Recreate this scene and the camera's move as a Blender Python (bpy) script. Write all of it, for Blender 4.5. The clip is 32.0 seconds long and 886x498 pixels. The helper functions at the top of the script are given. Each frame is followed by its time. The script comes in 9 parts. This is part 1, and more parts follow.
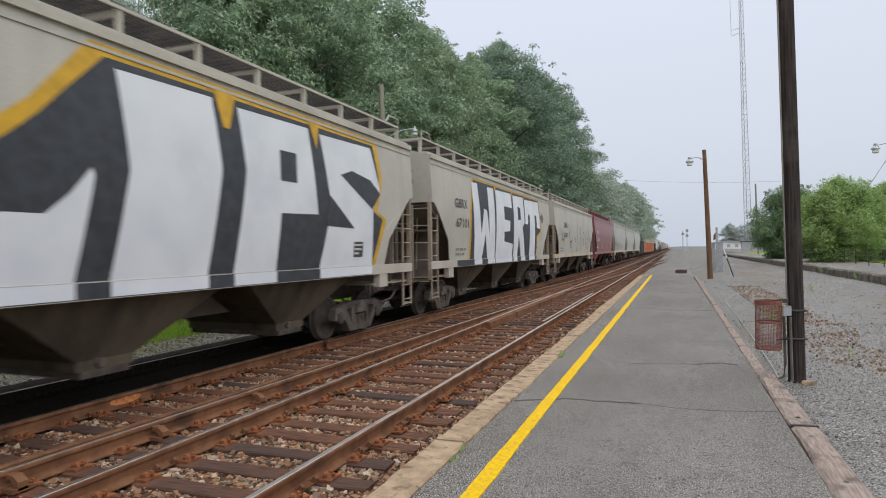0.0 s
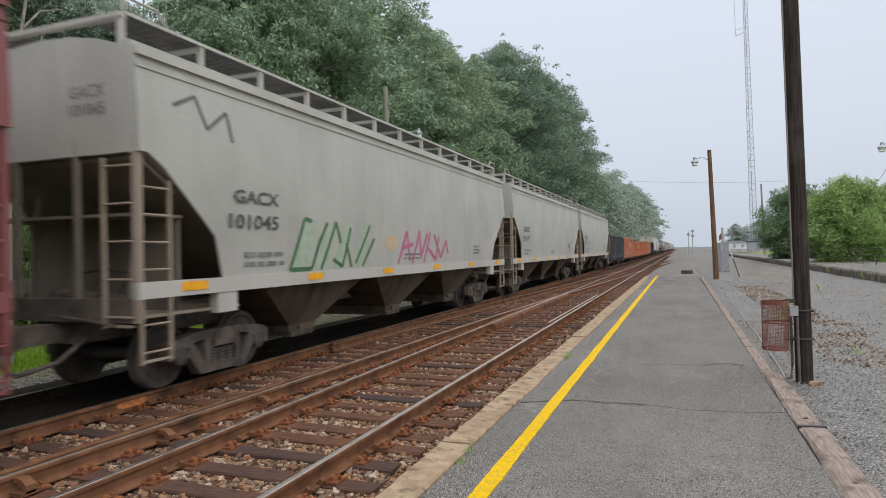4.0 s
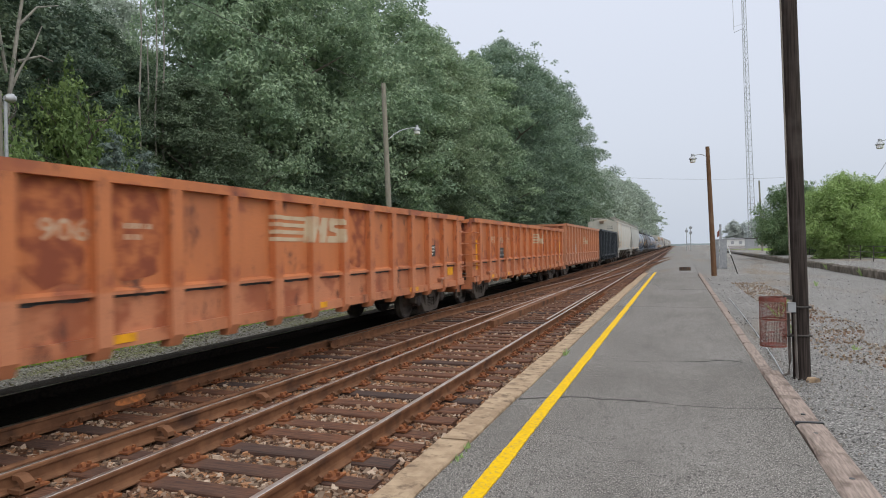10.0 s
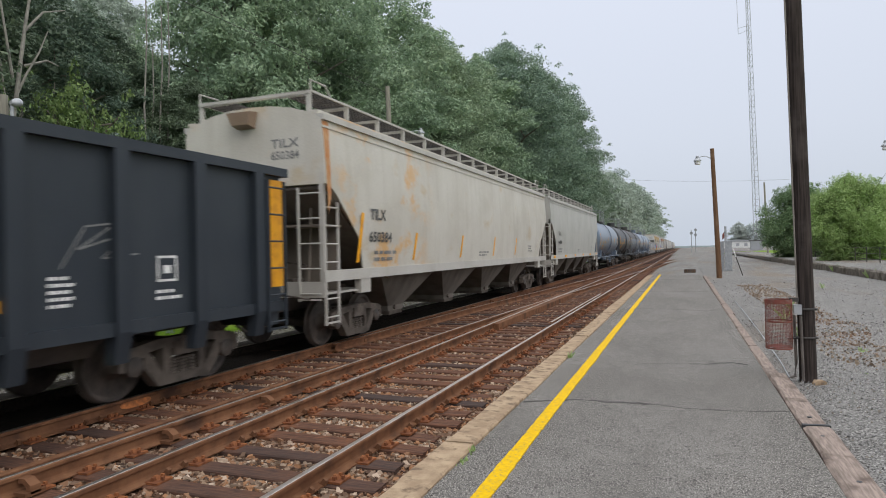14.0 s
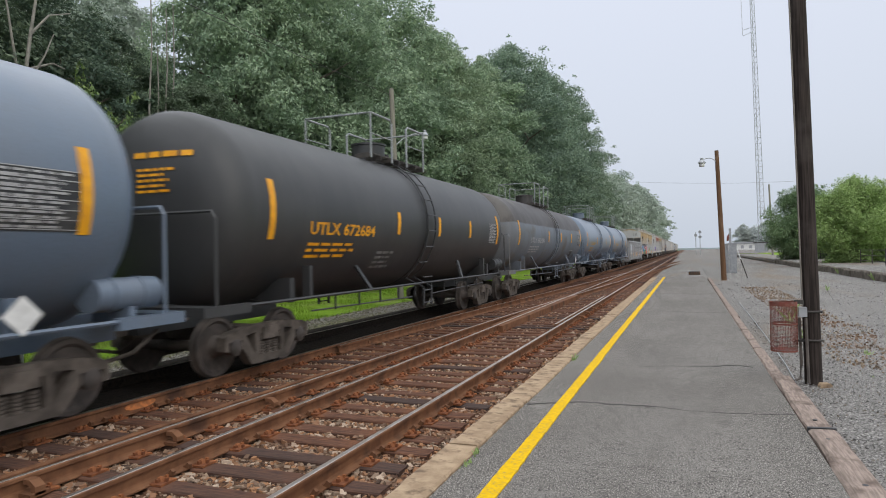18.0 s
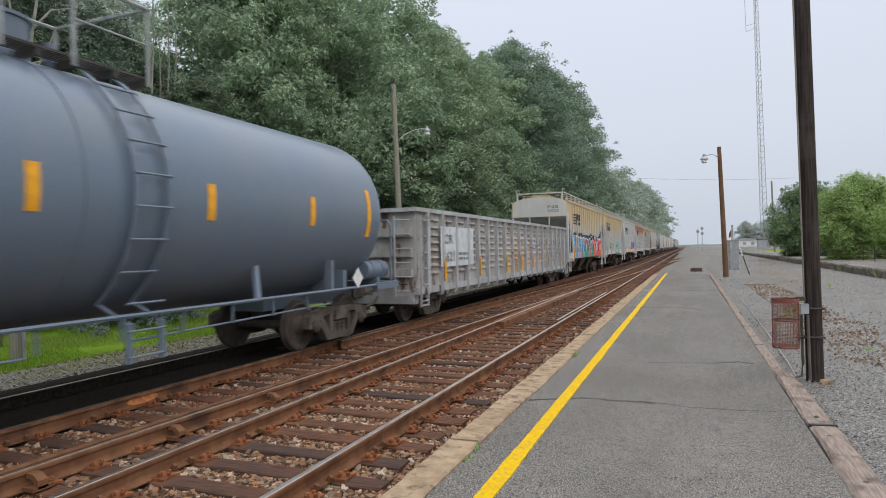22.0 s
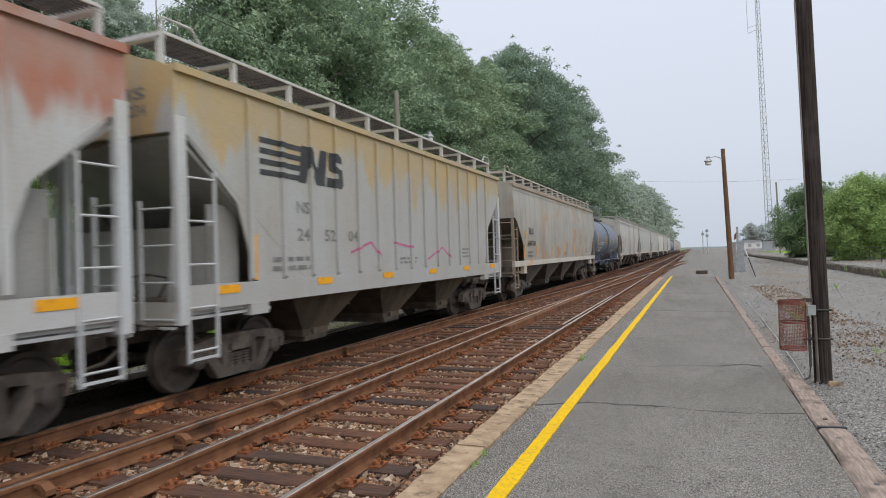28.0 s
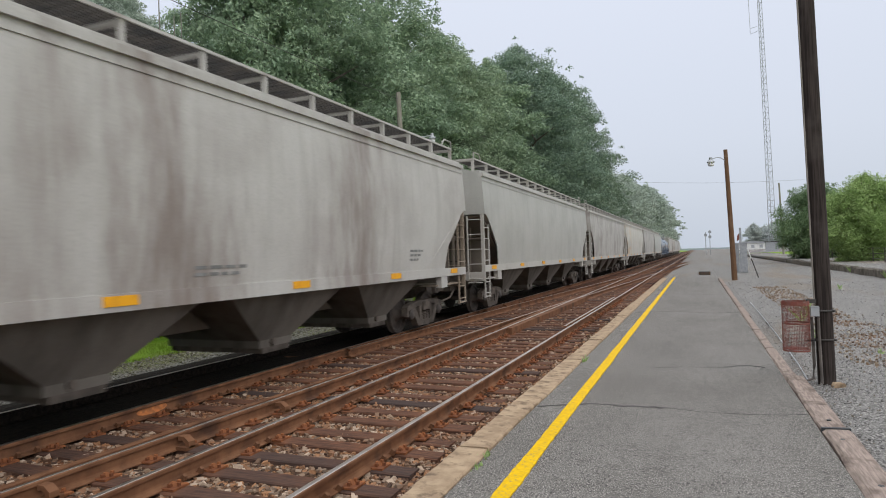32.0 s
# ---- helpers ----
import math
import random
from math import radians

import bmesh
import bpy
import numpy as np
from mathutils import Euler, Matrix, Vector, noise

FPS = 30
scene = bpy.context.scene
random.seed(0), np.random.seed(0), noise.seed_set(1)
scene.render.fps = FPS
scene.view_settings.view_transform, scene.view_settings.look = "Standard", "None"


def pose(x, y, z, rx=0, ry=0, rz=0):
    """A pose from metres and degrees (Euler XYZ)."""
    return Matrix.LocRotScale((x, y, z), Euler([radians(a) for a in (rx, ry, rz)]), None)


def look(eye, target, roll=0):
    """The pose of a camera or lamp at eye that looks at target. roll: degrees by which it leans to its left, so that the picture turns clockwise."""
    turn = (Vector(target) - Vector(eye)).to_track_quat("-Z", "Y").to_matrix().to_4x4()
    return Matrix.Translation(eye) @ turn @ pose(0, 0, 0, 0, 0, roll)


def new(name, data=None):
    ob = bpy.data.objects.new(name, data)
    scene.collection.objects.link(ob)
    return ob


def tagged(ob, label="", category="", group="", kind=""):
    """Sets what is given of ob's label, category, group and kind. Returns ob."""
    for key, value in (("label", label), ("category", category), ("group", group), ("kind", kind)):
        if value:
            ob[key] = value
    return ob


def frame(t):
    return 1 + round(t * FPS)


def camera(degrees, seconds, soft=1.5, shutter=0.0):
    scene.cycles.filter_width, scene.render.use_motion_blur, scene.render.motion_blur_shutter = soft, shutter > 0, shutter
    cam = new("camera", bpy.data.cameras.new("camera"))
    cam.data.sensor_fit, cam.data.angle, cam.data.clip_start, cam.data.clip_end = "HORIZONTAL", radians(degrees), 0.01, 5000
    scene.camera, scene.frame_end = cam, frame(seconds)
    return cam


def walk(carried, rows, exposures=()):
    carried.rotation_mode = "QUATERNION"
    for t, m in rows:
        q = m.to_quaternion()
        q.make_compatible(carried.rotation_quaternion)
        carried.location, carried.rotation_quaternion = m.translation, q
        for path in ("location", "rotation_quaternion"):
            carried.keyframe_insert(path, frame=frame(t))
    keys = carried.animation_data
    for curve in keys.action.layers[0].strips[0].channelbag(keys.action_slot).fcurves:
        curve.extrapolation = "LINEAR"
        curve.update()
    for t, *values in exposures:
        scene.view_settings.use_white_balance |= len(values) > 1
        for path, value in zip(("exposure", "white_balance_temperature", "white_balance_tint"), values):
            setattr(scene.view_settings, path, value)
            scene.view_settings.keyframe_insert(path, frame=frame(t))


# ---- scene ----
cam = camera(70.46, 32.0, soft=1.0, shutter=0.18)
# seconds, tilt, lean and turn of the hand-held camera, which stands on the platform
PATH = [
    (0.0, 90.082, 0.694, 20.259), (0.5, 90.118, 0.767, 20.308), (1.0, 90.121, 0.882, 20.372),
    (1.5, 90.154, 0.901, 20.398), (2.0, 90.187, 0.924, 20.454), (2.5, 90.214, 1.008, 20.496),
    (3.0, 90.230, 1.022, 20.559), (3.5, 90.244, 0.992, 20.662), (5.5, 90.285, 1.121, 20.815),
    (6.0, 90.218, 1.156, 20.840), (6.5, 90.162, 1.127, 20.846), (7.0, 90.104, 1.090, 20.850),
    (7.5, 90.031, 1.066, 20.819), (8.0, 89.970, 1.038, 20.802), (8.5, 89.938, 1.021, 20.793),
    (9.0, 89.941, 0.973, 20.744), (9.5, 89.957, 0.954, 20.637), (10.0, 89.971, 1.056, 20.552),
    (10.5, 90.046, 1.142, 20.558), (11.0, 90.106, 1.128, 20.669), (11.5, 90.171, 1.112, 20.763),
    (12.0, 90.230, 1.133, 20.799), (12.5, 90.260, 1.157, 20.793), (13.0, 90.259, 1.128, 20.812),
    (13.5, 90.240, 1.148, 20.880), (14.0, 90.229, 1.186, 20.943), (14.5, 90.239, 1.213, 20.983),
    (16.5, 90.438, 1.141, 21.235), (17.0, 90.463, 1.150, 21.280), (17.5, 90.446, 1.120, 21.296),
    (18.0, 90.421, 1.161, 21.292), (18.5, 90.386, 1.215, 21.271), (19.0, 90.315, 1.163, 21.252),
    (19.5, 90.219, 1.049, 21.266), (20.0, 90.172, 1.007, 21.296), (20.5, 90.122, 0.988, 21.352),
    (21.0, 90.083, 0.933, 21.384), (21.5, 90.074, 0.965, 21.399), (22.0, 90.049, 1.021, 21.449),
    (22.5, 90.037, 1.045, 21.479), (23.0, 90.042, 1.062, 21.472), (23.5, 90.083, 1.189, 21.470),
    (24.0, 90.180, 1.356, 21.501), (24.5, 90.298, 1.417, 21.549), (25.0, 90.388, 1.459, 21.568),
    (25.5, 90.418, 1.600, 21.579), (27.5, 90.515, 1.540, 21.821), (28.0, 90.558, 1.700, 21.854),
    (28.5, 90.587, 1.790, 21.884), (29.0, 90.601, 1.832, 21.930), (29.5, 90.625, 1.905, 21.940),
    (30.0, 90.639, 1.880, 21.924), (30.5, 90.626, 1.839, 21.905), (31.0, 90.624, 1.819, 21.907),
    (31.5, 90.654, 1.781, 21.960), (32.0, 90.693, 1.780, 22.075),
]

EYE = (0.0, 0.0, 1.80)
walk(cam, [(t, pose(*EYE, rx, ry, rz)) for t, rx, ry, rz in PATH], exposures=[(0.0, 0.0), (18.2, 0.0), (18.9, 0.2), (20.6, 0.2), (20.95, 0.0), (32.0, 0.0)])


# ---- light: a foggy overcast morning ----
def make_world():
    w = bpy.data.worlds.new("world")
    scene.world = w
    w.use_nodes = True
    nt = w.node_tree
    nt.nodes.clear()
    out = nt.nodes.new("ShaderNodeOutputWorld")
    fog = nt.nodes.new("ShaderNodeBackground")
    sky = nt.nodes.new("ShaderNodeBackground")
    add = nt.nodes.new("ShaderNodeAddShader")
    tex = nt.nodes.new("ShaderNodeTexSky")
    tex.sky_type, tex.sun_disc = "NISHITA", False
    tex.sun_elevation, tex.sun_rotation = radians(38), radians(129)
    tex.air_density, tex.dust_density = 1.0, 6.0
    nt.links.new(tex.outputs[0], sky.inputs[0])
    sky.inputs[1].default_value = 0.015
    co = nt.nodes.new("ShaderNodeTexCoord")
    sep = nt.nodes.new("ShaderNodeSeparateXYZ")
    ramp = nt.nodes.new("ShaderNodeValToRGB")
    nt.links.new(co.outputs["Generated"], sep.inputs[0])
    nt.links.new(sep.outputs[2], ramp.inputs[0])
    e = ramp.color_ramp.elements
    e[0].position, e[0].color = 0.0, (0.555, 0.61, 0.70, 1)
    e[1].position, e[1].color = 1.0, (1.72, 1.77, 1.85, 1)
    for p, c in ((0.16, (0.645, 0.692, 0.79, 1)), (0.38, (0.72, 0.765, 0.875, 1)), (0.62, (1.31, 1.365, 1.47, 1))):
        n = e.new(p)
        n.color = c
    nt.links.new(ramp.outputs[0], fog.inputs[0])
    fog.inputs[1].default_value = 1.0
    nt.links.new(fog.outputs[0], add.inputs[0])
    nt.links.new(sky.outputs[0], add.inputs[1])
    nt.links.new(add.outputs[0], out.inputs[0])


make_world()
sun = new("sun", bpy.data.lights.new("sun", "SUN"))
sun.data.energy, sun.data.angle, sun.data.color = 0.6, radians(50), (1.0, 0.97, 0.94)
sun.matrix_world = look((30, -24, 30), (0, 0, 0))


# ---- small tools ----
def bm_box(bm, x0, x1, y0, y1, z0, z1):
    v = [bm.verts.new((x, y, z)) for x in (x0, x1) for y in (y0, y1) for z in (z0, z1)]
    for f in ((0, 1, 3, 2), (4, 6, 7, 5), (0, 4, 5, 1), (2, 3, 7, 6), (0, 2, 6, 4), (1, 5, 7, 3)):
        bm.faces.new([v[i] for i in f])


def bm_loft(bm, rings, cap=True, closed=True):
    """Joins rings of points, all of one length, into a skin."""
    vs = [[bm.verts.new(p) for p in r] for r in rings]
    n = len(vs[0])
    for a, b in zip(vs, vs[1:]):
        for i in range(n if closed else n - 1):
            j = (i + 1) % n
            bm.faces.new((a[i], a[j], b[j], b[i]))
    if cap:
        bm.faces.new(vs[0][::-1])
        bm.faces.new(vs[-1])
    return vs


def bm_tube(bm, points, r, n=8, taper=None):
    """A round bar along points."""
    points = [Vector(p) for p in points]
    rings = []
    for i, p in enumerate(points):
        d = (points[min(i + 1, len(points) - 1)] - points[max(i - 1, 0)]).normalized()
        side = d.orthogonal().normalized() if abs(d.z) > 0.9 else d.cross(Vector((0, 0, 1))).normalized()
        up = side.cross(d).normalized()
        rr = r if taper is None else r + (taper - r) * i / (len(points) - 1)
        rings.append([p + rr * (math.cos(k * math.tau / n) * side + math.sin(k * math.tau / n) * up) for k in range(n)])
    bm_loft(bm, rings)


def bm_disc_x(bm, x0, x1, y, z, r, n=20, r2=None):
    """A short cylinder whose axis runs across the track."""
    r2 = r if r2 is None else r2
    ring = lambda x, q: [(x, y + q * math.cos(k * math.tau / n), z + q * math.sin(k * math.tau / n)) for k in range(n)]
    bm_loft(bm, [ring(x0, r), ring(x1, r2)])


def bm_poly_x(bm, pts, x0, x1):
    """A plate whose outline pts lies in the (y, z) plane."""
    bm_loft(bm, [[(x0, y, z) for y, z in pts], [(x1, y, z) for y, z in pts]])


def bm_poly_y(bm, pts, y0, y1):
    bm_loft(bm, [[(x, y0, z) for x, z in pts], [(x, y1, z) for x, z in pts]])


MESHES = {}


def mesh_of(key, build, smooth=False):
    """The mesh under that key, built once."""
    if key not in MESHES:
        bm = bmesh.new()
        build(bm)
        bmesh.ops.recalc_face_normals(bm, faces=bm.faces)
        me = bpy.data.meshes.new(key)
        bm.to_mesh(me)
        bm.free()
        if smooth:
            me.shade_smooth()
            me.set_sharp_from_angle(angle=radians(35))
        me.materials.append(None)
        MESHES[key] = me
    return MESHES[key]


def part(name, mesh, material, parent=None, label="", at=None):
    ob = new(name, mesh)
    if parent is not None:
        ob.parent = parent
    if at is not None:
        ob.matrix_basis = at
    ob.material_slots[0].link = "OBJECT"
    ob.material_slots[0].material = material
    if label:
        ob["label"] = label
    return ob


def thing(name, label, category, group="", kind="", at=None):
    ob = new(name)
    ob.empty_display_size = 0.3
    if at is not None:
        ob.matrix_basis = at
    return tagged(ob, label, category, group, kind)


# ---- materials ----
def material(name, rough=0.7, metal=0.0):
    m = bpy.data.materials.new(name)
    m.use_nodes = True
    b = m.node_tree.nodes["Principled BSDF"]
    b.inputs["Roughness"].default_value = rough
    b.inputs["Metallic"].default_value = metal
    b.inputs["Specular IOR Level"].default_value = 0.12 if rough >= 0.75 else 0.4
    return m, m.node_tree, b


def noise_tex(nt, scale, detail=4, stretch=(1, 1, 1), coords="Object", rough=0.55):
    co = nt.nodes.new("ShaderNodeTexCoord")
    mp = nt.nodes.new("ShaderNodeMapping")
    mp.inputs["Scale"].default_value = stretch
    n = nt.nodes.new("ShaderNodeTexNoise")
    n.inputs["Scale"].default_value, n.inputs["Detail"].default_value, n.inputs["Roughness"].default_value = scale, detail, rough
    nt.links.new(co.outputs[coords], mp.inputs[0])
    nt.links.new(mp.outputs[0], n.inputs[0])
    return n.outputs["Fac"]


def ramp_of(nt, fac, lo, hi):
    r = nt.nodes.new("ShaderNodeMapRange")
    r.interpolation_type = "SMOOTHSTEP"
    r.inputs["From Min"].default_value, r.inputs["From Max"].default_value = lo, hi
    nt.links.new(fac, r.inputs["Value"])
    return r.outputs["Result"]


def mix_of(nt, fac, a, b, blend="MIX"):
    m = nt.nodes.new("ShaderNodeMix")
    m.data_type, m.blend_type = "RGBA", blend
    if isinstance(fac, (int, float)):
        m.inputs["Factor"].default_value = fac
    else:
        nt.links.new(fac, m.inputs["Factor"])
    for i, c in ((6, a), (7, b)):
        if isinstance(c, tuple):
            m.inputs[i].default_value = (*c, 1) if len(c) == 3 else c
        else:
            nt.links.new(c, m.inputs[i])
    return m.outputs[2]


def bump_of(nt, b, fac, strength, distance=0.01):
    n = nt.nodes.new("ShaderNodeBump")
    n.inputs["Strength"].default_value, n.inputs["Distance"].default_value = strength, distance
    nt.links.new(fac, n.inputs["Height"])
    nt.links.new(n.outputs[0], b.inputs["Normal"])


def two_tone(name, a, b, scale, lo=0.35, hi=0.65, rough=0.8, c=None, cscale=3, bump=0.3, bscale=None, stretch=(1, 1, 1), metal=0.0, dist=0.01, coords="Object", vary=None):
    """A surface that varies between two colours, with a third in patches. vary: what some of the pieces lean towards."""
    m, nt, p = material(name, rough, metal)
    col = mix_of(nt, ramp_of(nt, noise_tex(nt, scale, 6, stretch, coords), lo, hi), a, b)
    if c:
        col = mix_of(nt, ramp_of(nt, noise_tex(nt, cscale, 5, coords=coords), 0.5, 0.72), col, c)
    if vary:
        info = nt.nodes.new("ShaderNodeObjectInfo")
        col = mix_of(nt, ramp_of(nt, info.outputs["Random"], 0.62, 1.1), col, vary)
    nt.links.new(col, p.inputs["Base Color"])
    if bump:
        bump_of(nt, p, noise_tex(nt, bscale or scale * 4, 5, coords=coords), bump, dist)
    return m


def paint(name, base, streak, rust=None, amount=0.5, rough=0.55, patch=None, high=None, border=(4.1, 5.3, 3.4), patch_at=(0.55, 0.56, 0.68), rust_at=(1.3, 0.60, 0.72), drip=1.4, soil=None):
    """Weathered railcar paint: vertical streaks, blotches, rust, and dust low down. high: what the upper side has faded to. soil: a stained stretch, as its start and end along the car, its colour, and the size, spread and thinning of its stains."""
    m, nt, p = material(name, rough)
    col = base
    if high:
        co = nt.nodes.new("ShaderNodeTexCoord")
        sep = nt.nodes.new("ShaderNodeSeparateXYZ")
        nt.links.new(co.outputs["Object"], sep.inputs[0])
        wave = nt.nodes.new("ShaderNodeMath")
        wave.operation = "MULTIPLY_ADD"
        nt.links.new(noise_tex(nt, 1.6, 5, (1, 1, 0.16)), wave.inputs[0])
        wave.inputs[1].default_value = border[2]
        nt.links.new(sep.outputs[2], wave.inputs[2])
        col = mix_of(nt, ramp_of(nt, wave.outputs[0], border[0], border[1]), col, high)
    if patch:
        col = mix_of(nt, ramp_of(nt, noise_tex(nt, patch_at[0], 4, (1, 1, drip)), patch_at[1], patch_at[2]), col, patch)
    col = mix_of(nt, ramp_of(nt, noise_tex(nt, 0.8, 3), 0.3, 0.8), col, mix_of(nt, 0.6, col, streak))
    s = nt.nodes.new("ShaderNodeMath")
    s.operation = "MULTIPLY"
    s.inputs[1].default_value = amount
    nt.links.new(ramp_of(nt, noise_tex(nt, 2.6, 6, (1, 1, 0.10)), 0.42, 0.75), s.inputs[0])
    col = mix_of(nt, s.outputs[0], col, streak)
    if rust:
        col = mix_of(nt, ramp_of(nt, noise_tex(nt, rust_at[0], 8, (1, 1, 0.35), rough=0.7), rust_at[1], rust_at[2]), col, rust)
    if soil:
        y0, y1, tone, size, lo, hi, tall = soil
        co = nt.nodes.new("ShaderNodeTexCoord")
        sep = nt.nodes.new("ShaderNodeSeparateXYZ")
        nt.links.new(co.outputs["Object"], sep.inputs[0])
        mask = ramp_of(nt, noise_tex(nt, size, 6, (1, 1, tall), rough=0.65), lo, hi)
        for a, b in ((y0 - 1.2, y0 + 1.2), (y1 + 1.2, y1 - 1.2)):
            m2 = nt.nodes.new("ShaderNodeMath")
            m2.operation = "MULTIPLY"
            nt.links.new(mask, m2.inputs[0])
            nt.links.new(ramp_of(nt, sep.outputs[1], a, b), m2.inputs[1])
            mask = m2.outputs[0]
        col = mix_of(nt, mask, col, tone)
    fine = noise_tex(nt, 35, 3)
    col = mix_of(nt, ramp_of(nt, fine, 0.3, 1.0), col, mix_of(nt, 0.25, col, (0.05, 0.045, 0.04)))
    nt.links.new(col, p.inputs["Base Color"])
    bump_of(nt, p, noise_tex(nt, 2.0, 4), 0.12, 0.02)
    return m


def chippings(name, a, b, broad, dark, light, fine, dist, dirt=None):
    """Crushed stone bound or loose: broad worn patches, single dark and pale chips, small pits."""
    m, nt, p = material(name, 0.92)
    col = mix_of(nt, ramp_of(nt, noise_tex(nt, broad, 6, (1, 0.5, 1)), 0.35, 0.65), a, b)
    col = mix_of(nt, ramp_of(nt, noise_tex(nt, 5, 5), 0.45, 0.75), col, a)
    if dirt:
        col = mix_of(nt, ramp_of(nt, noise_tex(nt, 0.22, 6, (1.4, 0.35, 1)), 0.50, 0.62), col, dirt)
    for scale, tone, lo, hi in ((fine, dark, 0.50, 0.60), (fine * 0.8, light, 0.56, 0.64), (fine * 0.35, dark, 0.60, 0.70)):
        col = mix_of(nt, ramp_of(nt, noise_tex(nt, scale, 2, rough=0.4), lo, hi), col, tone)
    nt.links.new(col, p.inputs["Base Color"])
    bump_of(nt, p, noise_tex(nt, fine, 4), 0.6, dist)
    return m


M = {}
M["asphalt"] = chippings("asphalt", (0.140, 0.129, 0.116), (0.212, 0.198, 0.181), 0.55, (0.046, 0.043, 0.039), (0.43, 0.405, 0.365), 125, 0.008)
M["yellow_line"] = two_tone("yellow_line", (0.73, 0.455, 0.002), (0.62, 0.375, 0.006), 22, 0.3, 0.7, 0.8, (0.40, 0.28, 0.07), 30, 0.18, 90, dist=0.003)
M["concrete"] = two_tone("concrete", (0.41, 0.305, 0.20), (0.28, 0.20, 0.13), 7, 0.3, 0.7, 0.9, (0.15, 0.105, 0.072), 9, 0.5, 60, dist=0.006)
M["old_timber"] = two_tone("old_timber", (0.33, 0.26, 0.22), (0.20, 0.16, 0.135), 7, 0.35, 0.65, 0.9, (0.12, 0.09, 0.075), 4, 0.8, 12, (8, 0.7, 8), dist=0.01)
M["tie_wood"] = two_tone("tie_wood", (0.165, 0.080, 0.05), (0.066, 0.037, 0.027), 6, 0.3, 0.7, 0.95, (0.20, 0.085, 0.043), 2.2, 0.9, 10, (0.6, 9, 9), dist=0.014, vary=(0.05, 0.042, 0.04))
M["ballast"] = two_tone("ballast", (0.14, 0.077, 0.045), (0.04, 0.025, 0.018), 25, 0.3, 0.7, 0.95, (0.23, 0.096, 0.047), 1.4, 1.0, 30, dist=0.04)
M["gravel"] = chippings("gravel", (0.188, 0.180, 0.168), (0.252, 0.243, 0.229), 0.45, (0.075, 0.070, 0.064), (0.38, 0.362, 0.335), 56, 0.02, (0.215, 0.172, 0.13))
M["rail_side"] = two_tone("rail_side", (0.125, 0.058, 0.031), (0.205, 0.100, 0.052), 5, 0.3, 0.7, 0.8, (0.07, 0.038, 0.025), 2, 0.3, 60, dist=0.003)
M["rail_top"] = two_tone("rail_top", (0.50, 0.455, 0.42), (0.33, 0.27, 0.225), 3, 0.4, 0.8, 0.42, bump=0, metal=1.0)
M["rusty_plate"] = two_tone("rusty_plate", (0.34, 0.128, 0.05), (0.16, 0.062, 0.03), 9, 0.3, 0.7, 0.9, (0.12, 0.045, 0.025), 5, 0.4, 60, dist=0.004)
M["mossy_gravel"] = chippings("mossy_gravel", (0.15, 0.14, 0.118), (0.21, 0.198, 0.172), 0.8, (0.05, 0.046, 0.04), (0.33, 0.31, 0.28), 30, 0.02, (0.14, 0.145, 0.045))
M["grass"] = two_tone("grass", (0.13, 0.24, 0.014), (0.20, 0.33, 0.03), 1.5, 0.3, 0.7, 0.9, (0.22, 0.23, 0.09), 0.4, 0.9, 40, dist=0.05)
M["pole_wood"] = two_tone("pole_wood", (0.024, 0.019, 0.017), (0.062, 0.049, 0.043), 4, 0.35, 0.7, 0.9, (0.085, 0.072, 0.065), 1.2, 0.7, 8, (14, 14, 0.5), dist=0.01)
M["brown_pole"] = two_tone("brown_pole", (0.17, 0.095, 0.052), (0.09, 0.052, 0.034), 4, 0.35, 0.7, 0.9, (0.20, 0.13, 0.085), 1.2, 0.7, 8, (14, 14, 0.5), dist=0.01)
M["grey_pole"] = two_tone("grey_pole", (0.30, 0.28, 0.23), (0.20, 0.19, 0.155), 4, 0.3, 0.7, 0.9, None, 1, 0.5, 8, (14, 14, 0.5))
M["galvanised"] = two_tone("galvanised", (0.42, 0.43, 0.44), (0.30, 0.31, 0.32), 6, 0.3, 0.7, 0.5, bump=0.1, metal=0.6)
M["dark_steel"] = two_tone("dark_steel", (0.035, 0.033, 0.032), (0.075, 0.065, 0.055), 3, 0.3, 0.7, 0.7, bump=0.3)
M["truck_steel"] = two_tone("truck_steel", (0.065, 0.055, 0.047), (0.15, 0.127, 0.107), 4, 0.3, 0.7, 0.85, (0.05, 0.042, 0.036), 2, 0.4, 20)
M["wheel_steel"] = two_tone("wheel_steel", (0.04, 0.034, 0.03), (0.10, 0.082, 0.07), 4, 0.3, 0.7, 0.7, bump=0.2)
M["reflector"] = two_tone("reflector", (0.80, 0.37, 0.008), (0.62, 0.265, 0.012), 6, 0.4, 0.7, 0.5, bump=0)
M["white_mark"] = two_tone("white_mark", (0.72, 0.72, 0.70), (0.50, 0.50, 0.48), 4, 0.4, 0.7, 0.6, bump=0)
M["black_mark"] = two_tone("black_mark", (0.03, 0.032, 0.035), (0.06, 0.06, 0.06), 4, 0.4, 0.7, 0.6, bump=0)
M["dark_mark"] = two_tone("dark_mark", (0.055, 0.055, 0.054), (0.10, 0.10, 0.097), 4, 0.4, 0.7, 0.6, bump=0)
M["grey_mark"] = two_tone("grey_mark", (0.16, 0.16, 0.155), (0.25, 0.25, 0.24), 4, 0.4, 0.7, 0.6, bump=0)
M["bark"] = two_tone("bark", (0.10, 0.085, 0.07), (0.18, 0.16, 0.135), 5, 0.3, 0.7, 0.95, None, 1, 0.8, 10, (6, 6, 0.8), dist=0.02)


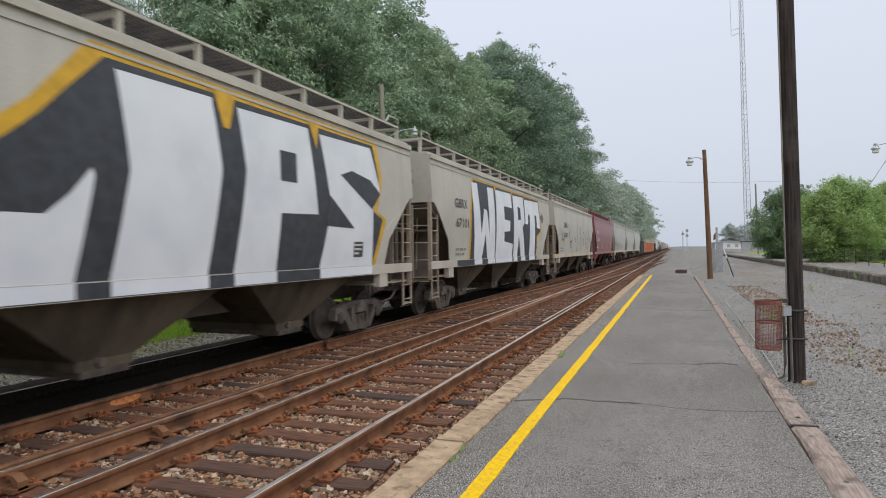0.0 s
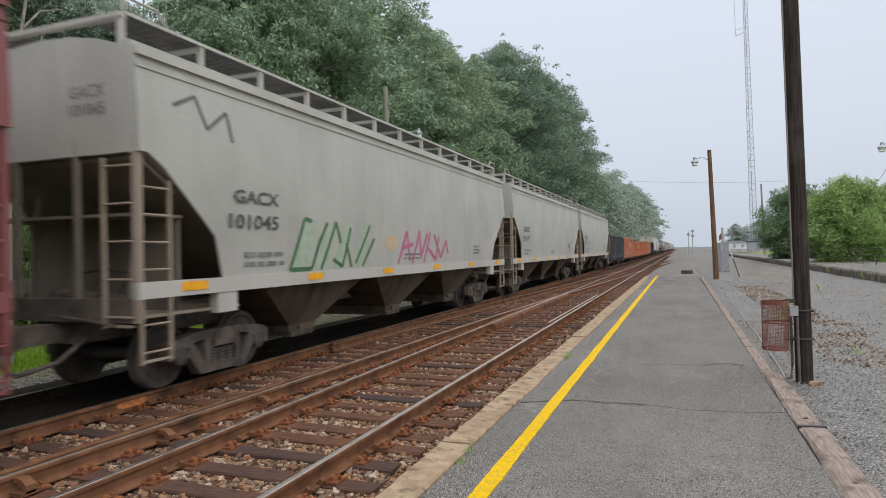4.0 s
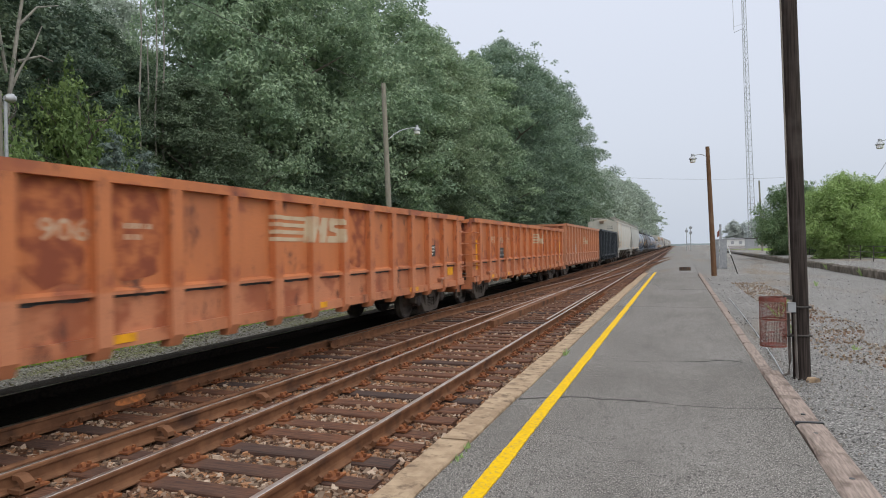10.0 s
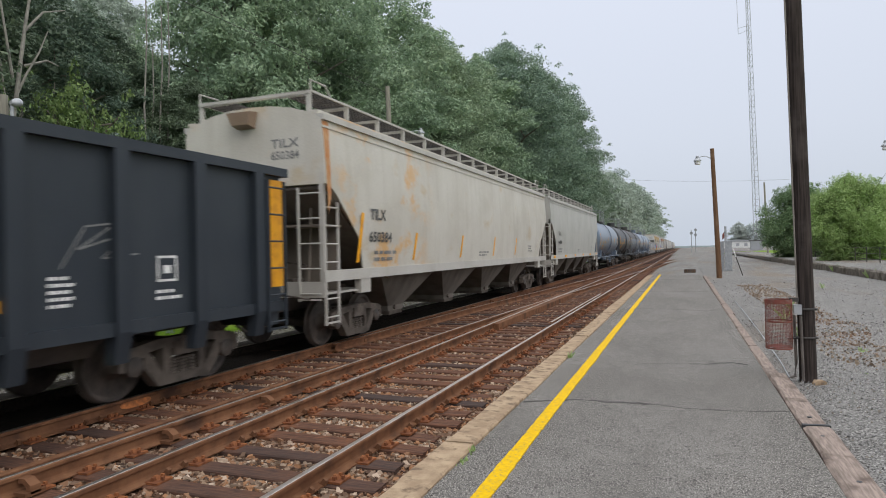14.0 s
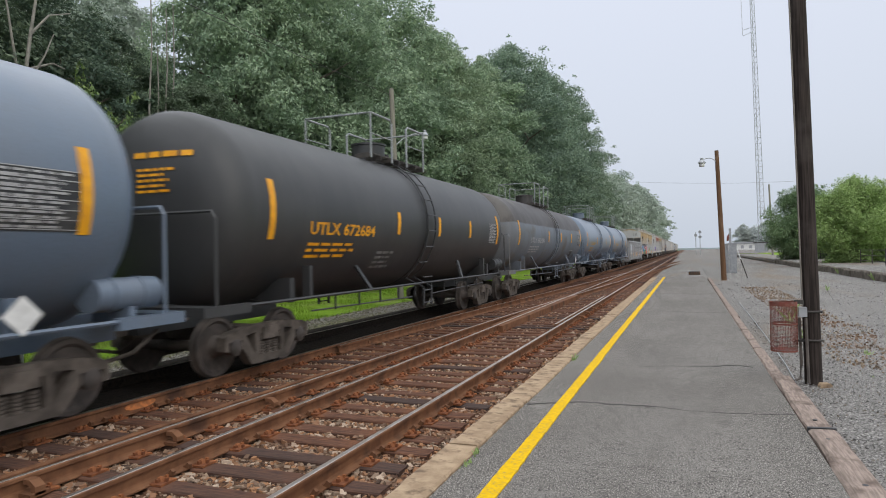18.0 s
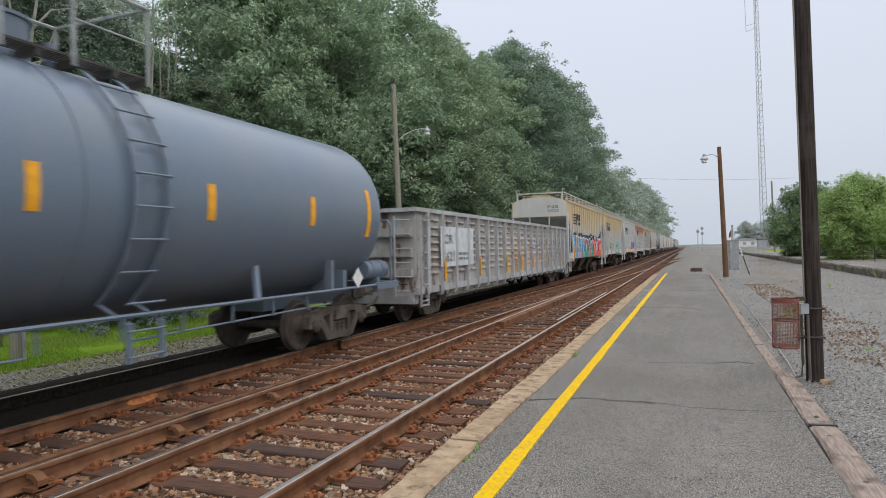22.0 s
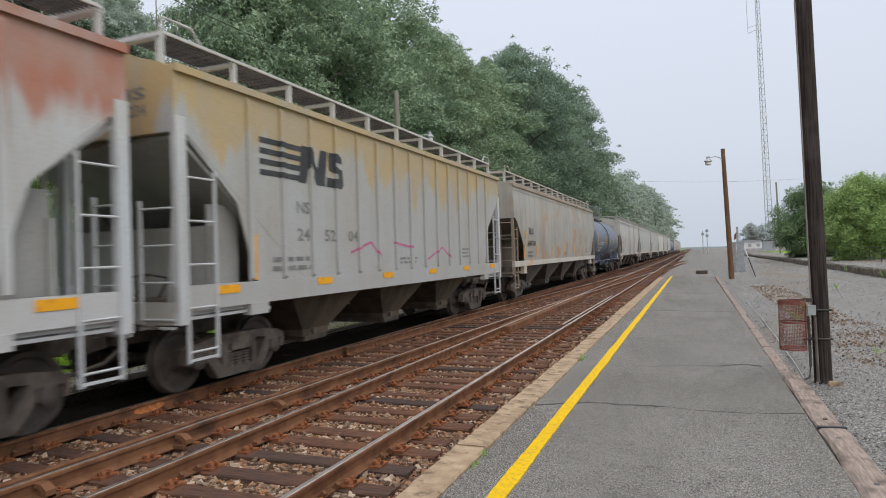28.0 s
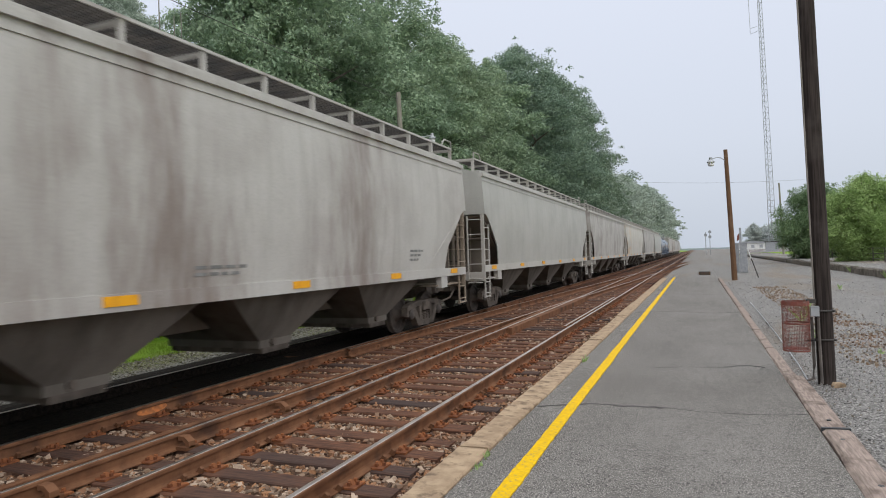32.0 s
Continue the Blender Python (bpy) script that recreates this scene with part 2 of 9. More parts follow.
def leaf_material(name, a, b, c, through_=0.35):
    m, nt, p = material(name, 0.6)
    geo = nt.nodes.new("ShaderNodeNewGeometry")
    col = mix_of(nt, geo.outputs["Random Per Island"], a, b)
    col = mix_of(nt, ramp_of(nt, noise_tex(nt, 0.30, 4), 0.42, 0.66), col, c)
    info = nt.nodes.new("ShaderNodeObjectInfo")
    col = mix_of(nt, ramp_of(nt, info.outputs["Random"], 0.1, 1.9), col, mix_of(nt, 0.6, col, (0.15, 0.17, 0.06)))
    nt.links.new(col, p.inputs["Base Color"])
    p.inputs["Specular IOR Level"].default_value = 0.25
    tr = nt.nodes.new("ShaderNodeBsdfTranslucent")
    nt.links.new(col, tr.inputs[0])
    mx = nt.nodes.new("ShaderNodeMixShader")
    mx.inputs[0].default_value = through_
    out = nt.nodes["Material Output"]
    nt.links.new(p.outputs[0], mx.inputs[1])
    nt.links.new(tr.outputs[0], mx.inputs[2])
    nt.links.new(mx.outputs[0], out.inputs[0])
    return m


M["leaves"] = leaf_material("leaves", (0.19, 0.275, 0.18), (0.425, 0.53, 0.345), (0.222, 0.312, 0.208))
# paler leaf tones with the haze of distance put into the colour
M["haze_paled_leaves"] = leaf_material("haze_paled_leaves", (0.34, 0.40, 0.34), (0.49, 0.56, 0.47), (0.40, 0.46, 0.39))
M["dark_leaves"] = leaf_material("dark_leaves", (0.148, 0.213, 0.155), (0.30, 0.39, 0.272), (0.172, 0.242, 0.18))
# darkened leaf copies: shade low in the wood is put into the colour
M["shade_toned_leaves"] = leaf_material("shade_toned_leaves", (0.075, 0.118, 0.088), (0.185, 0.24, 0.158), (0.09, 0.138, 0.10))
M["low_shade_leaves"] = leaf_material("low_shade_leaves", (0.085, 0.132, 0.094), (0.20, 0.265, 0.172), (0.105, 0.152, 0.110))
# palest leaf tones, standing in for mist over the farthest trees
M["mist_paled_leaves"] = leaf_material("mist_paled_leaves", (0.52, 0.56, 0.56), (0.64, 0.68, 0.67), (0.58, 0.62, 0.61))
M["bush_leaves"] = leaf_material("bush_leaves", (0.115, 0.19, 0.095), (0.26, 0.355, 0.17), (0.15, 0.23, 0.11))
M["spruce_needles"] = leaf_material("spruce_needles", (0.13, 0.18, 0.155), (0.26, 0.32, 0.29), (0.19, 0.24, 0.21))
M["bright_leaves"] = leaf_material("bright_leaves", (0.23, 0.34, 0.125), (0.41, 0.54, 0.205), (0.32, 0.44, 0.165))
M["maple_leaves"] = leaf_material("maple_leaves", (0.085, 0.145, 0.045), (0.235, 0.32, 0.115), (0.15, 0.225, 0.075))

# ---- lay of the land: x across the tracks, y along them, z = 0 at the rail heads ----
NEAR_TRACK, TRAIN_TRACK, HALF_GAUGE = -3.71, -7.47, 0.755
BED_Z, TIE_Z, PLATFORM_Z, YARD_Z = -0.215, -0.17, 0.15, 0.07


def strip(name, label, category, profile, y0, y1, mat, ny=1, wobble=0.0, kind="structure"):
    """A sheet of ground: profile of (x, z) carried along the tracks."""
    def build(bm):
        rows = []
        for j in range(ny + 1):
            y = y0 + (y1 - y0) * j / ny
            rows.append([(x, y, z + wobble * noise.noise(Vector((x * 0.9, y * 0.9, 3.1)))) for x, z in profile])
        bm_loft(bm, rows, cap=False, closed=False)
    ob = part(name, mesh_of(name, build, True), mat)
    return tagged(ob, label, category, kind=kind)


strip("ground", "bright green mown grass beside the railway", "ground",
      [(-1500, 1), (-300, 1), (-45, 1.6), (-24, 0.4), (-16, -0.25), (-11.8, -0.41), (-10.3, -0.5), (7.5, -0.5), (9.5, -0.3), (11.0, 0.42), (16, 0.55), (60, 0.5), (1500, 0.5)],
      -60, 3000, M["grass"], 60)
strip("ballast_bed", "rust-stained stone ballast under the tracks", "ballast",
      [(-10.7, -0.55), (-10.2, -0.40), (-9.4, BED_Z), (-9.0, BED_Z), (-8, BED_Z), (-7, BED_Z), (-6, BED_Z), (-5, BED_Z), (-4, BED_Z), (-3, BED_Z), (-2.2, BED_Z), (-1.75, BED_Z)],
      -40, 1500, M["ballast"], 150, 0.012)
strip("gravel_verge", "grey gravel edge between ballast and grass", "gravel",
      [(-12.5, -0.47), (-12.15, -0.395), (-11.6, -0.385), (-11.0, -0.385), (-10.6, -0.385), (-10.2, -0.38), (-9.9, -0.46)], -40, 600, M["mossy_gravel"], 120, 0.02)


# ---- rails ----
def rail_profile(bm, x, y0, y1, x1=None):
    """Base, web and head of a rail; x1: its place across the track at the far end."""
    x1 = x if x1 is None else x1
    pts = [(-0.07, -0.172), (0.07, -0.172), (0.07, -0.160), (0.018, -0.142), (0.010, -0.125), (0.010, -0.052), (0.036, -0.040), (0.037, -0.012), (0.030, -0.003),
           (-0.030, -0.003), (-0.037, -0.012), (-0.036, -0.040), (-0.010, -0.052), (-0.010, -0.125), (-0.018, -0.142), (-0.07, -0.160)]
    bm_loft(bm, [[(x + a, y0, z) for a, z in pts], [(x1 + a, y1, z) for a, z in pts]])


def rail_crown(bm, x, y0, y1, x1=None, w=0.030):
    x1 = x if x1 is None else x1
    pts = [(-w, -0.004), (w, -0.004), (w - 0.008, 0.0), (-w + 0.008, 0.0)]
    bm_loft(bm, [[(x + a, y0, z) for a, z in pts], [(x1 + a, y1, z) for a, z in pts]])


def rail(label, x, y0, y1, x1=None, shiny=True):
    ob = part("rail", mesh_of("rail_%.2f_%.0f_%.2f" % (x, y0, x1 or 0), lambda bm: rail_profile(bm, x, y0, y1, x1)), M["rail_side"])
    tagged(ob, label, "rail", "running rails", "structure")
    part("rail_head", mesh_of("crown_%.2f_%.0f_%.2f" % (x, y0, x1 or 0), lambda bm: rail_crown(bm, x, y0, y1, x1)), M["rail_top"] if shiny else M["rail_side"], ob, "polished running surface")
    return ob


for track in (NEAR_TRACK, TRAIN_TRACK):
    for side in (-1, 1):
        rail("rust-brown steel rail with a worn bright head", track + side * HALF_GAUGE, -40, 1500)
# near-black tone that paints the shade under the passing train
M["shaded_bed"] = two_tone("shaded_bed", (0.010, 0.0085, 0.0075), (0.030, 0.023, 0.018), 14, 0.3, 0.7, 0.9, None, 1, 0.8, 30, dist=0.03)
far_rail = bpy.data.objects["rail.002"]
far_rail.material_slots[0].material = M["shaded_bed"]
far_rail["label"] = "steel rail blackened for the train's shade, with a worn bright head"


# ---- platform ----
def platform_slab(bm):
    rows = []
    n = 90
    for j in range(n + 1):
        y = -14 + 53.5 * j / n
        rows.append([(x, y, PLATFORM_Z + z + (0.008 * noise.noise(Vector((x, y * 0.5, 0.0))) if z == 0 else 0)) for x, z in
                     ((-1.70, -0.6), (-1.70, 0), (-1.1, 0), (-0.5, 0), (0.1, 0), (0.6, 0), (0.955, 0), (0.955, -0.6))])
    bm_loft(bm, rows)


slab = part("platform", mesh_of("platform", platform_slab, True), M["asphalt"])
tagged(slab, "long worn grey asphalt station platform with cracks", "platform", kind="structure")


def yellow(bm):
    rows = []
    for j in range(1068):
        y = -14 + j * 0.05
        wob = lambda k, f, q: q * noise.noise(Vector((y * f, k, 0)))
        a = -1.355 + wob(0, 1, 0.012) + wob(2, 9, 0.007) + wob(3, 40, 0.004)
        b = -1.235 + wob(5, 1, 0.012) + wob(7, 9, 0.007) + wob(8, 40, 0.004)
        rows.append([(a, y, PLATFORM_Z - 0.01), (a, y, PLATFORM_Z + 0.011), (b, y, PLATFORM_Z + 0.011), (b, y, PLATFORM_Z - 0.01)])
    bm_loft(bm, rows)


part("safety_line", mesh_of("safety_line", yellow), M["yellow_line"], slab, "solid yellow safety line painted along the platform edge")

yard = strip("yard", "grey crushed gravel yard beside the platform", "gravel yard",
             [(0.9, -0.1), (1.15, 0.05), (1.6, YARD_Z), (2.5, YARD_Z), (4, YARD_Z), (5.5, YARD_Z), (7, YARD_Z), (9.2, YARD_Z), (9.6, -0.2)], -40, 60, M["gravel"], 160, 0.05)
strip("far_yard", "gravel ground beyond the platform end", "gravel yard",
      [(-2.4, -0.24), (-1.6, -0.12), (-0.5, 0.02), (0.9, 0.03), (4, 0.05), (7, 0.05), (12, 0.05), (16, -0.3)], 39.3, 150, M["gravel"], 120, 0.05)
strip("distant_yard", "flat pale gravel yard stretching to the horizon", "gravel yard", [(-3.2, -0.3), (-2.0, 0.0), (7, 0.06), (9.6, 0.5), (20, 0.68), (90, 0.7), (400, 0.8), (420, 0.2)], 150, 2900, M["gravel"], 40)


def leaning_pole(name, label, category, foot, head, r0, r1, mat, group=""):
    """A round wooden pole from its foot to its head."""
    base = thing(name, label, category, group, at=Matrix.Translation(foot))
    d = Vector(head) - Vector(foot)
    def build(bm):
        pts = [d * k / 8 for k in range(9)]
        pts[0] = Vector((0, 0, -0.3))
        bm_tube(bm, pts, r0, 14, r1)
    part("pole", mesh_of(name + str(foot), build, True), mat, base)
    return base


post = leaning_pole("light_pole", "dark weathered wooden pole with steel conduits", "pole", (1.452, 9.07, 0.06), (1.315, 9.07, 8.6), 0.101, 0.083, M["pole_wood"])
pole2 = leaning_pole("lamp_post", "tall brown wooden lamp post on the gravel", "lamp post", (1.79, 36.6, 0.06), (1.56, 36.6, 7.02), 0.14, 0.10, M["brown_pole"])
pole3 = leaning_pole("lamp_post", "grey wooden lamp post before the woods", "lamp post", (-13.0, 27.6, -0.4), (-13.0, 27.0, 9.72), 0.16, 0.11, M["grey_pole"])
pole4 = leaning_pole("lamp_post", "short grey wooden lamp post before the woods", "lamp post", (-13.0, 8.85, -0.4), (-13.0, 8.8, 5.2), 0.125, 0.115, M["grey_pole"])


# ---- crossover rails ----
def cross_x(y):
    """Where the crossover's right rail lies."""
    ys = (-40, 3.5, 9, 15, 22, 30, 40, 52)
    xs = (-6.3, -5.31, -5.13, -4.95, -4.62, -4.15, -3.58, -2.97)
    return float(np.interp(y, ys, xs))


def bent_rail(label, shift, y0, y1, step, mat="rail_side", lift=0.0, shiny=True):
    ys = [y0 + (y1 - y0) * k / step for k in range(step + 1)]
    def body(bm):
        for a, b in zip(ys, ys[1:]):
            rail_profile(bm, cross_x(a) + shift, a, b, cross_x(b) + shift)
    def crown(bm):
        for a, b in zip(ys, ys[1:]):
            rail_crown(bm, cross_x(a) + shift, a, b, cross_x(b) + shift, 0.024)
    ob = part("rail", mesh_of("bent_%.2f_%.0f" % (shift, y0), body), M[mat], at=pose(0, 0, lift))
    tagged(ob, label, "rail", "crossover rails", "structure")
    if shiny:
        part("rail_head", mesh_of("bentcrown_%.2f_%.0f" % (shift, y0), crown), M["rail_top"], ob, "polished running surface")
    return ob


bent_rail("crossover rail joining the two tracks", 0.0, -40, 52, 24)
bent_rail("brown guard rail beside the crossover rail", -0.145, -40, 8.9, 10, lift=-0.004, shiny=False)
bent_rail("far crossover rail joining the two tracks", -1.505, 11, 52, 14)
guard = rail("short brown guard rail inside the running rail", NEAR_TRACK + HALF_GAUGE - 0.14, 15.5, 25.5)
frog = part("frog", mesh_of("frog", lambda bm: bm_loft(bm, [[(-4.62, 15, -0.17), (-4.30, 15, -0.17), (-4.30, 15, -0.015), (-4.62, 15, -0.015)], [(-4.80, 26, -0.17), (-4.20, 26, -0.17), (-4.20, 26, -0.015), (-4.80, 26, -0.015)]])), M["rail_side"])
tagged(frog, "cast steel crossing frog in the near track", "track frog", kind="structure")
# the siding that bends away to the right
def siding(bm, shift):
    pts = [(-2.97, 48), (-1.6, 75), (1.5, 110), (7, 160), (20, 240), (60, 400)]
    for (xa, ya), (xb, yb) in zip(pts, pts[1:]):
        rail_profile(bm, xa + shift, ya, yb, xb + shift)
for shift in (0.0, -1.5):
    tagged(part("rail", mesh_of("siding%.1f" % shift, lambda bm: siding(bm, shift)), M["rail_side"]), "rusty siding rail curving away to a yard", "rail", "siding rails", "structure")


def brace_mesh():
    def build(bm):
        bm_box(bm, 0.06, 0.20, -0.09, 0.09, -0.165, -0.13)
        bm_loft(bm, [[(0.05, y, -0.03), (0.13, y, -0.03), (0.20, y, -0.08), (0.20, y, -0.15), (0.15, y, -0.15), (0.14, y, -0.09), (0.10, y, -0.07), (0.05, y, -0.08)] for y in (-0.045, 0.045)])
    return mesh_of("rail_brace", build)


bed = bpy.data.objects["ballast_bed"]
# dark sheet over ties and ballast where the train's shade falls
part("oily_strip", mesh_of("oily_strip", lambda bm: bm_loft(bm, [[(x, y, z) for x, z in ((-10.55, -0.46), (-10.45, -0.372), (-10.1, -0.325), (-9.4, BED_Z + 0.02), (-9.2, -0.163), (TRAIN_TRACK + 0.68, -0.163), (TRAIN_TRACK + 0.68, -0.30))] for y in (-40, 300)])), M["shaded_bed"], bed, "near-black strip painting the train's shade between the rails")
for y in (2.2, 3.68, 5.19, 6.79):
    part("rail_brace", brace_mesh(), M["rail_side"], bed, "curved rusty rail brace", at=pose(cross_x(y), y, 0))
for y in (12.2, 13.7, 15.2, 16.6, 18.2, 20.0, 22.2):
    part("rail_brace", brace_mesh(), M["rail_side"], bed, "curved rusty rail brace", at=pose(TRAIN_TRACK + HALF_GAUGE, y, 0))
for y in (18.0, 19.2, 20.6, 22.0):
    part("rail_brace", brace_mesh(), M["rail_side"], bed, "curved rusty rail brace", at=pose(NEAR_TRACK + HALF_GAUGE, y, 0))


# ---- ties, plates, spikes ----
def tie_mesh(key, seed, x0, x1, w=0.115):
    r = random.Random(seed)
    def build(bm):
        rings = []
        for k in range(7):
            x = x0 + (x1 - x0) * k / 6
            a, b, c = r.uniform(-.012, .012), r.uniform(-.012, .012), r.uniform(-.008, .004)
            rings.append([(x, -w + a, -0.20), (x, -w + a, 0.0 + c - 0.012), (x, -w + 0.015 + a, c), (x, w - 0.015 + b, c + r.uniform(-.006, .004)), (x, w + b, c - 0.012), (x, w + b, -0.20)])
        bm_loft(bm, rings)
    return mesh_of(key, build)


TIES = [tie_mesh("tie%d" % k, k, -9.0 + 0.1 * (k % 3), -2.42 - 0.06 * (k % 2)) for k in range(6)]
PLATE = mesh_of("tie_plate", lambda bm: (bm_box(bm, -0.18, 0.18, -0.095, 0.095, -0.004, 0.014), [bm_box(bm, x - 0.014, x + 0.014, y - 0.012, y + 0.012, 0.014, 0.045) for x, y in ((-0.10, 0.05), (0.10, -0.05), (0.10, 0.06), (-0.10, -0.06), (0.155, 0.0), (-0.155, 0.02))],
                                       [bm_loft(bm, [[(s * 0.075, y - 0.03, 0.012), (s * 0.12, y - 0.03, 0.012), (s * 0.12, y + 0.03, 0.012), (s * 0.075, y + 0.03, 0.012)], [(s * 0.07, y - 0.02, 0.045), (s * 0.10, y - 0.02, 0.045), (s * 0.10, y + 0.02, 0.045), (s * 0.07, y + 0.02, 0.045)]]) for s, y in ((-1, 0.0), (1, 0.0))]))
ANCHOR = mesh_of("rail_anchor", lambda bm: bm_loft(bm, [[(-0.085, y, -0.165), (0.085, y, -0.165), (0.10, y, -0.12), (0.07, y, -0.10), (0.04, y, -0.14), (-0.085, y, -0.145)] for y in (-0.018, 0.018)]))
tie_rng = random.Random(11)
y, k = -3.0, 0
while y < 60:
    t = part("tie", TIES[k % 6], M["tie_wood"], bed, at=pose(0, y, TIE_Z + tie_rng.uniform(-0.012, 0.006), 0, 0, tie_rng.uniform(-0.5, 0.5)))
    if y < 26:
        for x in (NEAR_TRACK + HALF_GAUGE, NEAR_TRACK - HALF_GAUGE, TRAIN_TRACK + HALF_GAUGE, cross_x(y)):
            part("tie_plate", PLATE, M["rusty_plate"], bed, at=pose(x + tie_rng.uniform(-0.008, 0.008), y, TIE_Z + 0.004, 0, 0, tie_rng.uniform(-2, 2)))
        for x in (NEAR_TRACK + HALF_GAUGE, NEAR_TRACK - HALF_GAUGE, TRAIN_TRACK + HALF_GAUGE):
            part("rail_anchor", ANCHOR, M["rail_side"], bed, at=pose(x, y + 0.15 * (1 if k % 2 else -1), 0))
    y += 0.492 + tie_rng.uniform(-0.02, 0.02)
    k += 1


def far_ties(bm):
    for j in range(500):
        yy = y + j * 0.5
        for x in (NEAR_TRACK, TRAIN_TRACK):
            bm_box(bm, x - 1.3, x + 1.3, yy - 0.11, yy + 0.11, -0.35, TIE_Z)


tagged(part("far_tie", mesh_of("far_tie", far_ties), M["tie_wood"], bed), kind="stuff")
part("paint_blotch", mesh_of("blotch", lambda bm: bm_loft(bm, [[(0.012 if k else 0.012, 0, 0)] and [(0.016, 0.25 * math.cos(t), 0.058 * math.sin(t)) for t in [j * math.tau / 14 for j in range(14)]] for k in (0,)] + [[(0.008, 0.25 * math.cos(t), 0.058 * math.sin(t)) for t in [j * math.tau / 14 for j in range(14)]]])),
     two_tone("orange_spray", (0.60, 0.22, 0.075), (0.33, 0.135, 0.06), 14, 0.35, 0.65, 0.8, bump=0), bed, "orange spray-paint mark on the rail web", at=pose(TRAIN_TRACK + HALF_GAUGE, 6.2, -0.085))


# ---- loose stones ----
def stones(name, n, xr, yr, z, size, mat, label, seed, skip=None, zvar=0.015):
    r = np.random.default_rng(seed)
    cube = np.array([(x, yy, zz) for x in (-1, 1) for yy in (-1, 1) for zz in (-1, 1)], float)
    faces = np.array(((0, 1, 3, 2), (4, 6, 7, 5), (0, 4, 5, 1), (2, 3, 7, 6), (0, 2, 6, 4), (1, 5, 7, 3)))
    c = np.stack((r.uniform(*xr, n), r.uniform(*yr, n), z + r.uniform(-zvar, zvar, n)), axis=1)
    if skip is not None:
        c = c[~skip(c)]
        n = len(c)
    v = cube[None] * r.uniform(0.45, 1.0, (n, 1, 3)) + r.uniform(-0.32, 0.32, (n, 8, 3))
    ang, tilt = r.uniform(0, math.tau, n), r.uniform(-0.7, 0.7, n)
    ca, sa, cb, sb = np.cos(ang)[:, None], np.sin(ang)[:, None], np.cos(tilt)[:, None], np.sin(tilt)[:, None]
    x, yy, zz = v[..., 0], v[..., 1], v[..., 2]
    yy, zz = yy * cb - zz * sb, yy * sb + zz * cb
    v = np.stack((x * ca - yy * sa, x * sa + yy * ca, zz), axis=2) * (size * r.uniform(0.55, 1.25, (n, 1, 1))) + c[:, None]
    me = bpy.data.meshes.new(name)
    me.from_pydata(v.reshape(-1, 3).tolist(), [], (faces[None] + 8 * np.arange(n)[:, None, None]).reshape(-1, 4).tolist())
    me.materials.append(None)
    return tagged(part(name, me, mat), label, "stones", kind="stuff")


def stone_material(name, cols, rusty=True):
    m, nt, p = material(name, 0.95)
    geo = nt.nodes.new("ShaderNodeNewGeometry")
    rmp = nt.nodes.new("ShaderNodeValToRGB")
    rmp.color_ramp.interpolation = "CONSTANT"
    e = rmp.color_ramp.elements
    e[0].color = (*cols[0], 1)
    e[1].position, e[1].color = 1 / len(cols), (*cols[1], 1)
    for i, c in enumerate(cols[2:], 2):
        q = e.new(i / len(cols))
        q.color = (*c, 1)
    nt.links.new(geo.outputs["Random Per Island"], rmp.inputs[0])
    col = mix_of(nt, ramp_of(nt, noise_tex(nt, 0.9, 4), 0.40, 0.62), rmp.outputs[0], mix_of(nt, 0.38, rmp.outputs[0], (0.17, 0.07, 0.038)) if rusty else rmp.outputs[0])
    nt.links.new(col, p.inputs["Base Color"])
    bump_of(nt, p, noise_tex(nt, 40, 3), 0.4, 0.01)
    return m


M["stone"] = stone_material("ballast_stone", ((0.27, 0.19, 0.13), (0.155, 0.10, 0.068), (0.44, 0.34, 0.255), (0.07, 0.047, 0.035), (0.255, 0.142, 0.083), (0.235, 0.172, 0.125), (0.32, 0.17, 0.09)))
# stones coloured to match the painted shade under the train
M["shaded_stone"] = stone_material("shaded_stone", ((0.016, 0.013, 0.011), (0.035, 0.028, 0.022), (0.010, 0.009, 0.008)))
M["dead_wood"] = two_tone("dead_wood", (0.28, 0.265, 0.23), (0.18, 0.17, 0.15), 5, 0.3, 0.7, 0.9, None, 1, 0.4, 12)
M["chip"] = stone_material("gravel_chip", ((0.25, 0.242, 0.235), (0.19, 0.183, 0.175), (0.36, 0.345, 0.33), (0.13, 0.124, 0.118), (0.245, 0.212, 0.175)), False)
stones("ballast_stones", 36000, (-6.65, -1.95), (2.3, 12), BED_Z - 0.010, 0.027, M["stone"], "loose brown and grey ballast stones between the ties", 1)
stones("ballast_stones", 20000, (-6.65, -1.95), (12, 34), BED_Z - 0.016, 0.040, M["stone"], "loose brown and grey ballast stones between the ties", 2)
stones("ballast_stones", 9000, (-11.2, -6.75), (2.3, 30), BED_Z - 0.012, 0.040, M["shaded_stone"], "ballast stones darkened for the shade under the train", 3, lambda c: c[:, 0] < -9.0)
M["verge_chip"] = stone_material("verge_chip", ((0.20, 0.182, 0.152), (0.14, 0.127, 0.102), (0.29, 0.265, 0.225), (0.13, 0.12, 0.07)), False)
stones("verge_stones", 9000, (-12.2, -10.4), (2, 45), -0.392, 0.022, M["verge_chip"], "grey-brown mossy gravel along the far track's edge", 4)
stones("yard_stones", 15000, (1.22, 5.2), (3.5, 16), YARD_Z - 0.004, 0.008, M["chip"], "small grey gravel chips beside the platform", 5, zvar=0.035)
M["tan_chip"] = stone_material("tan_chip", ((0.30, 0.235, 0.17), (0.21, 0.15, 0.10), (0.46, 0.41, 0.345), (0.12, 0.09, 0.065), (0.27, 0.22, 0.175)))
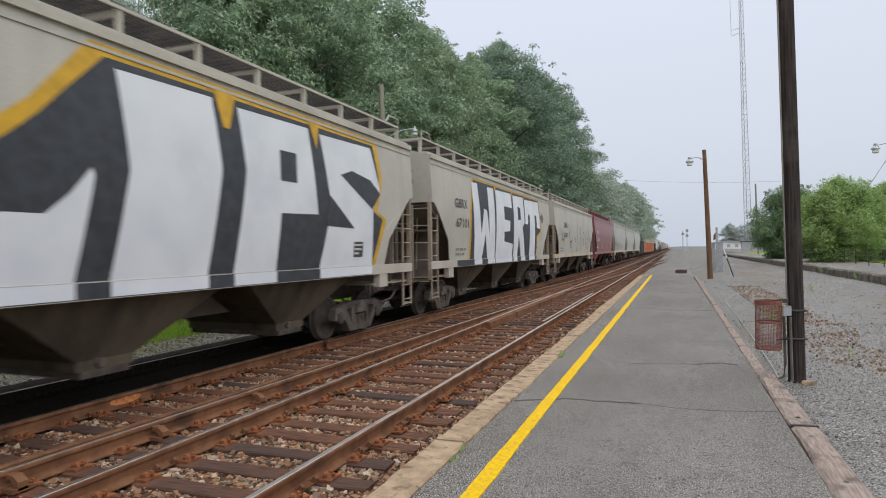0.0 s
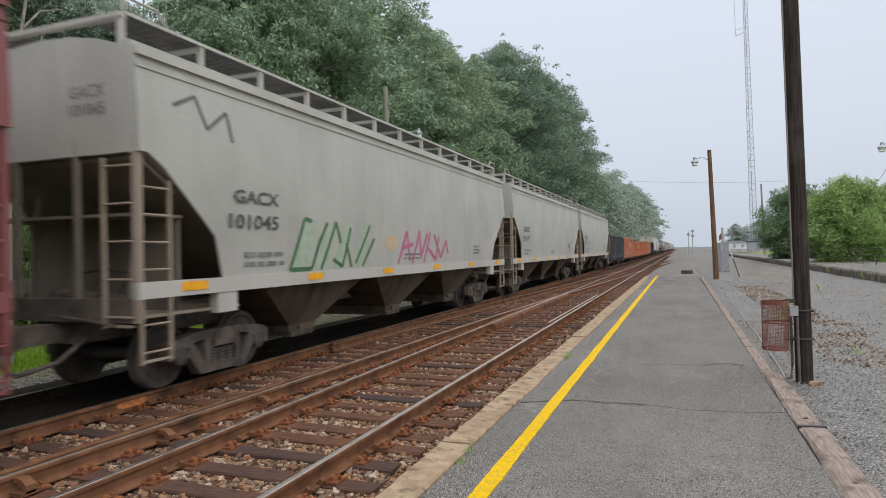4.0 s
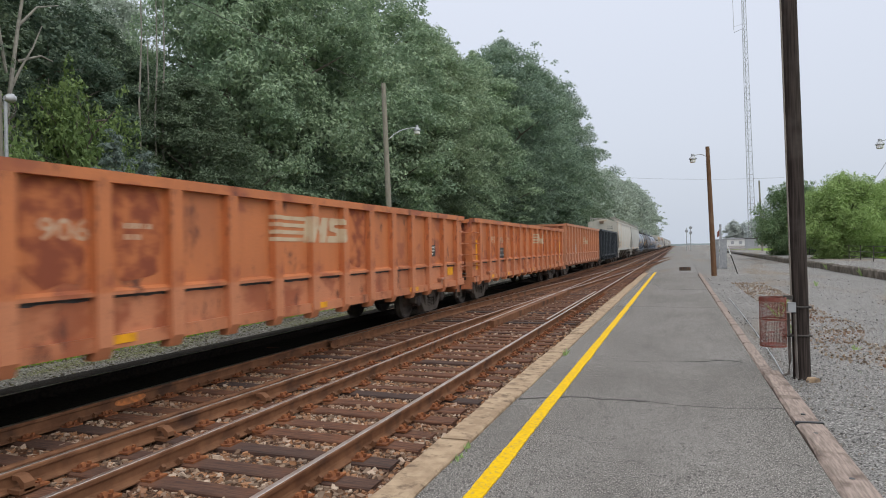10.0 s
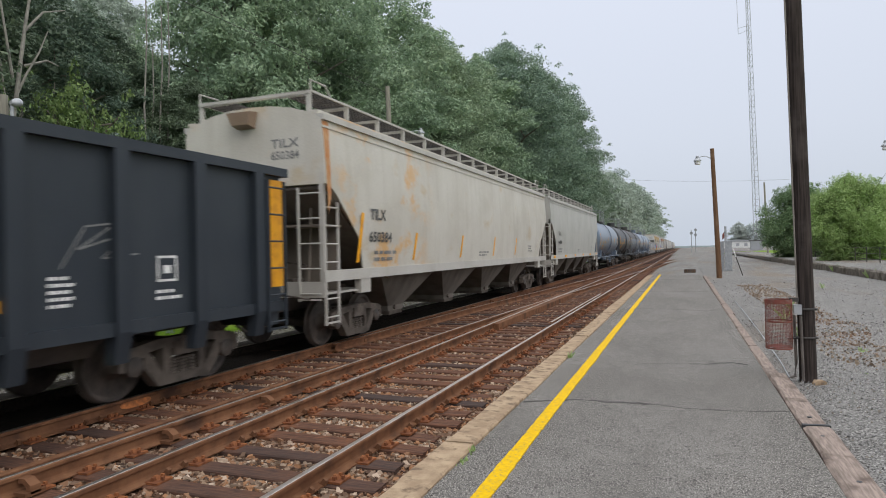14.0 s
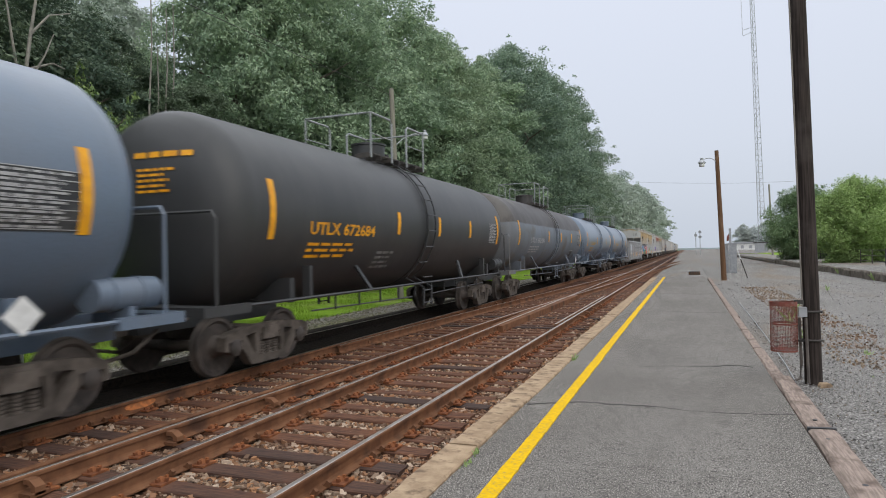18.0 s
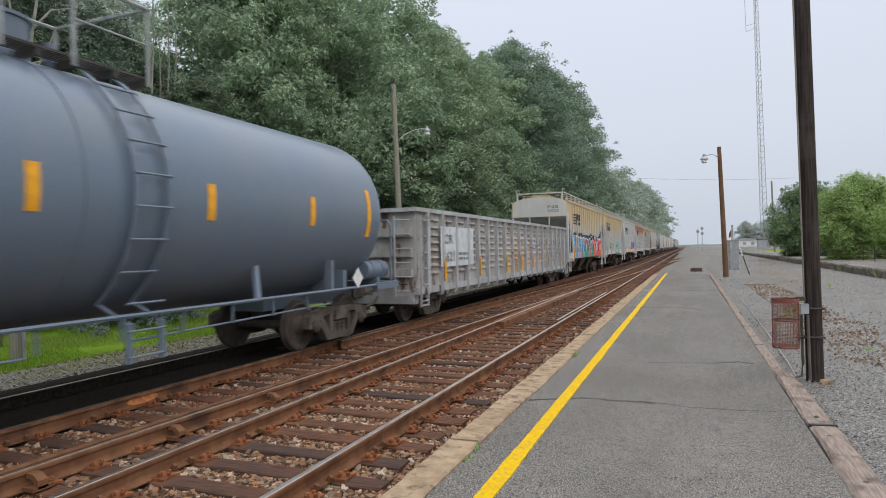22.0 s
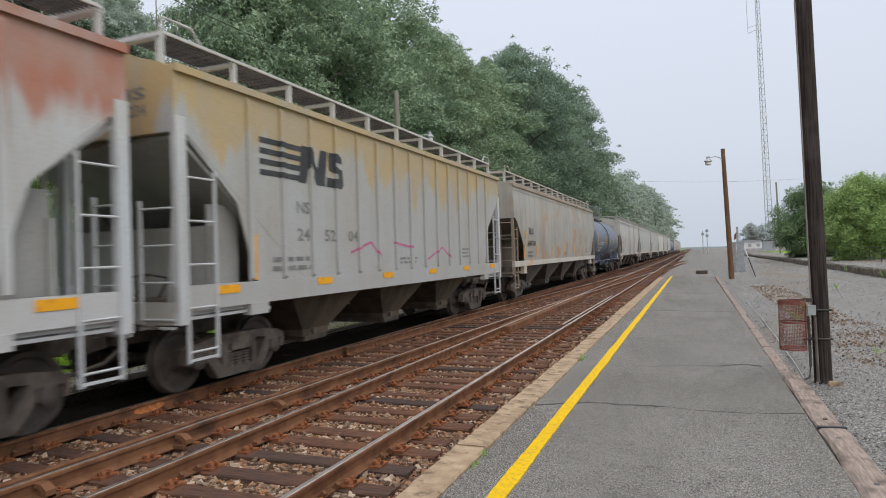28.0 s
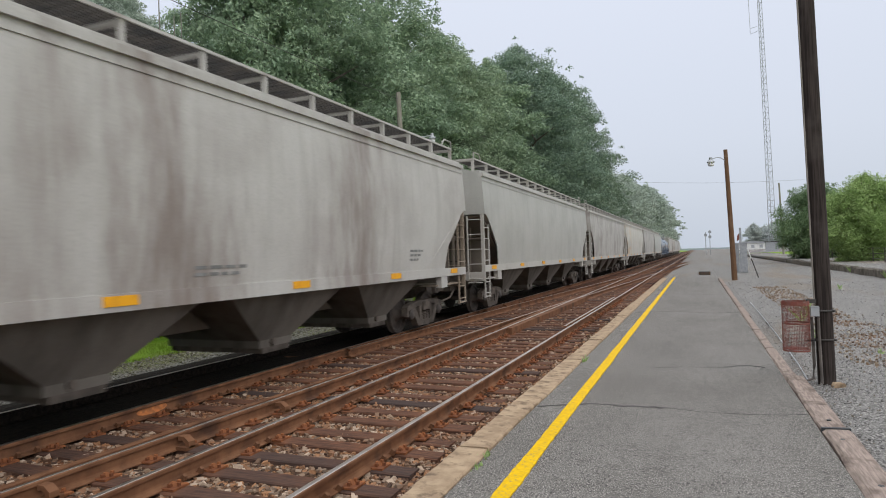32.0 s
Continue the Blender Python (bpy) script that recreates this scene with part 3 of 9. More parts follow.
stones("stone_patch", 5200, (2.0, 6.2), (9.3, 17), YARD_Z + 0.002, 0.017, M["tan_chip"], "patch of broken tan and brown stones on the gravel", 9, lambda c: np.abs(c[:, 0] - (2.2 + 1.5 * np.sin(c[:, 1] * 0.9) * 0.25 + 0.11 * (17 - c[:, 1]))) > 0.75, 0.03)
stones("stone_patch", 3000, (2.0, 3.6), (17, 30), YARD_Z + 0.004, 0.02, M["tan_chip"], "patch of broken tan and brown stones on the gravel", 10, lambda c: np.abs(c[:, 0] - 2.75) > 0.6, 0.03)
stones("yard_stones", 3000, (1.3, 8.2), (15, 34), YARD_Z - 0.012, 0.015, M["chip"], "grey gravel chips in the yard", 6, zvar=0.035)


# ---- platform edges ----
edge_rng = random.Random(4)


def worn_block(bm, x0, x1, y0, y1, z0, z1, r, chip=0.012, cut=0.02, n=6):
    """A block with eased, chipped edges along its top."""
    rings = []
    for k in range(n + 1):
        yy = y0 + (y1 - y0) * k / n
        c = [r.uniform(-chip, chip) for _ in range(6)]
        a = cut + abs(c[0])
        b = cut + abs(c[1])
        rings.append([(x0 + c[2] * 0.5, yy, z0), (x0 + c[2], yy, z1 - a), (x0 + a + c[3], yy, z1 + c[4] * 0.4), (x1 - b, yy, z1 + c[5] * 0.4), (x1 + c[3] * 0.5, yy, z1 - b), (x1, yy, z0)])
    bm_loft(bm, rings)


joints = [-8.0, -5.8, -3.6, -1.4, 0.6, 2.6, 5.0, 6.7, 9.55]
while joints[-1] < 37:
    joints.append(joints[-1] + edge_rng.uniform(2.0, 2.9))
for k, (a, b) in enumerate(zip(joints, joints[1:])):
    def block(bm):
        worn_block(bm, -1.935 + edge_rng.uniform(-.015, .015), -1.665 + edge_rng.uniform(-.012, .012), a + 0.008, b - 0.008, -0.4, PLATFORM_Z + 0.034 + edge_rng.uniform(-.008, .008), edge_rng, 0.010, 0.010, 22)
    part("kerb_block", mesh_of("kerb_block%d" % k, block), M["concrete"], slab, "chipped buff concrete kerb block")
joints = [-7, -4.4, -1.9, 0.8, 3.6, 6.43, 9.0, 11.6, 14.4, 17.0, 19.7, 22.4, 25.0, 27.7, 30.4, 33.0, 35.8, 38.4]
for k, (a, b) in enumerate(zip(joints, joints[1:])):
    def beam(bm):
        sh = 0.006 * max(0, a - 6)
        worn_block(bm, 0.968 + sh * 0.3, (1.185 if a < 9 else 1.13) + sh * 0.3 + edge_rng.uniform(-.02, .02), a + 0.012, b - 0.012, -0.2, PLATFORM_Z + (0.02 if a < 9 else -0.012) + edge_rng.uniform(-.012, .006), edge_rng, 0.012, 0.018, 8)
    part("edge_timber", mesh_of("edge_timber%d" % k, beam), M["old_timber"], slab, "weathered grey-brown edging timber")
for y, x in ((5.0, 1.09), (6.1, 1.07), (4.4, 1.12), (6.75, 1.08), (3.9, 1.10)):
    part("knot_hole", mesh_of("knot", lambda bm: bm_tube(bm, [(0, 0, -0.01), (0, 0, 0.004)], 0.02, 7)), M["black_mark"], slab, at=pose(x, y, PLATFORM_Z + 0.02))


# black strip added over the joint in place of a dark open gap
part("joint_strap", mesh_of("joint_strap", lambda bm: bm_loft(bm, [[(0.965, 6.40, 0.1), (0.965, 6.44, 0.1), (0.965, 6.44, PLATFORM_Z + 0.032), (0.965, 6.40, PLATFORM_Z + 0.032)], [(1.195, 6.43, 0.1), (1.195, 6.47, 0.1), (1.195, 6.47, PLATFORM_Z + 0.032), (1.195, 6.43, PLATFORM_Z + 0.032)]])), M["black_mark"], slab, "black strip standing for the open gap between two timbers")


M["crack_fill"] = two_tone("crack_fill", (0.055, 0.052, 0.048), (0.09, 0.085, 0.08), 8, 0.3, 0.7, 0.9, bump=0)


def crack(key, pts, w):
    """A sealed crack: a thin dark strip that wanders between points."""
    r = random.Random(len(key))
    def build(bm):
        line = []
        for (xa, ya), (xb, yb) in zip(pts, pts[1:]):
            n = max(2, int(math.hypot(xb - xa, yb - ya) / 0.06))
            line += [(xa + (xb - xa) * k / n, ya + (yb - ya) * k / n + r.uniform(-0.02, 0.02)) for k in range(n)]
        line.append(pts[-1])
        rows = []
        for x, yy in line:
            q = w * r.uniform(0.35, 1.0)
            z = PLATFORM_Z + 0.008 * noise.noise(Vector((x, yy * 0.5, 0.0))) + 0.003
            rows.append([(x, yy - q, PLATFORM_Z - 0.02), (x, yy - q, z), (x, yy + q, z), (x, yy + q, PLATFORM_Z - 0.02)])
        bm_loft(bm, rows)
    part("crack", mesh_of(key, build), M["crack_fill"], slab, "dark crack across the asphalt")


crack("crack_a", [(-1.65, 6.66), (-1.1, 6.94), (-0.79, 6.90), (-0.35, 6.94)], 0.030)
crack("crack_ab", [(-0.35, 6.94), (0.0, 6.86), (0.4, 6.86), (0.95, 6.98)], 0.006)
crack("crack_b_", [(-0.6, 9.3), (-0.3, 9.42), (0.3, 9.5)], 0.009)
crack("crack_bcc", [(0.3, 9.5), (0.45, 9.62), (0.62, 9.68), (0.8, 9.58)], 0.035)
for y in (17.5, 24.5, 33.5):
    crack("crack_%d" % y, [(-1.6, y), (-0.6, y + 0.25), (0.3, y - 0.1), (0.95, y + 0.15)], 0.02)


def weed(x, y, z, h, n, seed, dry=False):
    r = random.Random(seed)
    def build(bm):
        for k in range(n):
            a, s = r.uniform(0, math.tau), r.uniform(0.3, 1.0) * h
            d = Vector((math.cos(a), math.sin(a), 0)) * s * r.uniform(0.2, 0.8)
            side = Vector((-math.sin(a), math.cos(a), 0)) * 0.008
            b = Vector((r.uniform(-.03, .03), r.uniform(-.08, .08), 0))
            v = [bm.verts.new(b - side), bm.verts.new(b + side), bm.verts.new(b + d * 0.5 + side * 1.3 + Vector((0, 0, s * 0.7))), bm.verts.new(b + d + Vector((0, 0, s)))]
            bm.faces.new(v)
    tagged(part("weed", mesh_of("weed%d" % seed, build), M["bright_leaves"], at=pose(x, y, z)), "tuft of green weeds in the paving", "weed", "weeds", "stuff")


for k, (x, y, h) in enumerate(((-1.64, 9.5, 0.12), (-1.66, 4.9, 0.07), (-1.65, 4.6, 0.05), (3.0, 10.4, 0.25), (2.6, 11.6, 0.12), (2.2, 9.7, 0.05), (1.9, 12.6, 0.35), (2.1, 16, 0.4), (2.6, 18.5, 0.35), (5, 28, 0.3), (8.2, 30, 0.5), (8.4, 36, 0.5), (8.5, 44, 0.6))):
    weed(x, y, PLATFORM_Z - 0.01 if x < 0 else YARD_Z - 0.02, h, 16, k)


# ---- the pole with its conduits, and the litter basket ----
def place_part(name, key, build, mat, parent, label=""):
    """A part given in world places under a parent that stands elsewhere."""
    o = part(name, mesh_of(key, build, True), mat, parent, label)
    o.matrix_basis = parent.matrix_basis.inverted()
    return o


M["dull_conduit"] = two_tone("dull_conduit", (0.15, 0.13, 0.115), (0.09, 0.078, 0.07), 6, 0.3, 0.7, 0.6, bump=0.1)
M["pale_conduit"] = two_tone("pale_conduit", (0.25, 0.225, 0.195), (0.15, 0.135, 0.115), 3, 0.3, 0.7, 0.6, bump=0.1)
lean = (1.27 - 1.44) / 8.54
px = lambda z, dx: 1.453 + lean * z + dx
for k, (dx, dy) in enumerate(((-0.135, -0.03), (-0.075, -0.115))):
    place_part("conduit", "conduit%d" % k, lambda bm: bm_tube(bm, [(px(0, dx) - (0.12 if k == 0 else 0), 9.07 + dy, 0.08), (px(0.1, dx) - (0.02 if k == 0 else 0), 9.07 + dy, 0.13), (px(0.3, dx), 9.07 + dy, 0.3), (px(0.9, dx), 9.07 + dy, 0.9)], 0.018, 8), M["dull_conduit"], post, "dull brown-grey steel conduit up the pole")
place_part("conduit", "conduit_up", lambda bm: bm_tube(bm, [(px(1.0, -0.10), 9.0, 1.0), (px(4, -0.09), 9.0, 4.0), (px(8, -0.08), 9.0, 8.0)], 0.010, 8), M["pale_conduit"], post, "thin pale conduit running up the pole")
place_part("junction_box", "junction_box", lambda bm: bm_box(bm, px(0.98, -0.155), px(0.98, -0.065), 8.90, 9.0, 0.92, 1.04), M["galvanised"], post, "small grey electrical box")
for k, z in enumerate((0.62, 0.98)):
    place_part("strap", "strap%d" % k, lambda bm: bm_tube(bm, [(px(z, 0.106 * math.cos(a)), 9.07 + 0.106 * math.sin(a), z) for a in [j * math.tau / 16 for j in range(17)]], 0.014, 6), M["dark_steel"], post)
    place_part("bolt", "bolt%d" % k, lambda bm: bm_tube(bm, [(px(z, 0.09), 9.0, z), (px(z, 0.118), 8.985, z)], 0.014, 6), M["dark_steel"], post)

tagged(part("ground_conduit", mesh_of("ground_conduit", lambda bm: bm_tube(bm, [(1.24, 9.0, 0.09), (1.29, 10.3, 0.10), (1.36, 13.5, 0.105), (1.42, 17.5, 0.10), (1.46, 21.5, 0.09)], 0.008, 7), True), M["galvanised"]), "thin pale steel conduit lying along the edging timber", "conduit")
basket = thing("litter_basket", "rusty red wire mesh litter basket hung on the pole", "litter bin", at=pose(1.11, 8.92, 0.51))
M["red_rust"] = two_tone("red_rust", (0.24, 0.075, 0.06), (0.15, 0.065, 0.05), 14, 0.3, 0.7, 0.8, (0.20, 0.15, 0.13), 9, 0.3, 50, dist=0.003)
for z, nm in ((0.0, "bottom_ring"), (0.335, "middle_ring"), (0.60, "top_ring")):
    def ring(bm):
        hgt = 0.05 if z == 0.6 else 0.02
        q = [[(r * math.cos(a), r * math.sin(a), zz) for a in [j * math.tau / 28 for j in range(28)]] for r, zz in ((0.152, z - hgt), (0.156, z - hgt), (0.156, z), (0.152, z), (0.152, z - hgt))]
        bm_loft(bm, q, cap=False)
    part(nm, mesh_of(nm, ring), M["red_rust"], basket)
def wires(bm):
    for k in range(52):
        a = k * math.tau / 52
        x, yy = 0.152 * math.cos(a), 0.152 * math.sin(a)
        bm_tube(bm, [(x, yy, 0.0), (x, yy, 0.6)], 0.0022, 3)
    for k in range(34):
        z = 0.017 * k + 0.01
        bm_loft(bm, [[(r * math.cos(a), r * math.sin(a), zz) for a in [j * math.tau / 26 for j in range(26)]] for r, zz in ((0.152, z - 0.002), (0.155, z), (0.152, z + 0.002))], cap=False)
    bm_tube(bm, [(0, 0, 0.005), (0, 0, 0.012)], 0.15, 24)
tagged(part("wire_mesh", mesh_of("basket_wires", wires), M["red_rust"], basket), kind="stuff")
for k, (za, zb) in enumerate(((0.565, 0.615), (0.09, 0.11))):
    part("bracket", mesh_of("basket_bracket%d" % k, lambda bm: bm_box(bm, 0.13, 0.24, 0.06, 0.11, za, zb)), M["dark_steel"], basket)
tagged(part("stone", mesh_of("foot_stone", lambda bm: worn_block(bm, -0.07, 0.07, -0.04, 0.04, -0.03, 0.045, edge_rng, 0.012, 0.02, 4)), M["concrete"], at=pose(1.53, 8.86, YARD_Z + 0.005, 0, 0, 20)), "small buff stone at the pole's foot", "stone")


# ---- lamps ----
def gooseneck(parent, key, start, head, q=1.0):
    """A curved arm with a bell-shaped lamp head, in world places."""
    s, e = Vector(start), Vector(head)
    rise = 0.18
    pts = [s.lerp(e, k / 6) + Vector((0, 0, rise * math.sin(math.pi * (k / 6) ** 0.8) + 0.12 * (k / 6))) for k in range(7)]
    place_part("arm", key + "_arm", lambda bm: bm_tube(bm, pts, 0.022, 7), M["galvanised"], parent, "grey curved lamp arm")
    def bell(bm):
        rg = lambda r, z: [(e.x + q * r * math.cos(k * math.tau / 16), e.y + q * r * math.sin(k * math.tau / 16), e.z + q * z) for k in range(16)]
        bm_loft(bm, [rg(0.05, 0.24), rg(0.08, 0.22), rg(0.085, 0.12), rg(0.13, 0.07), rg(0.20, -0.02), rg(0.20, -0.05), rg(0.17, -0.05)])
    head_ob = place_part("lamp_head", key + "_head", bell, M["galvanised"], parent, "grey bell-shaped lamp head")
    def glass(bm):
        rg = lambda r, z: [(e.x + q * r * math.cos(k * math.tau / 14), e.y + q * r * math.sin(k * math.tau / 14), e.z + q * z) for k in range(14)]
        bm_loft(bm, [rg(0.15, -0.05), rg(0.15, -0.20), rg(0.11, -0.24)])
    o = part("lamp_glass", mesh_of(key + "_glass", glass, True), M["white_mark"], head_ob, "pale unlit lamp glass")


gooseneck(pole2, "goose2", (1.57, 36.55, 6.35), (0.82, 36.4, 6.42))
gooseneck(pole3, "goose3", (-12.95, 27.35, 7.1), (-12.4, 29.6, 7.9))
place_part("conduit", "pole4_conduit", lambda bm: bm_tube(bm, [(-12.78, 8.86, -0.3), (-12.78, 8.86, 5.0)], 0.035, 8), M["galvanised"], pole4, "grey steel conduit up the pole")
def flood(bm):
    rg = lambda q, d, z: [(-12.74 + d * 0.25 + q * math.cos(k * math.tau / 14) * 0.9, 8.88 + d + q * 0.55 * math.sin(k * math.tau / 14) * 0.4, z + q * math.sin(k * math.tau / 14)) for k in range(14)]
    bm_loft(bm, [rg(0.05, -0.06, 5.03), rg(0.09, 0.0, 5.04), rg(0.10, 0.06, 5.04), rg(0.07, 0.12, 5.03), rg(0.02, 0.15, 5.02)])
place_part("lamp_head", "pole4_head", flood, M["galvanised"], pole4, "rounded grey floodlight head")
place_part("cable", "pole4_cable", lambda bm: bm_tube(bm, [(-12.75, 8.98, 4.98), (-12.72, 9.04, 4.85), (-12.74, 9.0, 4.68), (-12.78, 8.9, 4.58)], 0.014, 6), M["dark_steel"], pole4)
pole5 = leaning_pole("lamp_post", "brown wooden lamp post by the low wall", "lamp post", (10.6, 36.4, 0.3), (10.5, 36.4, 7.4), 0.14, 0.10, M["pole_wood"])
gooseneck(pole5, "goose5", (10.5, 36.3, 6.5), (9.25, 36.0, 6.5))


def wire(key, a, b, sag, r=0.012):
    a, b = Vector(a), Vector(b)
    pts = [a.lerp(b, k / 14) - Vector((0, 0, sag * 4 * (k / 14) * (1 - k / 14))) for k in range(15)]
    tagged(part("overhead_wire", mesh_of(key, lambda bm: bm_tube(bm, pts, r, 4)), M["dark_steel"]), "thin dark overhead power wire", "wire", "overhead wires")


wire("wire_a", (-13, 27.0, 9.4), (-13, -25, 10.5), 0.9)
wire("wire_b", (-19, 120, 15.5), (17, 120, 12.8), 0.6, 0.014)
wire("wire_c", (10.5, 36.4, 7.2), (16, 75, 4.0), 0.3)
wire("wire_d", (10.5, 36.4, 6.9), (17, 64, 4.6), 0.2)

# ---- low wall, old platform and fence ----
M["old_concrete"] = two_tone("old_concrete", (0.20, 0.175, 0.15), (0.10, 0.085, 0.07), 3, 0.35, 0.65, 0.95, (0.075, 0.07, 0.05), 1.2, 0.8, 20, dist=0.02)
wall = thing("low_wall", "crumbling low concrete retaining wall with weeds", "wall", kind="structure", at=pose(0, 0, 0))
wy = 14.0
k = 0
while wy < 140:
    n = edge_rng.uniform(4.5, 6.5)
    part("wall_block", mesh_of("wall_block%d" % k, lambda bm: worn_block(bm, 8.30 + 0.0035 * wy, 8.62 + 0.0035 * wy, wy, wy + n - 0.05, -0.2, 0.46 + edge_rng.uniform(-.03, .03), edge_rng, 0.05, 0.05, 14)), M["old_concrete"], wall)
    wy += n
    k += 1
strip("old_platform", "disused grey paved platform behind the low wall", "pavement", [(8.55, 0.2), (8.56, 0.43), (9.5, 0.45), (11, 0.47), (13.5, 0.50), (13.6, 0.2)], 10, 145, M["gravel"], 60, 0.03)
fence = thing("pipe_fence", "grey metal pipe railing beside the old platform", "fence", at=pose(0, 0, 0.45))
for k in range(14):
    y = 30 + 3.4 * k
    x = 10.6 + 0.022 * y
    part("fence_post", mesh_of("fence_post%d" % k, lambda bm: bm_tube(bm, [(x, y, -0.1), (x, y, 1.05)], 0.03, 6)), M["dark_steel"], fence)
for z in (0.25, 0.62, 1.0):
    part("fence_rail", mesh_of("fence_rail%.2f" % z, lambda bm: bm_tube(bm, [(11.26, 30, z), (11.26 + 0.022 * 44.2, 74.2, z)], 0.024, 6)), M["dark_steel"], fence)

# ---- yard furniture beyond the platform ----
cab = thing("equipment_cabinet", "grey metal signalling cabinets standing on gravel", "cabinet", at=pose(2.72, 47.6, 0.02))
for k, (x, w, z) in enumerate(((-0.26, 0.34, 2.0), (0.24, 0.36, 2.05))):
    b = part("cabinet_box", mesh_of("cabinet%d" % k, lambda bm: (bm_box(bm, x - w / 2, x + w / 2, -0.3, 0.3, 0, z), bm_box(bm, x - w / 2 - 0.03, x + w / 2 + 0.03, -0.33, 0.33, z, z + 0.06))), M["galvanised"], cab)
    part("cabinet_door", mesh_of("cabinet_door%d" % k, lambda bm: bm_box(bm, x - w / 2 + 0.03, x + w / 2 - 0.03, -0.325, -0.3, 0.1, z - 0.08)), M["galvanised"], b)
tall = thing("marker_post", "tall pale metal post beside the cabinets", "post", at=pose(2.72, 46.9, 0.02))
part("post_shaft", mesh_of("marker_shaft", lambda bm: bm_box(bm, -0.07, 0.07, -0.05, 0.05, 0, 3.1)), M["galvanised"], tall)
part("flag", mesh_of("marker_flag", lambda bm: bm_loft(bm, [[(-0.22, -0.07, 2.2), (-0.07, -0.07, 2.3), (-0.07, -0.06, 2.3), (-0.22, -0.06, 2.2)], [(-0.2, -0.07, 2.55), (-0.07, -0.07, 2.75), (-0.07, -0.06, 2.75), (-0.2, -0.06, 2.55)]])), M["red_rust"], tall, "small faded red flag")
stake = thing("marker_stake", "leaning dark stake with a white tip", "stake", at=pose(3.16, 39.3, 0.0))
part("stake_shaft", mesh_of("stake_a", lambda bm: bm_tube(bm, [(0, 0, 0), (-0.36, 0, 1.15)], 0.03, 6)), M["dark_steel"], stake)
part("stake_tip", mesh_of("stake_b", lambda bm: bm_tube(bm, [(-0.36, 0, 1.15), (-0.55, 0, 1.75)], 0.03, 6)), M["white_mark"], stake, "white painted tip")
drain = thing("drain_box", "small black drain box at the platform's end", "drain", at=pose(0.4, 45.5, 0.0))
part("drain_body", mesh_of("drain_body", lambda bm: bm_box(bm, -0.36, 0.36, -0.2, 0.2, 0, 0.26)), M["dark_steel"], drain)
for k in range(5):
    part("drain_bar", mesh_of("drain_bar", lambda bm: bm_box(bm, -0.02, 0.02, -0.22, -0.2, 0.02, 0.25)), M["rail_side"], drain, at=pose(-0.3 + 0.15 * k, 0, 0))

sig = thing("railway_signal", "two-headed railway signal on tall posts", "railway signal", at=pose(2.8, 190, 0))
for k, (x, zt) in enumerate(((-0.55, 6.4), (0.55, 6.9))):
    p_ = part("signal_post", mesh_of("sig_post%d" % k, lambda bm: bm_tube(bm, [(x, 0, 0), (x, 0, zt)], 0.09, 8)), M["galvanised"], sig)
    # pale grey instead of black: haze put into the targets' colour
    for j, z in enumerate((zt - 0.5, zt - 1.9) if k else (zt - 0.9,)):
        part("signal_head", mesh_of("sig_head%d%d" % (k, j), lambda bm: bm_tube(bm, [(x, -0.25, z), (x, -0.32, z)], 0.42, 16)), M["galvanised"], p_, "round signal target greyed for haze")

# ---- radio mast ----
mast = thing("radio_mast", "very tall slender grey lattice radio mast", "mast", at=pose(18.0, 180, 0.0))
def half_width(z):
    return 1.0 - 0.55 * z / 78
def corner(i, z):
    a = radians(90 + 120 * i)
    return Vector((half_width(z) * math.cos(a) - 0.017 * z, half_width(z) * math.sin(a), z))
for i in range(3):
    part("mast_leg", mesh_of("mast_leg%d" % i, lambda bm: bm_tube(bm, [corner(i, z) for z in (0, 26, 52, 78)], 0.065, 6)), M["galvanised"], mast)
def lattice(bm):
    for k in range(52):
        z = 1.5 * k
        for i in range(3):
            bm_tube(bm, [corner(i, z), corner((i + 1) % 3, z)], 0.03, 4)
            bm_tube(bm, [corner(i, z), corner((i + 1) % 3, z + 1.5)], 0.03, 4)
tagged(part("lattice", mesh_of("mast_lattice", lattice), M["galvanised"], mast), kind="stuff")
part("antenna", mesh_of("mast_antenna", lambda bm: (bm_tube(bm, [(-1.4, 0, 57.4), (-3.4, 0, 56.7), (-3.45, 0, 57.0), (-3.85, 0, 76)], 0.06, 5), bm_tube(bm, [(-1.4, 0, 58.6), (-3.45, 0, 58.2)], 0.05, 4))), M["galvanised"], mast, "thin side-mounted whip antenna")
hut = thing("equipment_hut", "small grey fenced equipment hut at the mast's foot", "hut", at=pose(17.4, 177, 0.0))
part("hut_wall", mesh_of("hut_wall", lambda bm: bm_box(bm, -1.4, 1.4, -1, 1, 0, 2.9)), M["galvanised"], hut)
part("hut_roof", mesh_of("hut_roof", lambda bm: bm_box(bm, -1.55, 1.55, -1.15, 1.15, 2.9, 3.1)), M["dark_steel"], hut)
pole6 = leaning_pole("utility_pole", "thin grey utility pole beside the trees", "pole", (12.4, 110, 0.4), (12.1, 110, 11.6), 0.16, 0.12, M["grey_pole"])
shed = thing("low_building", "long low white building in the distance", "building", at=pose(24, 330, 0))
part("wall", mesh_of("shed_wall", lambda bm: bm_box(bm, -9, 9, -5, 5, 0, 3.6)), M["white_mark"], shed)
part("roof", mesh_of("shed_roof", lambda bm: bm_poly_y(bm, [(-9.4, 3.6), (9.4, 3.6), (0, 4.6)], -5.4, 5.4)), M["galvanised"], shed)
# panes coloured pale to imitate haze over the distance
for k in range(5):
    part("window", mesh_of("shed_window", lambda bm: bm_box(bm, -0.7, 0.7, -5.05, -5.0, 1.4, 2.8)), M["galvanised"], shed, at=pose(-7 + 3.5 * k, 0, 0))


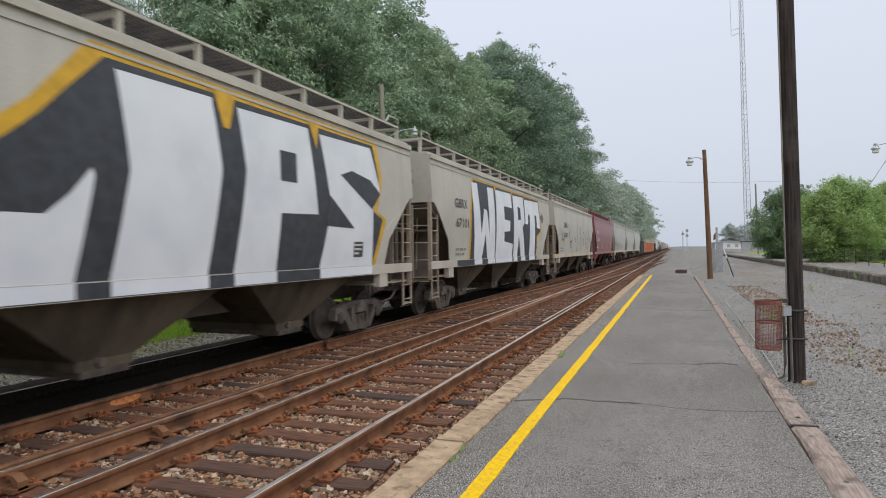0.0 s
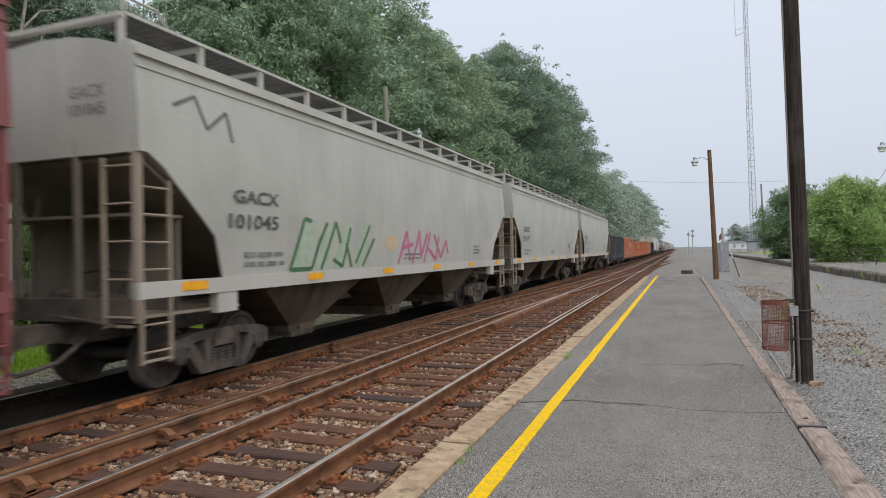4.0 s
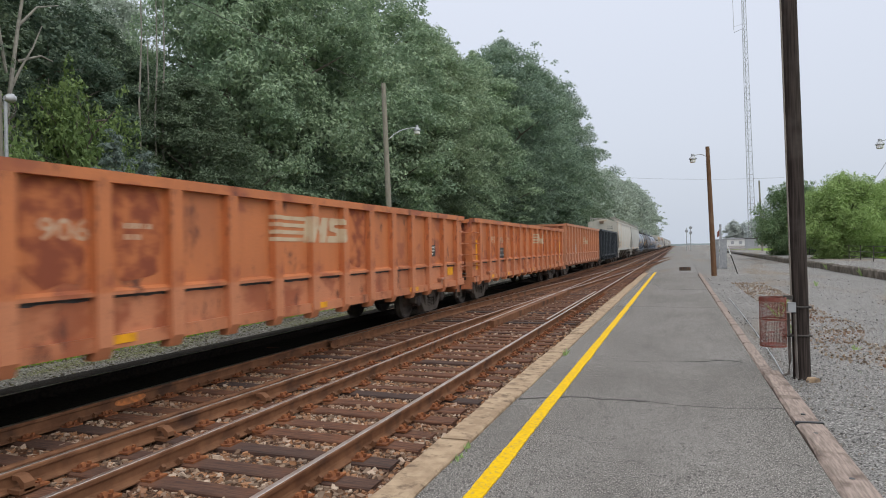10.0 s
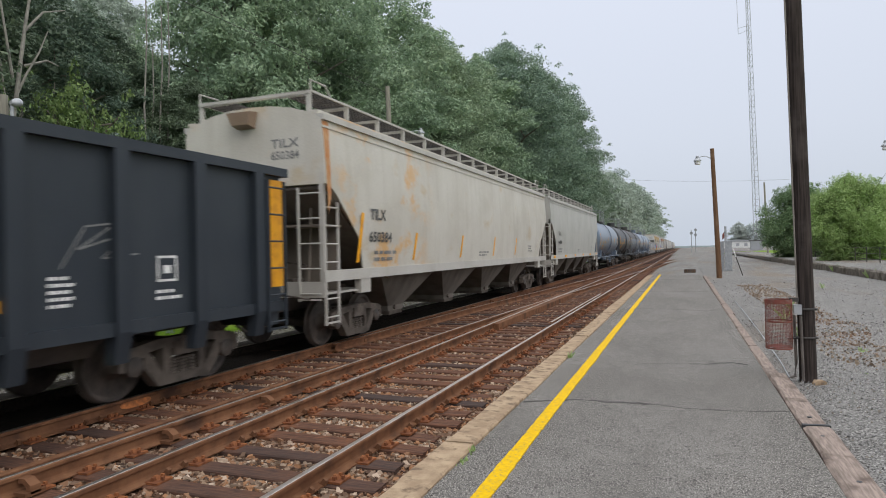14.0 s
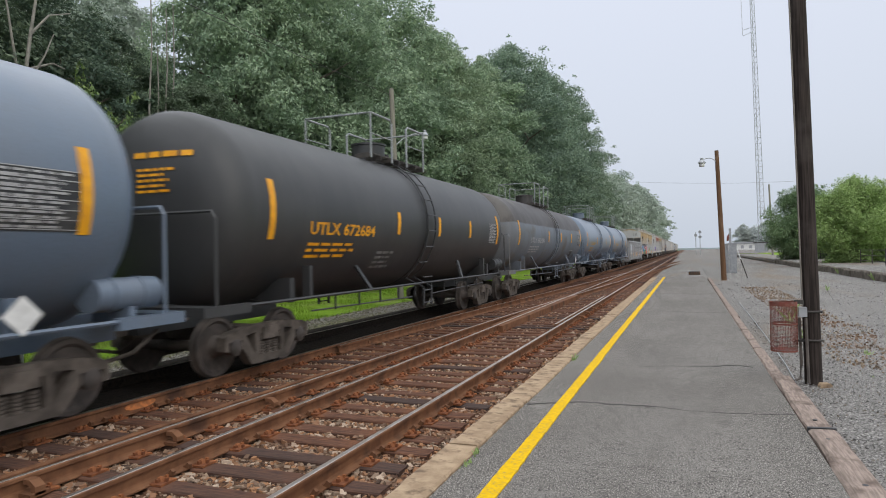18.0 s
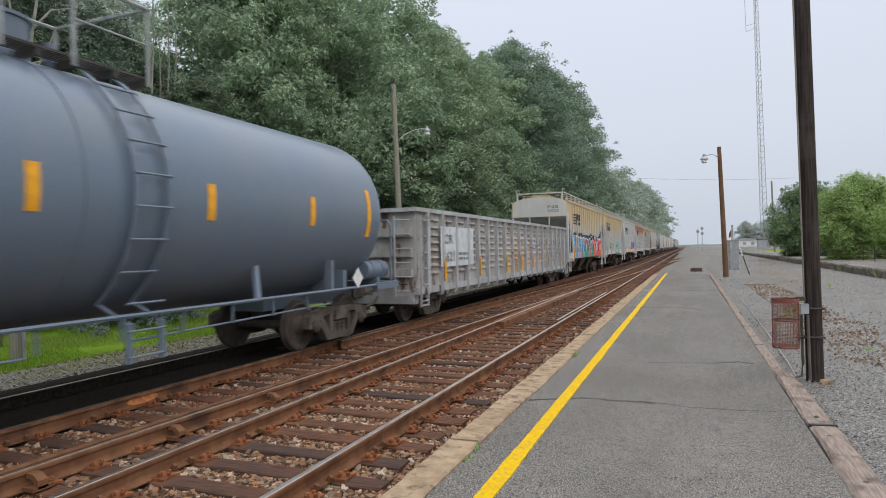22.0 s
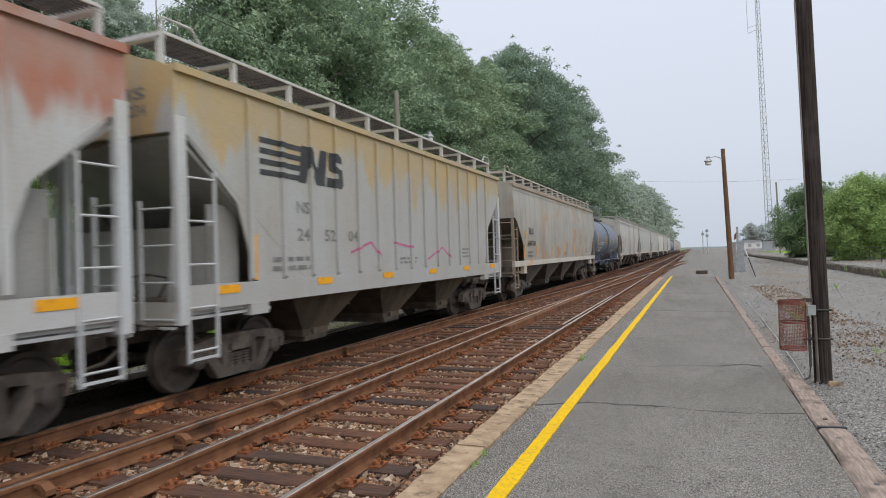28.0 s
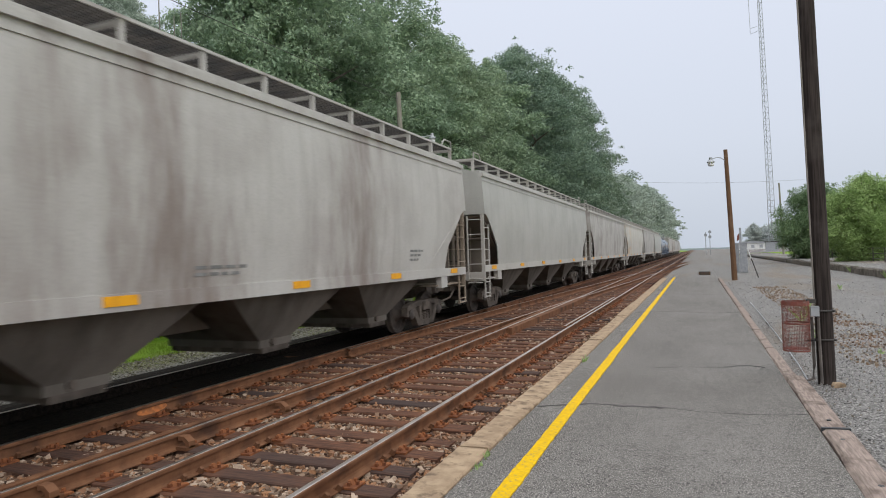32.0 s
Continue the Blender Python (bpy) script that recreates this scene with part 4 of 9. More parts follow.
# ---- a dead tree before the wood ----
dead = thing("dead_tree", "bare pale dead tree with broken branches", "tree", at=pose(-17.7, 12.3, -0.2))
part("trunk", mesh_of("dead_trunk", lambda bm: bm_tube(bm, [(0, 0, 0), (0.05, 0.1, 3), (0.0, 0.0, 6), (0.1, 0.3, 8.6), (0.1, 0.7, 11)], 0.10, 8, 0.03), True), M["dead_wood"], dead)
for k, pts in enumerate(([(0, 0.05, 6.6), (0.1, 0.35, 7.4), (0.15, 0.7, 8.1), (0.2, 0.95, 8.8)], [(0, 0, 7.2), (0.1, -0.25, 8.4), (0.0, -0.35, 9.6), (0, -0.3, 11)], [(0.05, 0.3, 7.6), (0.2, 0.9, 7.9), (0.3, 1.2, 7.8)], [(0.1, 0.3, 8.6), (0.2, 0.8, 9.3), (0.2, 1.5, 9.6)], [(0.0, 0.05, 5.6), (0.1, -0.3, 6.6), (0.1, -0.4, 7.6)])):
    part("branch", mesh_of("dead_branch%d" % k, lambda bm: bm_tube(bm, pts, 0.045, 6, 0.015), True), M["dead_wood"], dead)
for k, (x, y, h) in enumerate(((-20.2, 19.4, 13.5), (-20.2, 20.2, 12.5), (-20.6, 21.0, 13.0), (-20.8, 20.3, 11.0))):
    t = thing("bare_trunk", "slender pale tree trunk among the leaves", "tree", "slender trunks", at=pose(x, y, -0.2))
    part("trunk", mesh_of("slim%d" % k, lambda bm: bm_tube(bm, [(0, 0, 0), (0.03, 0.05, h * 0.3), (-0.03, 0.0, h * 0.6), (0.04, 0.12, h * 0.8), (0.08, 0.06, h)], 0.06, 7, 0.02), True), M["dead_wood"], t)


def ridge(bm):
    n = 160
    top, low = [], []
    for k in range(n + 1):
        x = -420 + 900 * k / n
        z = 16 + 9 * noise.noise(Vector((x * 0.012, 1.3, 0))) + 5 * noise.noise(Vector((x * 0.05, 4, 0))) + 3 * noise.noise(Vector((x * 0.2, 9, 0)))
        z *= 1.0 if x < -25 else (0.12 if x < 60 else 0.75)
        top.append((x, 900, max(z, 1.0)))
        low.append((x, 900, -1))
    bm_loft(bm, [low, top, [(x, 960, z * 0.9) for x, _, z in top]], cap=False, closed=False)


# blue-grey colour of the rise includes the haze before it
tagged(part("backdrop", mesh_of("backdrop", ridge, True), two_tone("far_wood", (0.30, 0.36, 0.36), (0.36, 0.41, 0.42), 0.05, 0.3, 0.7, 1.0, bump=0)), "wooded rise on the horizon with mist in its colour", "backdrop", kind="structure")


# ---- trees ----
def leaf_cloud(rng, clumps, leaf, per, flat=0.55, deep=0.17):
    """Leaves gathered in flat drooping sprays, one triangle a leaf: clumps is rows of x, y, z, radius."""
    area = clumps[:, 3] ** 2
    c = np.repeat(clumps, np.maximum(6, (per * len(clumps) * area / area.sum()).astype(int)), axis=0)
    n = len(c)
    d = rng.normal(size=(n, 3))
    d *= np.minimum(1, 2.1 / np.linalg.norm(d, axis=1))[:, None]
    p = c[:, :3] + d * c[:, 3:] * np.array((0.46, 0.46, deep))
    p[:, 2] -= 0.10 * c[:, 3] * (d[:, 0] ** 2 + d[:, 1] ** 2)
    nrm = 0.45 * d + rng.normal(size=(n, 3)) * flat + np.array((0, 0, 0.75))
    nrm /= np.linalg.norm(nrm, axis=1)[:, None]
    a = np.cross(nrm, rng.normal(size=(n, 3)))
    a /= np.linalg.norm(a, axis=1)[:, None]
    b = np.cross(nrm, a)
    s = (leaf * rng.uniform(0.6, 1.35, n))[:, None]
    return np.stack((p - a * s * 0.7 - b * s * 0.55, p - a * s * 0.7 + b * s * 0.55, p + a * s), axis=1).reshape(-1, 3)


def tree_meshes(key, seed, h, r, leaf, clumps, per, low=0.12, thin=1.0, cone=False, core=13000, deep=0.17):
    """Trunk with limbs, and crown, of a tree: sprays of leaves round a dense shaded heart."""
    rng = np.random.default_rng(seed)
    def wood(bm):
        top = Vector((rng.uniform(-.4, .4), rng.uniform(-.4, .4), h * 0.82))
        bm_tube(bm, [Vector((0, 0, -0.4)), top * 0.3 + Vector((0.1, 0, 0)), top * 0.6, top], 0.018 * h, 9, 0.04)
        for k in range(12):
            z = h * (0.18 + 0.05 * k)
            a = k * 2.4 + rng.uniform(-.5, .5)
            out = r * rng.uniform(0.6, 0.95) * (1.15 - 0.06 * k)
            e = Vector((math.cos(a) * out, math.sin(a) * out, z + out * rng.uniform(0.35, 0.8)))
            mid = (Vector((0, 0, z)) + e) * 0.5 + Vector((0, 0, 0.3))
            bm_tube(bm, [Vector((0, 0, z)), mid, e], 0.007 * h, 6, 0.02)
            bm_tube(bm, [mid, mid + Vector((e.y, -e.x, out)) * 0.4], 0.004 * h, 5, 0.015)
    def girth(z, a):
        w = 1.05 - z if cone else math.sin(math.pi * min(1, max(0.0, (z - low + 0.10) / (1.08 - low))) ** 0.85) ** 0.48 * (0.62 + 0.38 * min(1.0, z / 0.42))
        return r * w * (1 + 0.16 * math.sin(3 * a + seed) * math.cos(7 * z + seed) + 0.12 * math.sin(5 * a + 11 * z + 2 * seed) + 0.08 * math.sin(9 * a - 23 * z))
    pts, heart = [], []
    while len(pts) < clumps:
        z, a = rng.uniform(low, 1.0), rng.uniform(0, math.tau)
        edge, q = girth(z, a), rng.uniform(0.35, 1.0) ** 0.45
        pts.append((math.cos(a) * edge * q, math.sin(a) * edge * q, z * h - 0.3, r * rng.uniform(0.13, 0.27) * thin))
        if len(pts) % 3 == 0:
            pts.append((math.cos(a) * edge * 1.06, math.sin(a) * edge * 1.06, z * h + r * rng.uniform(-0.1, 0.16), r * rng.uniform(0.05, 0.11)))
    while len(heart) < 60:
        z, a = rng.uniform(low + 0.02, 0.86), rng.uniform(0, math.tau)
        edge = girth(z, a) * rng.uniform(0.0, 0.62)
        heart.append((math.cos(a) * edge, math.sin(a) * edge, z * h - 0.2, r * 0.34))
    tris = np.concatenate((leaf_cloud(rng, np.array(pts), leaf, per, deep=deep), leaf_cloud(rng, np.array(heart), leaf * 1.9, core / 60, 0.8, 0.4)))
    me = bpy.data.meshes.new(key + "_crown")
    me.from_pydata(tris.tolist(), [], np.arange(len(tris)).reshape(-1, 3).tolist())
    me.materials.append(None)
    return mesh_of(key + "_wood", wood, True), me


TREES = {"oak": tree_meshes("oak", 3, 20, 6.2, 0.105, 430, 185, 0.05), "maple": tree_meshes("maple", 8, 20, 5.4, 0.105, 400, 185, 0.05),
         "ash": tree_meshes("ash", 14, 20, 4.6, 0.105, 300, 170, 0.10, 0.9), "far": tree_meshes("far", 21, 20, 7.0, 0.22, 240, 85, 0.05, core=5000),
         "spruce": tree_meshes("spruce", 52, 6, 1.9, 0.045, 260, 80, 0.02, 0.55, True, 2500), "bush": tree_meshes("bush", 33, 6, 3.6, 0.085, 190, 62, 0.02, core=2500, deep=0.26),
         "round": tree_meshes("round", 41, 7, 3.7, 0.085, 330, 190, 0.0, core=9000, deep=0.36)}


def tree(sort, x, y, z, h, turn=0, wide=1.0, name="tree", label="tall leafy green deciduous tree at the wood's edge", mat="leaves", group="trees of the wood"):
    base_h = {"bush": 6, "round": 7, "spruce": 6}.get(sort, 20)
    s = h / base_h
    t = thing(name, label, "tree" if name == "tree" else "bush", group, at=pose(x, y, z, 0, 0, turn) @ Matrix.Diagonal((s * wide, s * wide, s, 1)))
    trunk, crown = TREES[sort]
    part("trunk", trunk, M["bark"], t)
    part("crown", crown, M[mat], t)
    return t


rng = random.Random(5)
# the wood's edge: x, y, height, sort
for x, y, h, sort, wide in ((-22, 11, 17, "maple", 1.0), (-22.5, 16, 13, "maple", 1.1), (-24.5, 20.5, 13, "ash", 1.2), (-21.5, 26.5, 19, "maple", 0.85), (-22, 31, 22, "oak", 1.0), (-21.5, 40, 23.5, "maple", 1.1), (-22, 50, 23, "oak", 1.0),
                            (-23, 60, 23.5, "maple", 1.15), (-22, 70, 24.5, "ash", 1.3), (-21.5, 81, 30, "oak", 1.0), (-21.0, 97, 31, "maple", 1.05), (-20.6, 108, 31.5, "oak", 0.88), (-20, 124, 23, "maple", 1.15),
                            (-21, 5, 17, "far", 0.7), (-23, -2, 18, "far", 0.8), (-31, 14, 17, "far", 0.8), (-31, 22, 14, "far", 0.7), (-30, 28.5, 14.5, "far", 0.75), (-35, 45, 22, "far", 0.9), (-33, 50, 23, "far", 1.0), (-33, 64, 22, "far", 1.0), (-34, 82, 26, "far", 1.0)):
    tree(sort, x, y, -0.2, h, rng.uniform(0, 360), wide, mat="dark_leaves" if 75 < y < 125 else "shade_toned_leaves" if y < 22 else "leaves")
tree("spruce", -15.2, 13.6, -0.3, 5.6, 30, 1.0, label="small blue-green spruce before the wood", mat="spruce_needles", group="spruces")
tree("spruce", -15.4, 15.0, -0.3, 5.2, 200, 1.05, label="small blue-green spruce before the wood", mat="spruce_needles", group="spruces")
for x, y, h, wide, turn in ((-16.9, 11.4, 6.4, 0.45, 10), (-18.9, 15.2, 8.3, 0.55, 130), (-19.6, 8.6, 8.0, 0.6, 250)):
    tree("bush", x, y, -0.3, h, turn, wide, label="young maple with yellow-green leaves before the wood", mat="maple_leaves", group="young maples")
# added low row whose dark leaf colour stands for shade under the crowns
for k in range(9):
    tree(("maple", "ash")[k % 2], -19.0 - rng.uniform(0, 1.2), 22.8 + k * 6.3 + rng.uniform(-1.2, 1.2), -0.2, (9.5 if k < 2 else 12.0) + rng.uniform(-1.5, 1.5), rng.uniform(0, 360), 1.15, mat="low_shade_leaves", label="young dense green tree under the wood's edge, darkened as in shade", group="young trees of the wood")
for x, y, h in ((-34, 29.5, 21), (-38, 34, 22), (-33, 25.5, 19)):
    tree("ash", x, y, -0.2, h, 70 * h, 0.8, mat="haze_paled_leaves", label="thin-crowned tree behind the wood, leaves paled for mist", group="misty trees")
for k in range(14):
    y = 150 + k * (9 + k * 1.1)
    tree("far", -20 - rng.uniform(0, 5), y, 0, 22 + rng.uniform(-3, 3) + 0.040 * (y - 140), rng.uniform(0, 360), 1.0, group="far trees of the wood", mat="haze_paled_leaves", label="green tree in the distant tree line, paled for haze")
for k in range(34):
    tree("bush", -18.6 + rng.uniform(-1.2, 0.5), -4 + k * 4.3, -0.3, rng.uniform(3.0, 6.0), rng.uniform(0, 360), 1.0, "bush", "dense green shrub at the foot of the wood", "shade_toned_leaves", "undergrowth")
tree("round", 11.7, 75, 0.5, 7.7, 40, 0.95, label="dark green rounded tree beyond the low wall", mat="bush_leaves", group="trees by the fence")
tree("round", 12.3, 58, 0.5, 6.7, 190, 1.0, label="bright green rounded tree beside the fence", mat="bright_leaves", group="trees by the fence")
tree("round", 16.6, 62, 0.5, 6.4, 100, 1.0, label="bright green rounded tree beside the fence", mat="bright_leaves", group="trees by the fence")


tree("far", 26.5, 350, 0, 13.5, 60, 1.05, group="distant trees", mat="mist_paled_leaves", label="tree behind the low building, leaves greyed for mist")
tree("far", 31.5, 352, 0, 12.5, 200, 1.0, group="distant trees", mat="mist_paled_leaves", label="tree behind the low building, leaves greyed for mist")
tree("far", 38, 360, 0, 15, 20, 1.3, group="distant trees", mat="haze_paled_leaves", label="green tree beyond the far yard, paled for haze")
tree("far", 52, 372, 0, 17, 120, 1.4, group="distant trees", mat="haze_paled_leaves", label="green tree beyond the far yard, paled for haze")


# ---- grass beside the far track ----
def grass_blades(n, xr, yr, tall, seed, mat="grass_blade", label="short bright green grass beside the far track"):
    g = np.random.default_rng(seed)
    x, y = g.uniform(*xr, n), g.uniform(*yr, n)
    z = np.interp(x, (-16, -11.8, -10.3), (-0.25, -0.41, -0.5)) - 0.01
    hgt = tall * g.uniform(0.4, 1.2, n) * (0.7 + 0.6 * np.sin(x * 2.1) * np.sin(y * 1.3))
    a, lean = g.uniform(0, math.tau, n), g.uniform(0.1, 0.6, n)
    w = 0.008 + 0.004 * g.random(n)
    base = np.stack((x, y, z), 1)
    side = np.stack((np.cos(a) * w, np.sin(a) * w, 0 * w), 1)
    tip = base + np.stack((-np.sin(a) * lean * hgt, np.cos(a) * lean * hgt, hgt), 1)
    v = np.stack((base - side, base + side, tip), 1).reshape(-1, 3)
    me = bpy.data.meshes.new("grass")
    me.from_pydata(v.tolist(), [], np.arange(3 * n).reshape(-1, 3).tolist())
    me.materials.append(None)
    return tagged(part("grass", me, M[mat]), label, "grass", kind="stuff")


M["grass_blade"] = leaf_material("grass_blade", (0.15, 0.27, 0.018), (0.27, 0.43, 0.04), (0.25, 0.35, 0.06))
grass_blades(56000, (-16.5, -12.0), (2, 18), 0.11, 7)
grass_blades(28000, (-16.5, -12.0), (18, 50), 0.14, 8)
M["moss"] = leaf_material("moss", (0.20, 0.20, 0.04), (0.36, 0.34, 0.085), (0.27, 0.245, 0.10))
grass_blades(12000, (-12.35, -11.5), (2, 40), 0.05, 9, "moss", "yellow-green moss and short weeds on the gravel edge")


# ---- railcars ----
def side_curved(z):
    """Half width of a curved-side hopper at a height."""
    return 1.50 + 0.085 * math.sin(math.pi * min(1, max(0, (z - 1.3) / 3.0)))


def side_flat(z):
    return 1.50


def hopper_rings(bm, length, prof, cut, zb):
    """The body: rings along the car whose lower edge climbs towards both ends. cut: rows of distance from the end and lower edge."""
    h = length / 2
    ys = [(-h + d, z) for d, z in cut] + [(h - d, z) for d, z in reversed(cut)]
    rings = []
    for y, zl in ys:
        right = [(prof(z), y, z) for z in [4.22 + (zl - 4.22) * k / 8 for k in range(9)]]
        roof = [(1.30, y, 4.34), (0.9, y, 4.46), (0.45, y, 4.53), (0.0, y, 4.55)]
        half = roof[::-1] + right
        rings.append(half + [(-x, b, c) for x, b, c in half[:0:-1]])
    bm_loft(bm, rings)


def bay(bm, y, top, low, z1=1.40, z0=0.42, w1=1.40, w0=0.95):
    bm_loft(bm, [[(-w1, y - top, z1), (w1, y - top, z1), (w1, y + top, z1), (-w1, y + top, z1)], [(-w0, y - low, z0 + 0.12), (w0, y - low, z0 + 0.12), (w0, y + low, z0 + 0.12), (-w0, y + low, z0 + 0.12)],
                 [(-w0, y - low, z0), (w0, y - low, z0), (w0, y + low, z0), (-w0, y + low, z0)]])


def wheelset_mesh():
    def build(bm):
        for s in (-1, 1):
            prof = [(0.66, 0.20), (0.66, 0.40), (0.645, 0.45), (0.69, 0.47), (0.705, 0.452), (0.79, 0.445), (0.79, 0.39), (0.755, 0.35), (0.745, 0.18), (0.79, 0.13), (0.97, 0.085), (0.98, 0.125), (1.15, 0.125), (1.165, 0.095), (1.18, 0.05)]
            bm_loft(bm, [[(s * x, r * math.cos(k * math.tau / 28), r * math.sin(k * math.tau / 28)) for k in range(28)] for x, r in prof])
        bm_disc_x(bm, -0.66, 0.66, 0, 0, 0.085, 12)
    return mesh_of("wheelset", build, True)


def side_frame_mesh(side):
    """A cast side frame: arched top, sloping lower chord, pedestal jaws and three windows."""
    def build(bm):
        half_ = [(0.45, 0.745), (0.92, 0.685), (1.06, 0.62), (1.06, 0.42), (0.985, 0.40), (0.985, 0.545), (0.685, 0.545), (0.685, 0.42), (0.46, 0.14)]
        loops = [half_ + [(-y, z) for y, z in reversed(half_)], [(-0.26, 0.26), (0.26, 0.26), (0.26, 0.60), (-0.26, 0.60)]]
        loops += [[(t * 0.61, 0.60), (t * 0.37, 0.63), (t * 0.37, 0.29)] for t in (-1, 1)]
        x0, x1 = side * 0.98, side * 1.14
        edges = []
        for lp in loops:
            vs = [bm.verts.new((x0, y, z)) for y, z in lp]
            edges += [bm.edges.new((p, q)) for p, q in zip(vs, vs[1:] + vs[:1])]
        bmesh.ops.triangle_fill(bm, use_beauty=True, use_dissolve=False, edges=edges)
        out = bmesh.ops.extrude_face_region(bm, geom=bm.faces[:])
        for v in out["geom"]:
            if isinstance(v, bmesh.types.BMVert):
                v.co.x = x1
    return mesh_of("side_frame%d" % side, build)


def bolster_mesh():
    return mesh_of("bolster", lambda bm: bm_loft(bm, [[(x, y, z) for y, z in ((-0.20, z0), (0.20, z0), (0.20, 0.69), (-0.20, 0.69))] for x, z0 in ((-1.17, 0.50), (-0.9, 0.48), (-0.3, 0.42), (0.3, 0.42), (0.9, 0.48), (1.17, 0.50))]))


def spring_mesh():
    prof = [(0.25, 0.055)]
    for k in range(5):
        prof += [(0.262 + 0.042 * k, 0.075), (0.284 + 0.042 * k, 0.075), (0.296 + 0.042 * k, 0.055)]
    return mesh_of("spring", lambda bm: bm_loft(bm, [[(q * math.cos(i * math.tau / 10), q * math.sin(i * math.tau / 10), z) for i in range(10)] for z, q in prof]))


WHEELS = []


def add_truck(car, y, tint="truck_steel"):
    f = part("truck", bolster_mesh(), M[tint], car, "cast steel bogie with side frames", at=pose(0, y, 0))
    for s in (-1, 1):
        part("side_frame", side_frame_mesh(s), M[tint], f)
        for d in (-0.17, 0.0, 0.17):
            part("spring", spring_mesh(), M[tint], f, at=pose(s * 1.06, d, 0))
        w = part("wheelset", wheelset_mesh(), M["wheel_steel"], f, at=pose(0, s * 0.83, 0.455))
        WHEELS.append((w, s))


def coupler_mesh():
    def build(bm):
        bm_box(bm, -0.12, 0.12, -0.45, 0.5, 0.74, 0.98)
        bm_poly_x(bm, [(-0.80, 0.70), (-0.45, 0.66), (-0.40, 1.02), (-0.75, 1.04)], -0.16, 0.05)
        bm_box(bm, 0.06, 0.20, -0.72, -0.48, 0.72, 1.02)
        bm_tube(bm, [(0.45, 0.2, 0.8), (0.45, -0.2, 0.55), (0.3, -0.6, 0.45), (0.2, -0.75, 0.6)], 0.03, 6)
        bm_tube(bm, [(0.25, -0.1, 1.1), (0.9, -0.12, 1.05), (1.3, -0.12, 1.0)], 0.018, 6)
    return mesh_of("coupler", build)


def add_running_gear(car, length, inset=1.9, tint="truck_steel"):
    h = length / 2
    for s in (-1, 1):
        add_truck(car, s * (h - inset), tint)
        part("coupler", coupler_mesh(), M["truck_steel"], car, at=pose(0, s * h, 0, 0, 0, 0 if s < 0 else 180))


def side_ladder(car, x, y0, y1, z0, z1, rungs, mat):
    """A ladder on a car's side: two stiles and their rungs."""
    def stiles(bm):
        for y in (y0, y1):
            bm_box(bm, x - 0.022, x + 0.022, y - 0.016, y + 0.016, z0, z1)
        bm_box(bm, x - 0.02, x + 0.02, min(y0, y1), max(y0, y1), z0 + 0.02, z0 + 0.05)
    lad = part("side_ladder", mesh_of("lad_%.2f_%.2f_%.2f_%.2f" % (x, y0, z0, z1), stiles), mat, car)
    for k in range(rungs):
        z = z0 + 0.14 + (z1 - z0 - 0.25) * k / (rungs - 1)
        part("rung", mesh_of("rung_%.2f" % abs(y1 - y0), lambda bm: bm_tube(bm, [(0, -abs(y1 - y0) / 2, 0), (0, abs(y1 - y0) / 2, 0)], 0.016, 6)), mat, lad, at=pose(x, (y0 + y1) / 2, z))


def end_ladder(car, y, x0, x1, z0, z1, rungs, mat):
    def stiles(bm):
        bm_box(bm, x1 - 0.018, x1 + 0.018, y - 0.022, y + 0.022, z0, z1)
        bm_box(bm, min(x0, x1), max(x0, x1), y - 0.02, y + 0.02, z0 + 0.02, z0 + 0.05)
    lad = part("end_ladder", mesh_of("elad_%.2f_%.2f_%.2f_%.2f" % (x0, y, z0, z1), stiles), mat, car)
    for k in range(rungs):
        z = z0 + 0.14 + (z1 - z0 - 0.25) * k / (rungs - 1)
        part("rung", mesh_of("erung_%.2f" % abs(x1 - x0), lambda bm: bm_tube(bm, [(-abs(x1 - x0) / 2, 0, 0), (abs(x1 - x0) / 2, 0, 0)], 0.016, 6)), mat, lad, at=pose((x0 + x1) / 2, y, z))


def roofwalk_meshes(length):
    h = length / 2 - 0.1
    def grating(bm):
        for s in (-1, 1):
            for k in range(9):
                x = s * (0.62 + 0.075 * k)
                bm_box(bm, x - 0.006, x + 0.006, -h, h, 4.735, 4.77)
            n = int(length / 0.16)
            for k in range(n + 1):
                y = -h + 2 * h * k / n
                bm_box(bm, min(s * 0.6, s * 1.24), max(s * 0.6, s * 1.24), y - 0.012, y + 0.012, 4.74, 4.762)
    return mesh_of("roofwalk_%.1f" % length, grating)


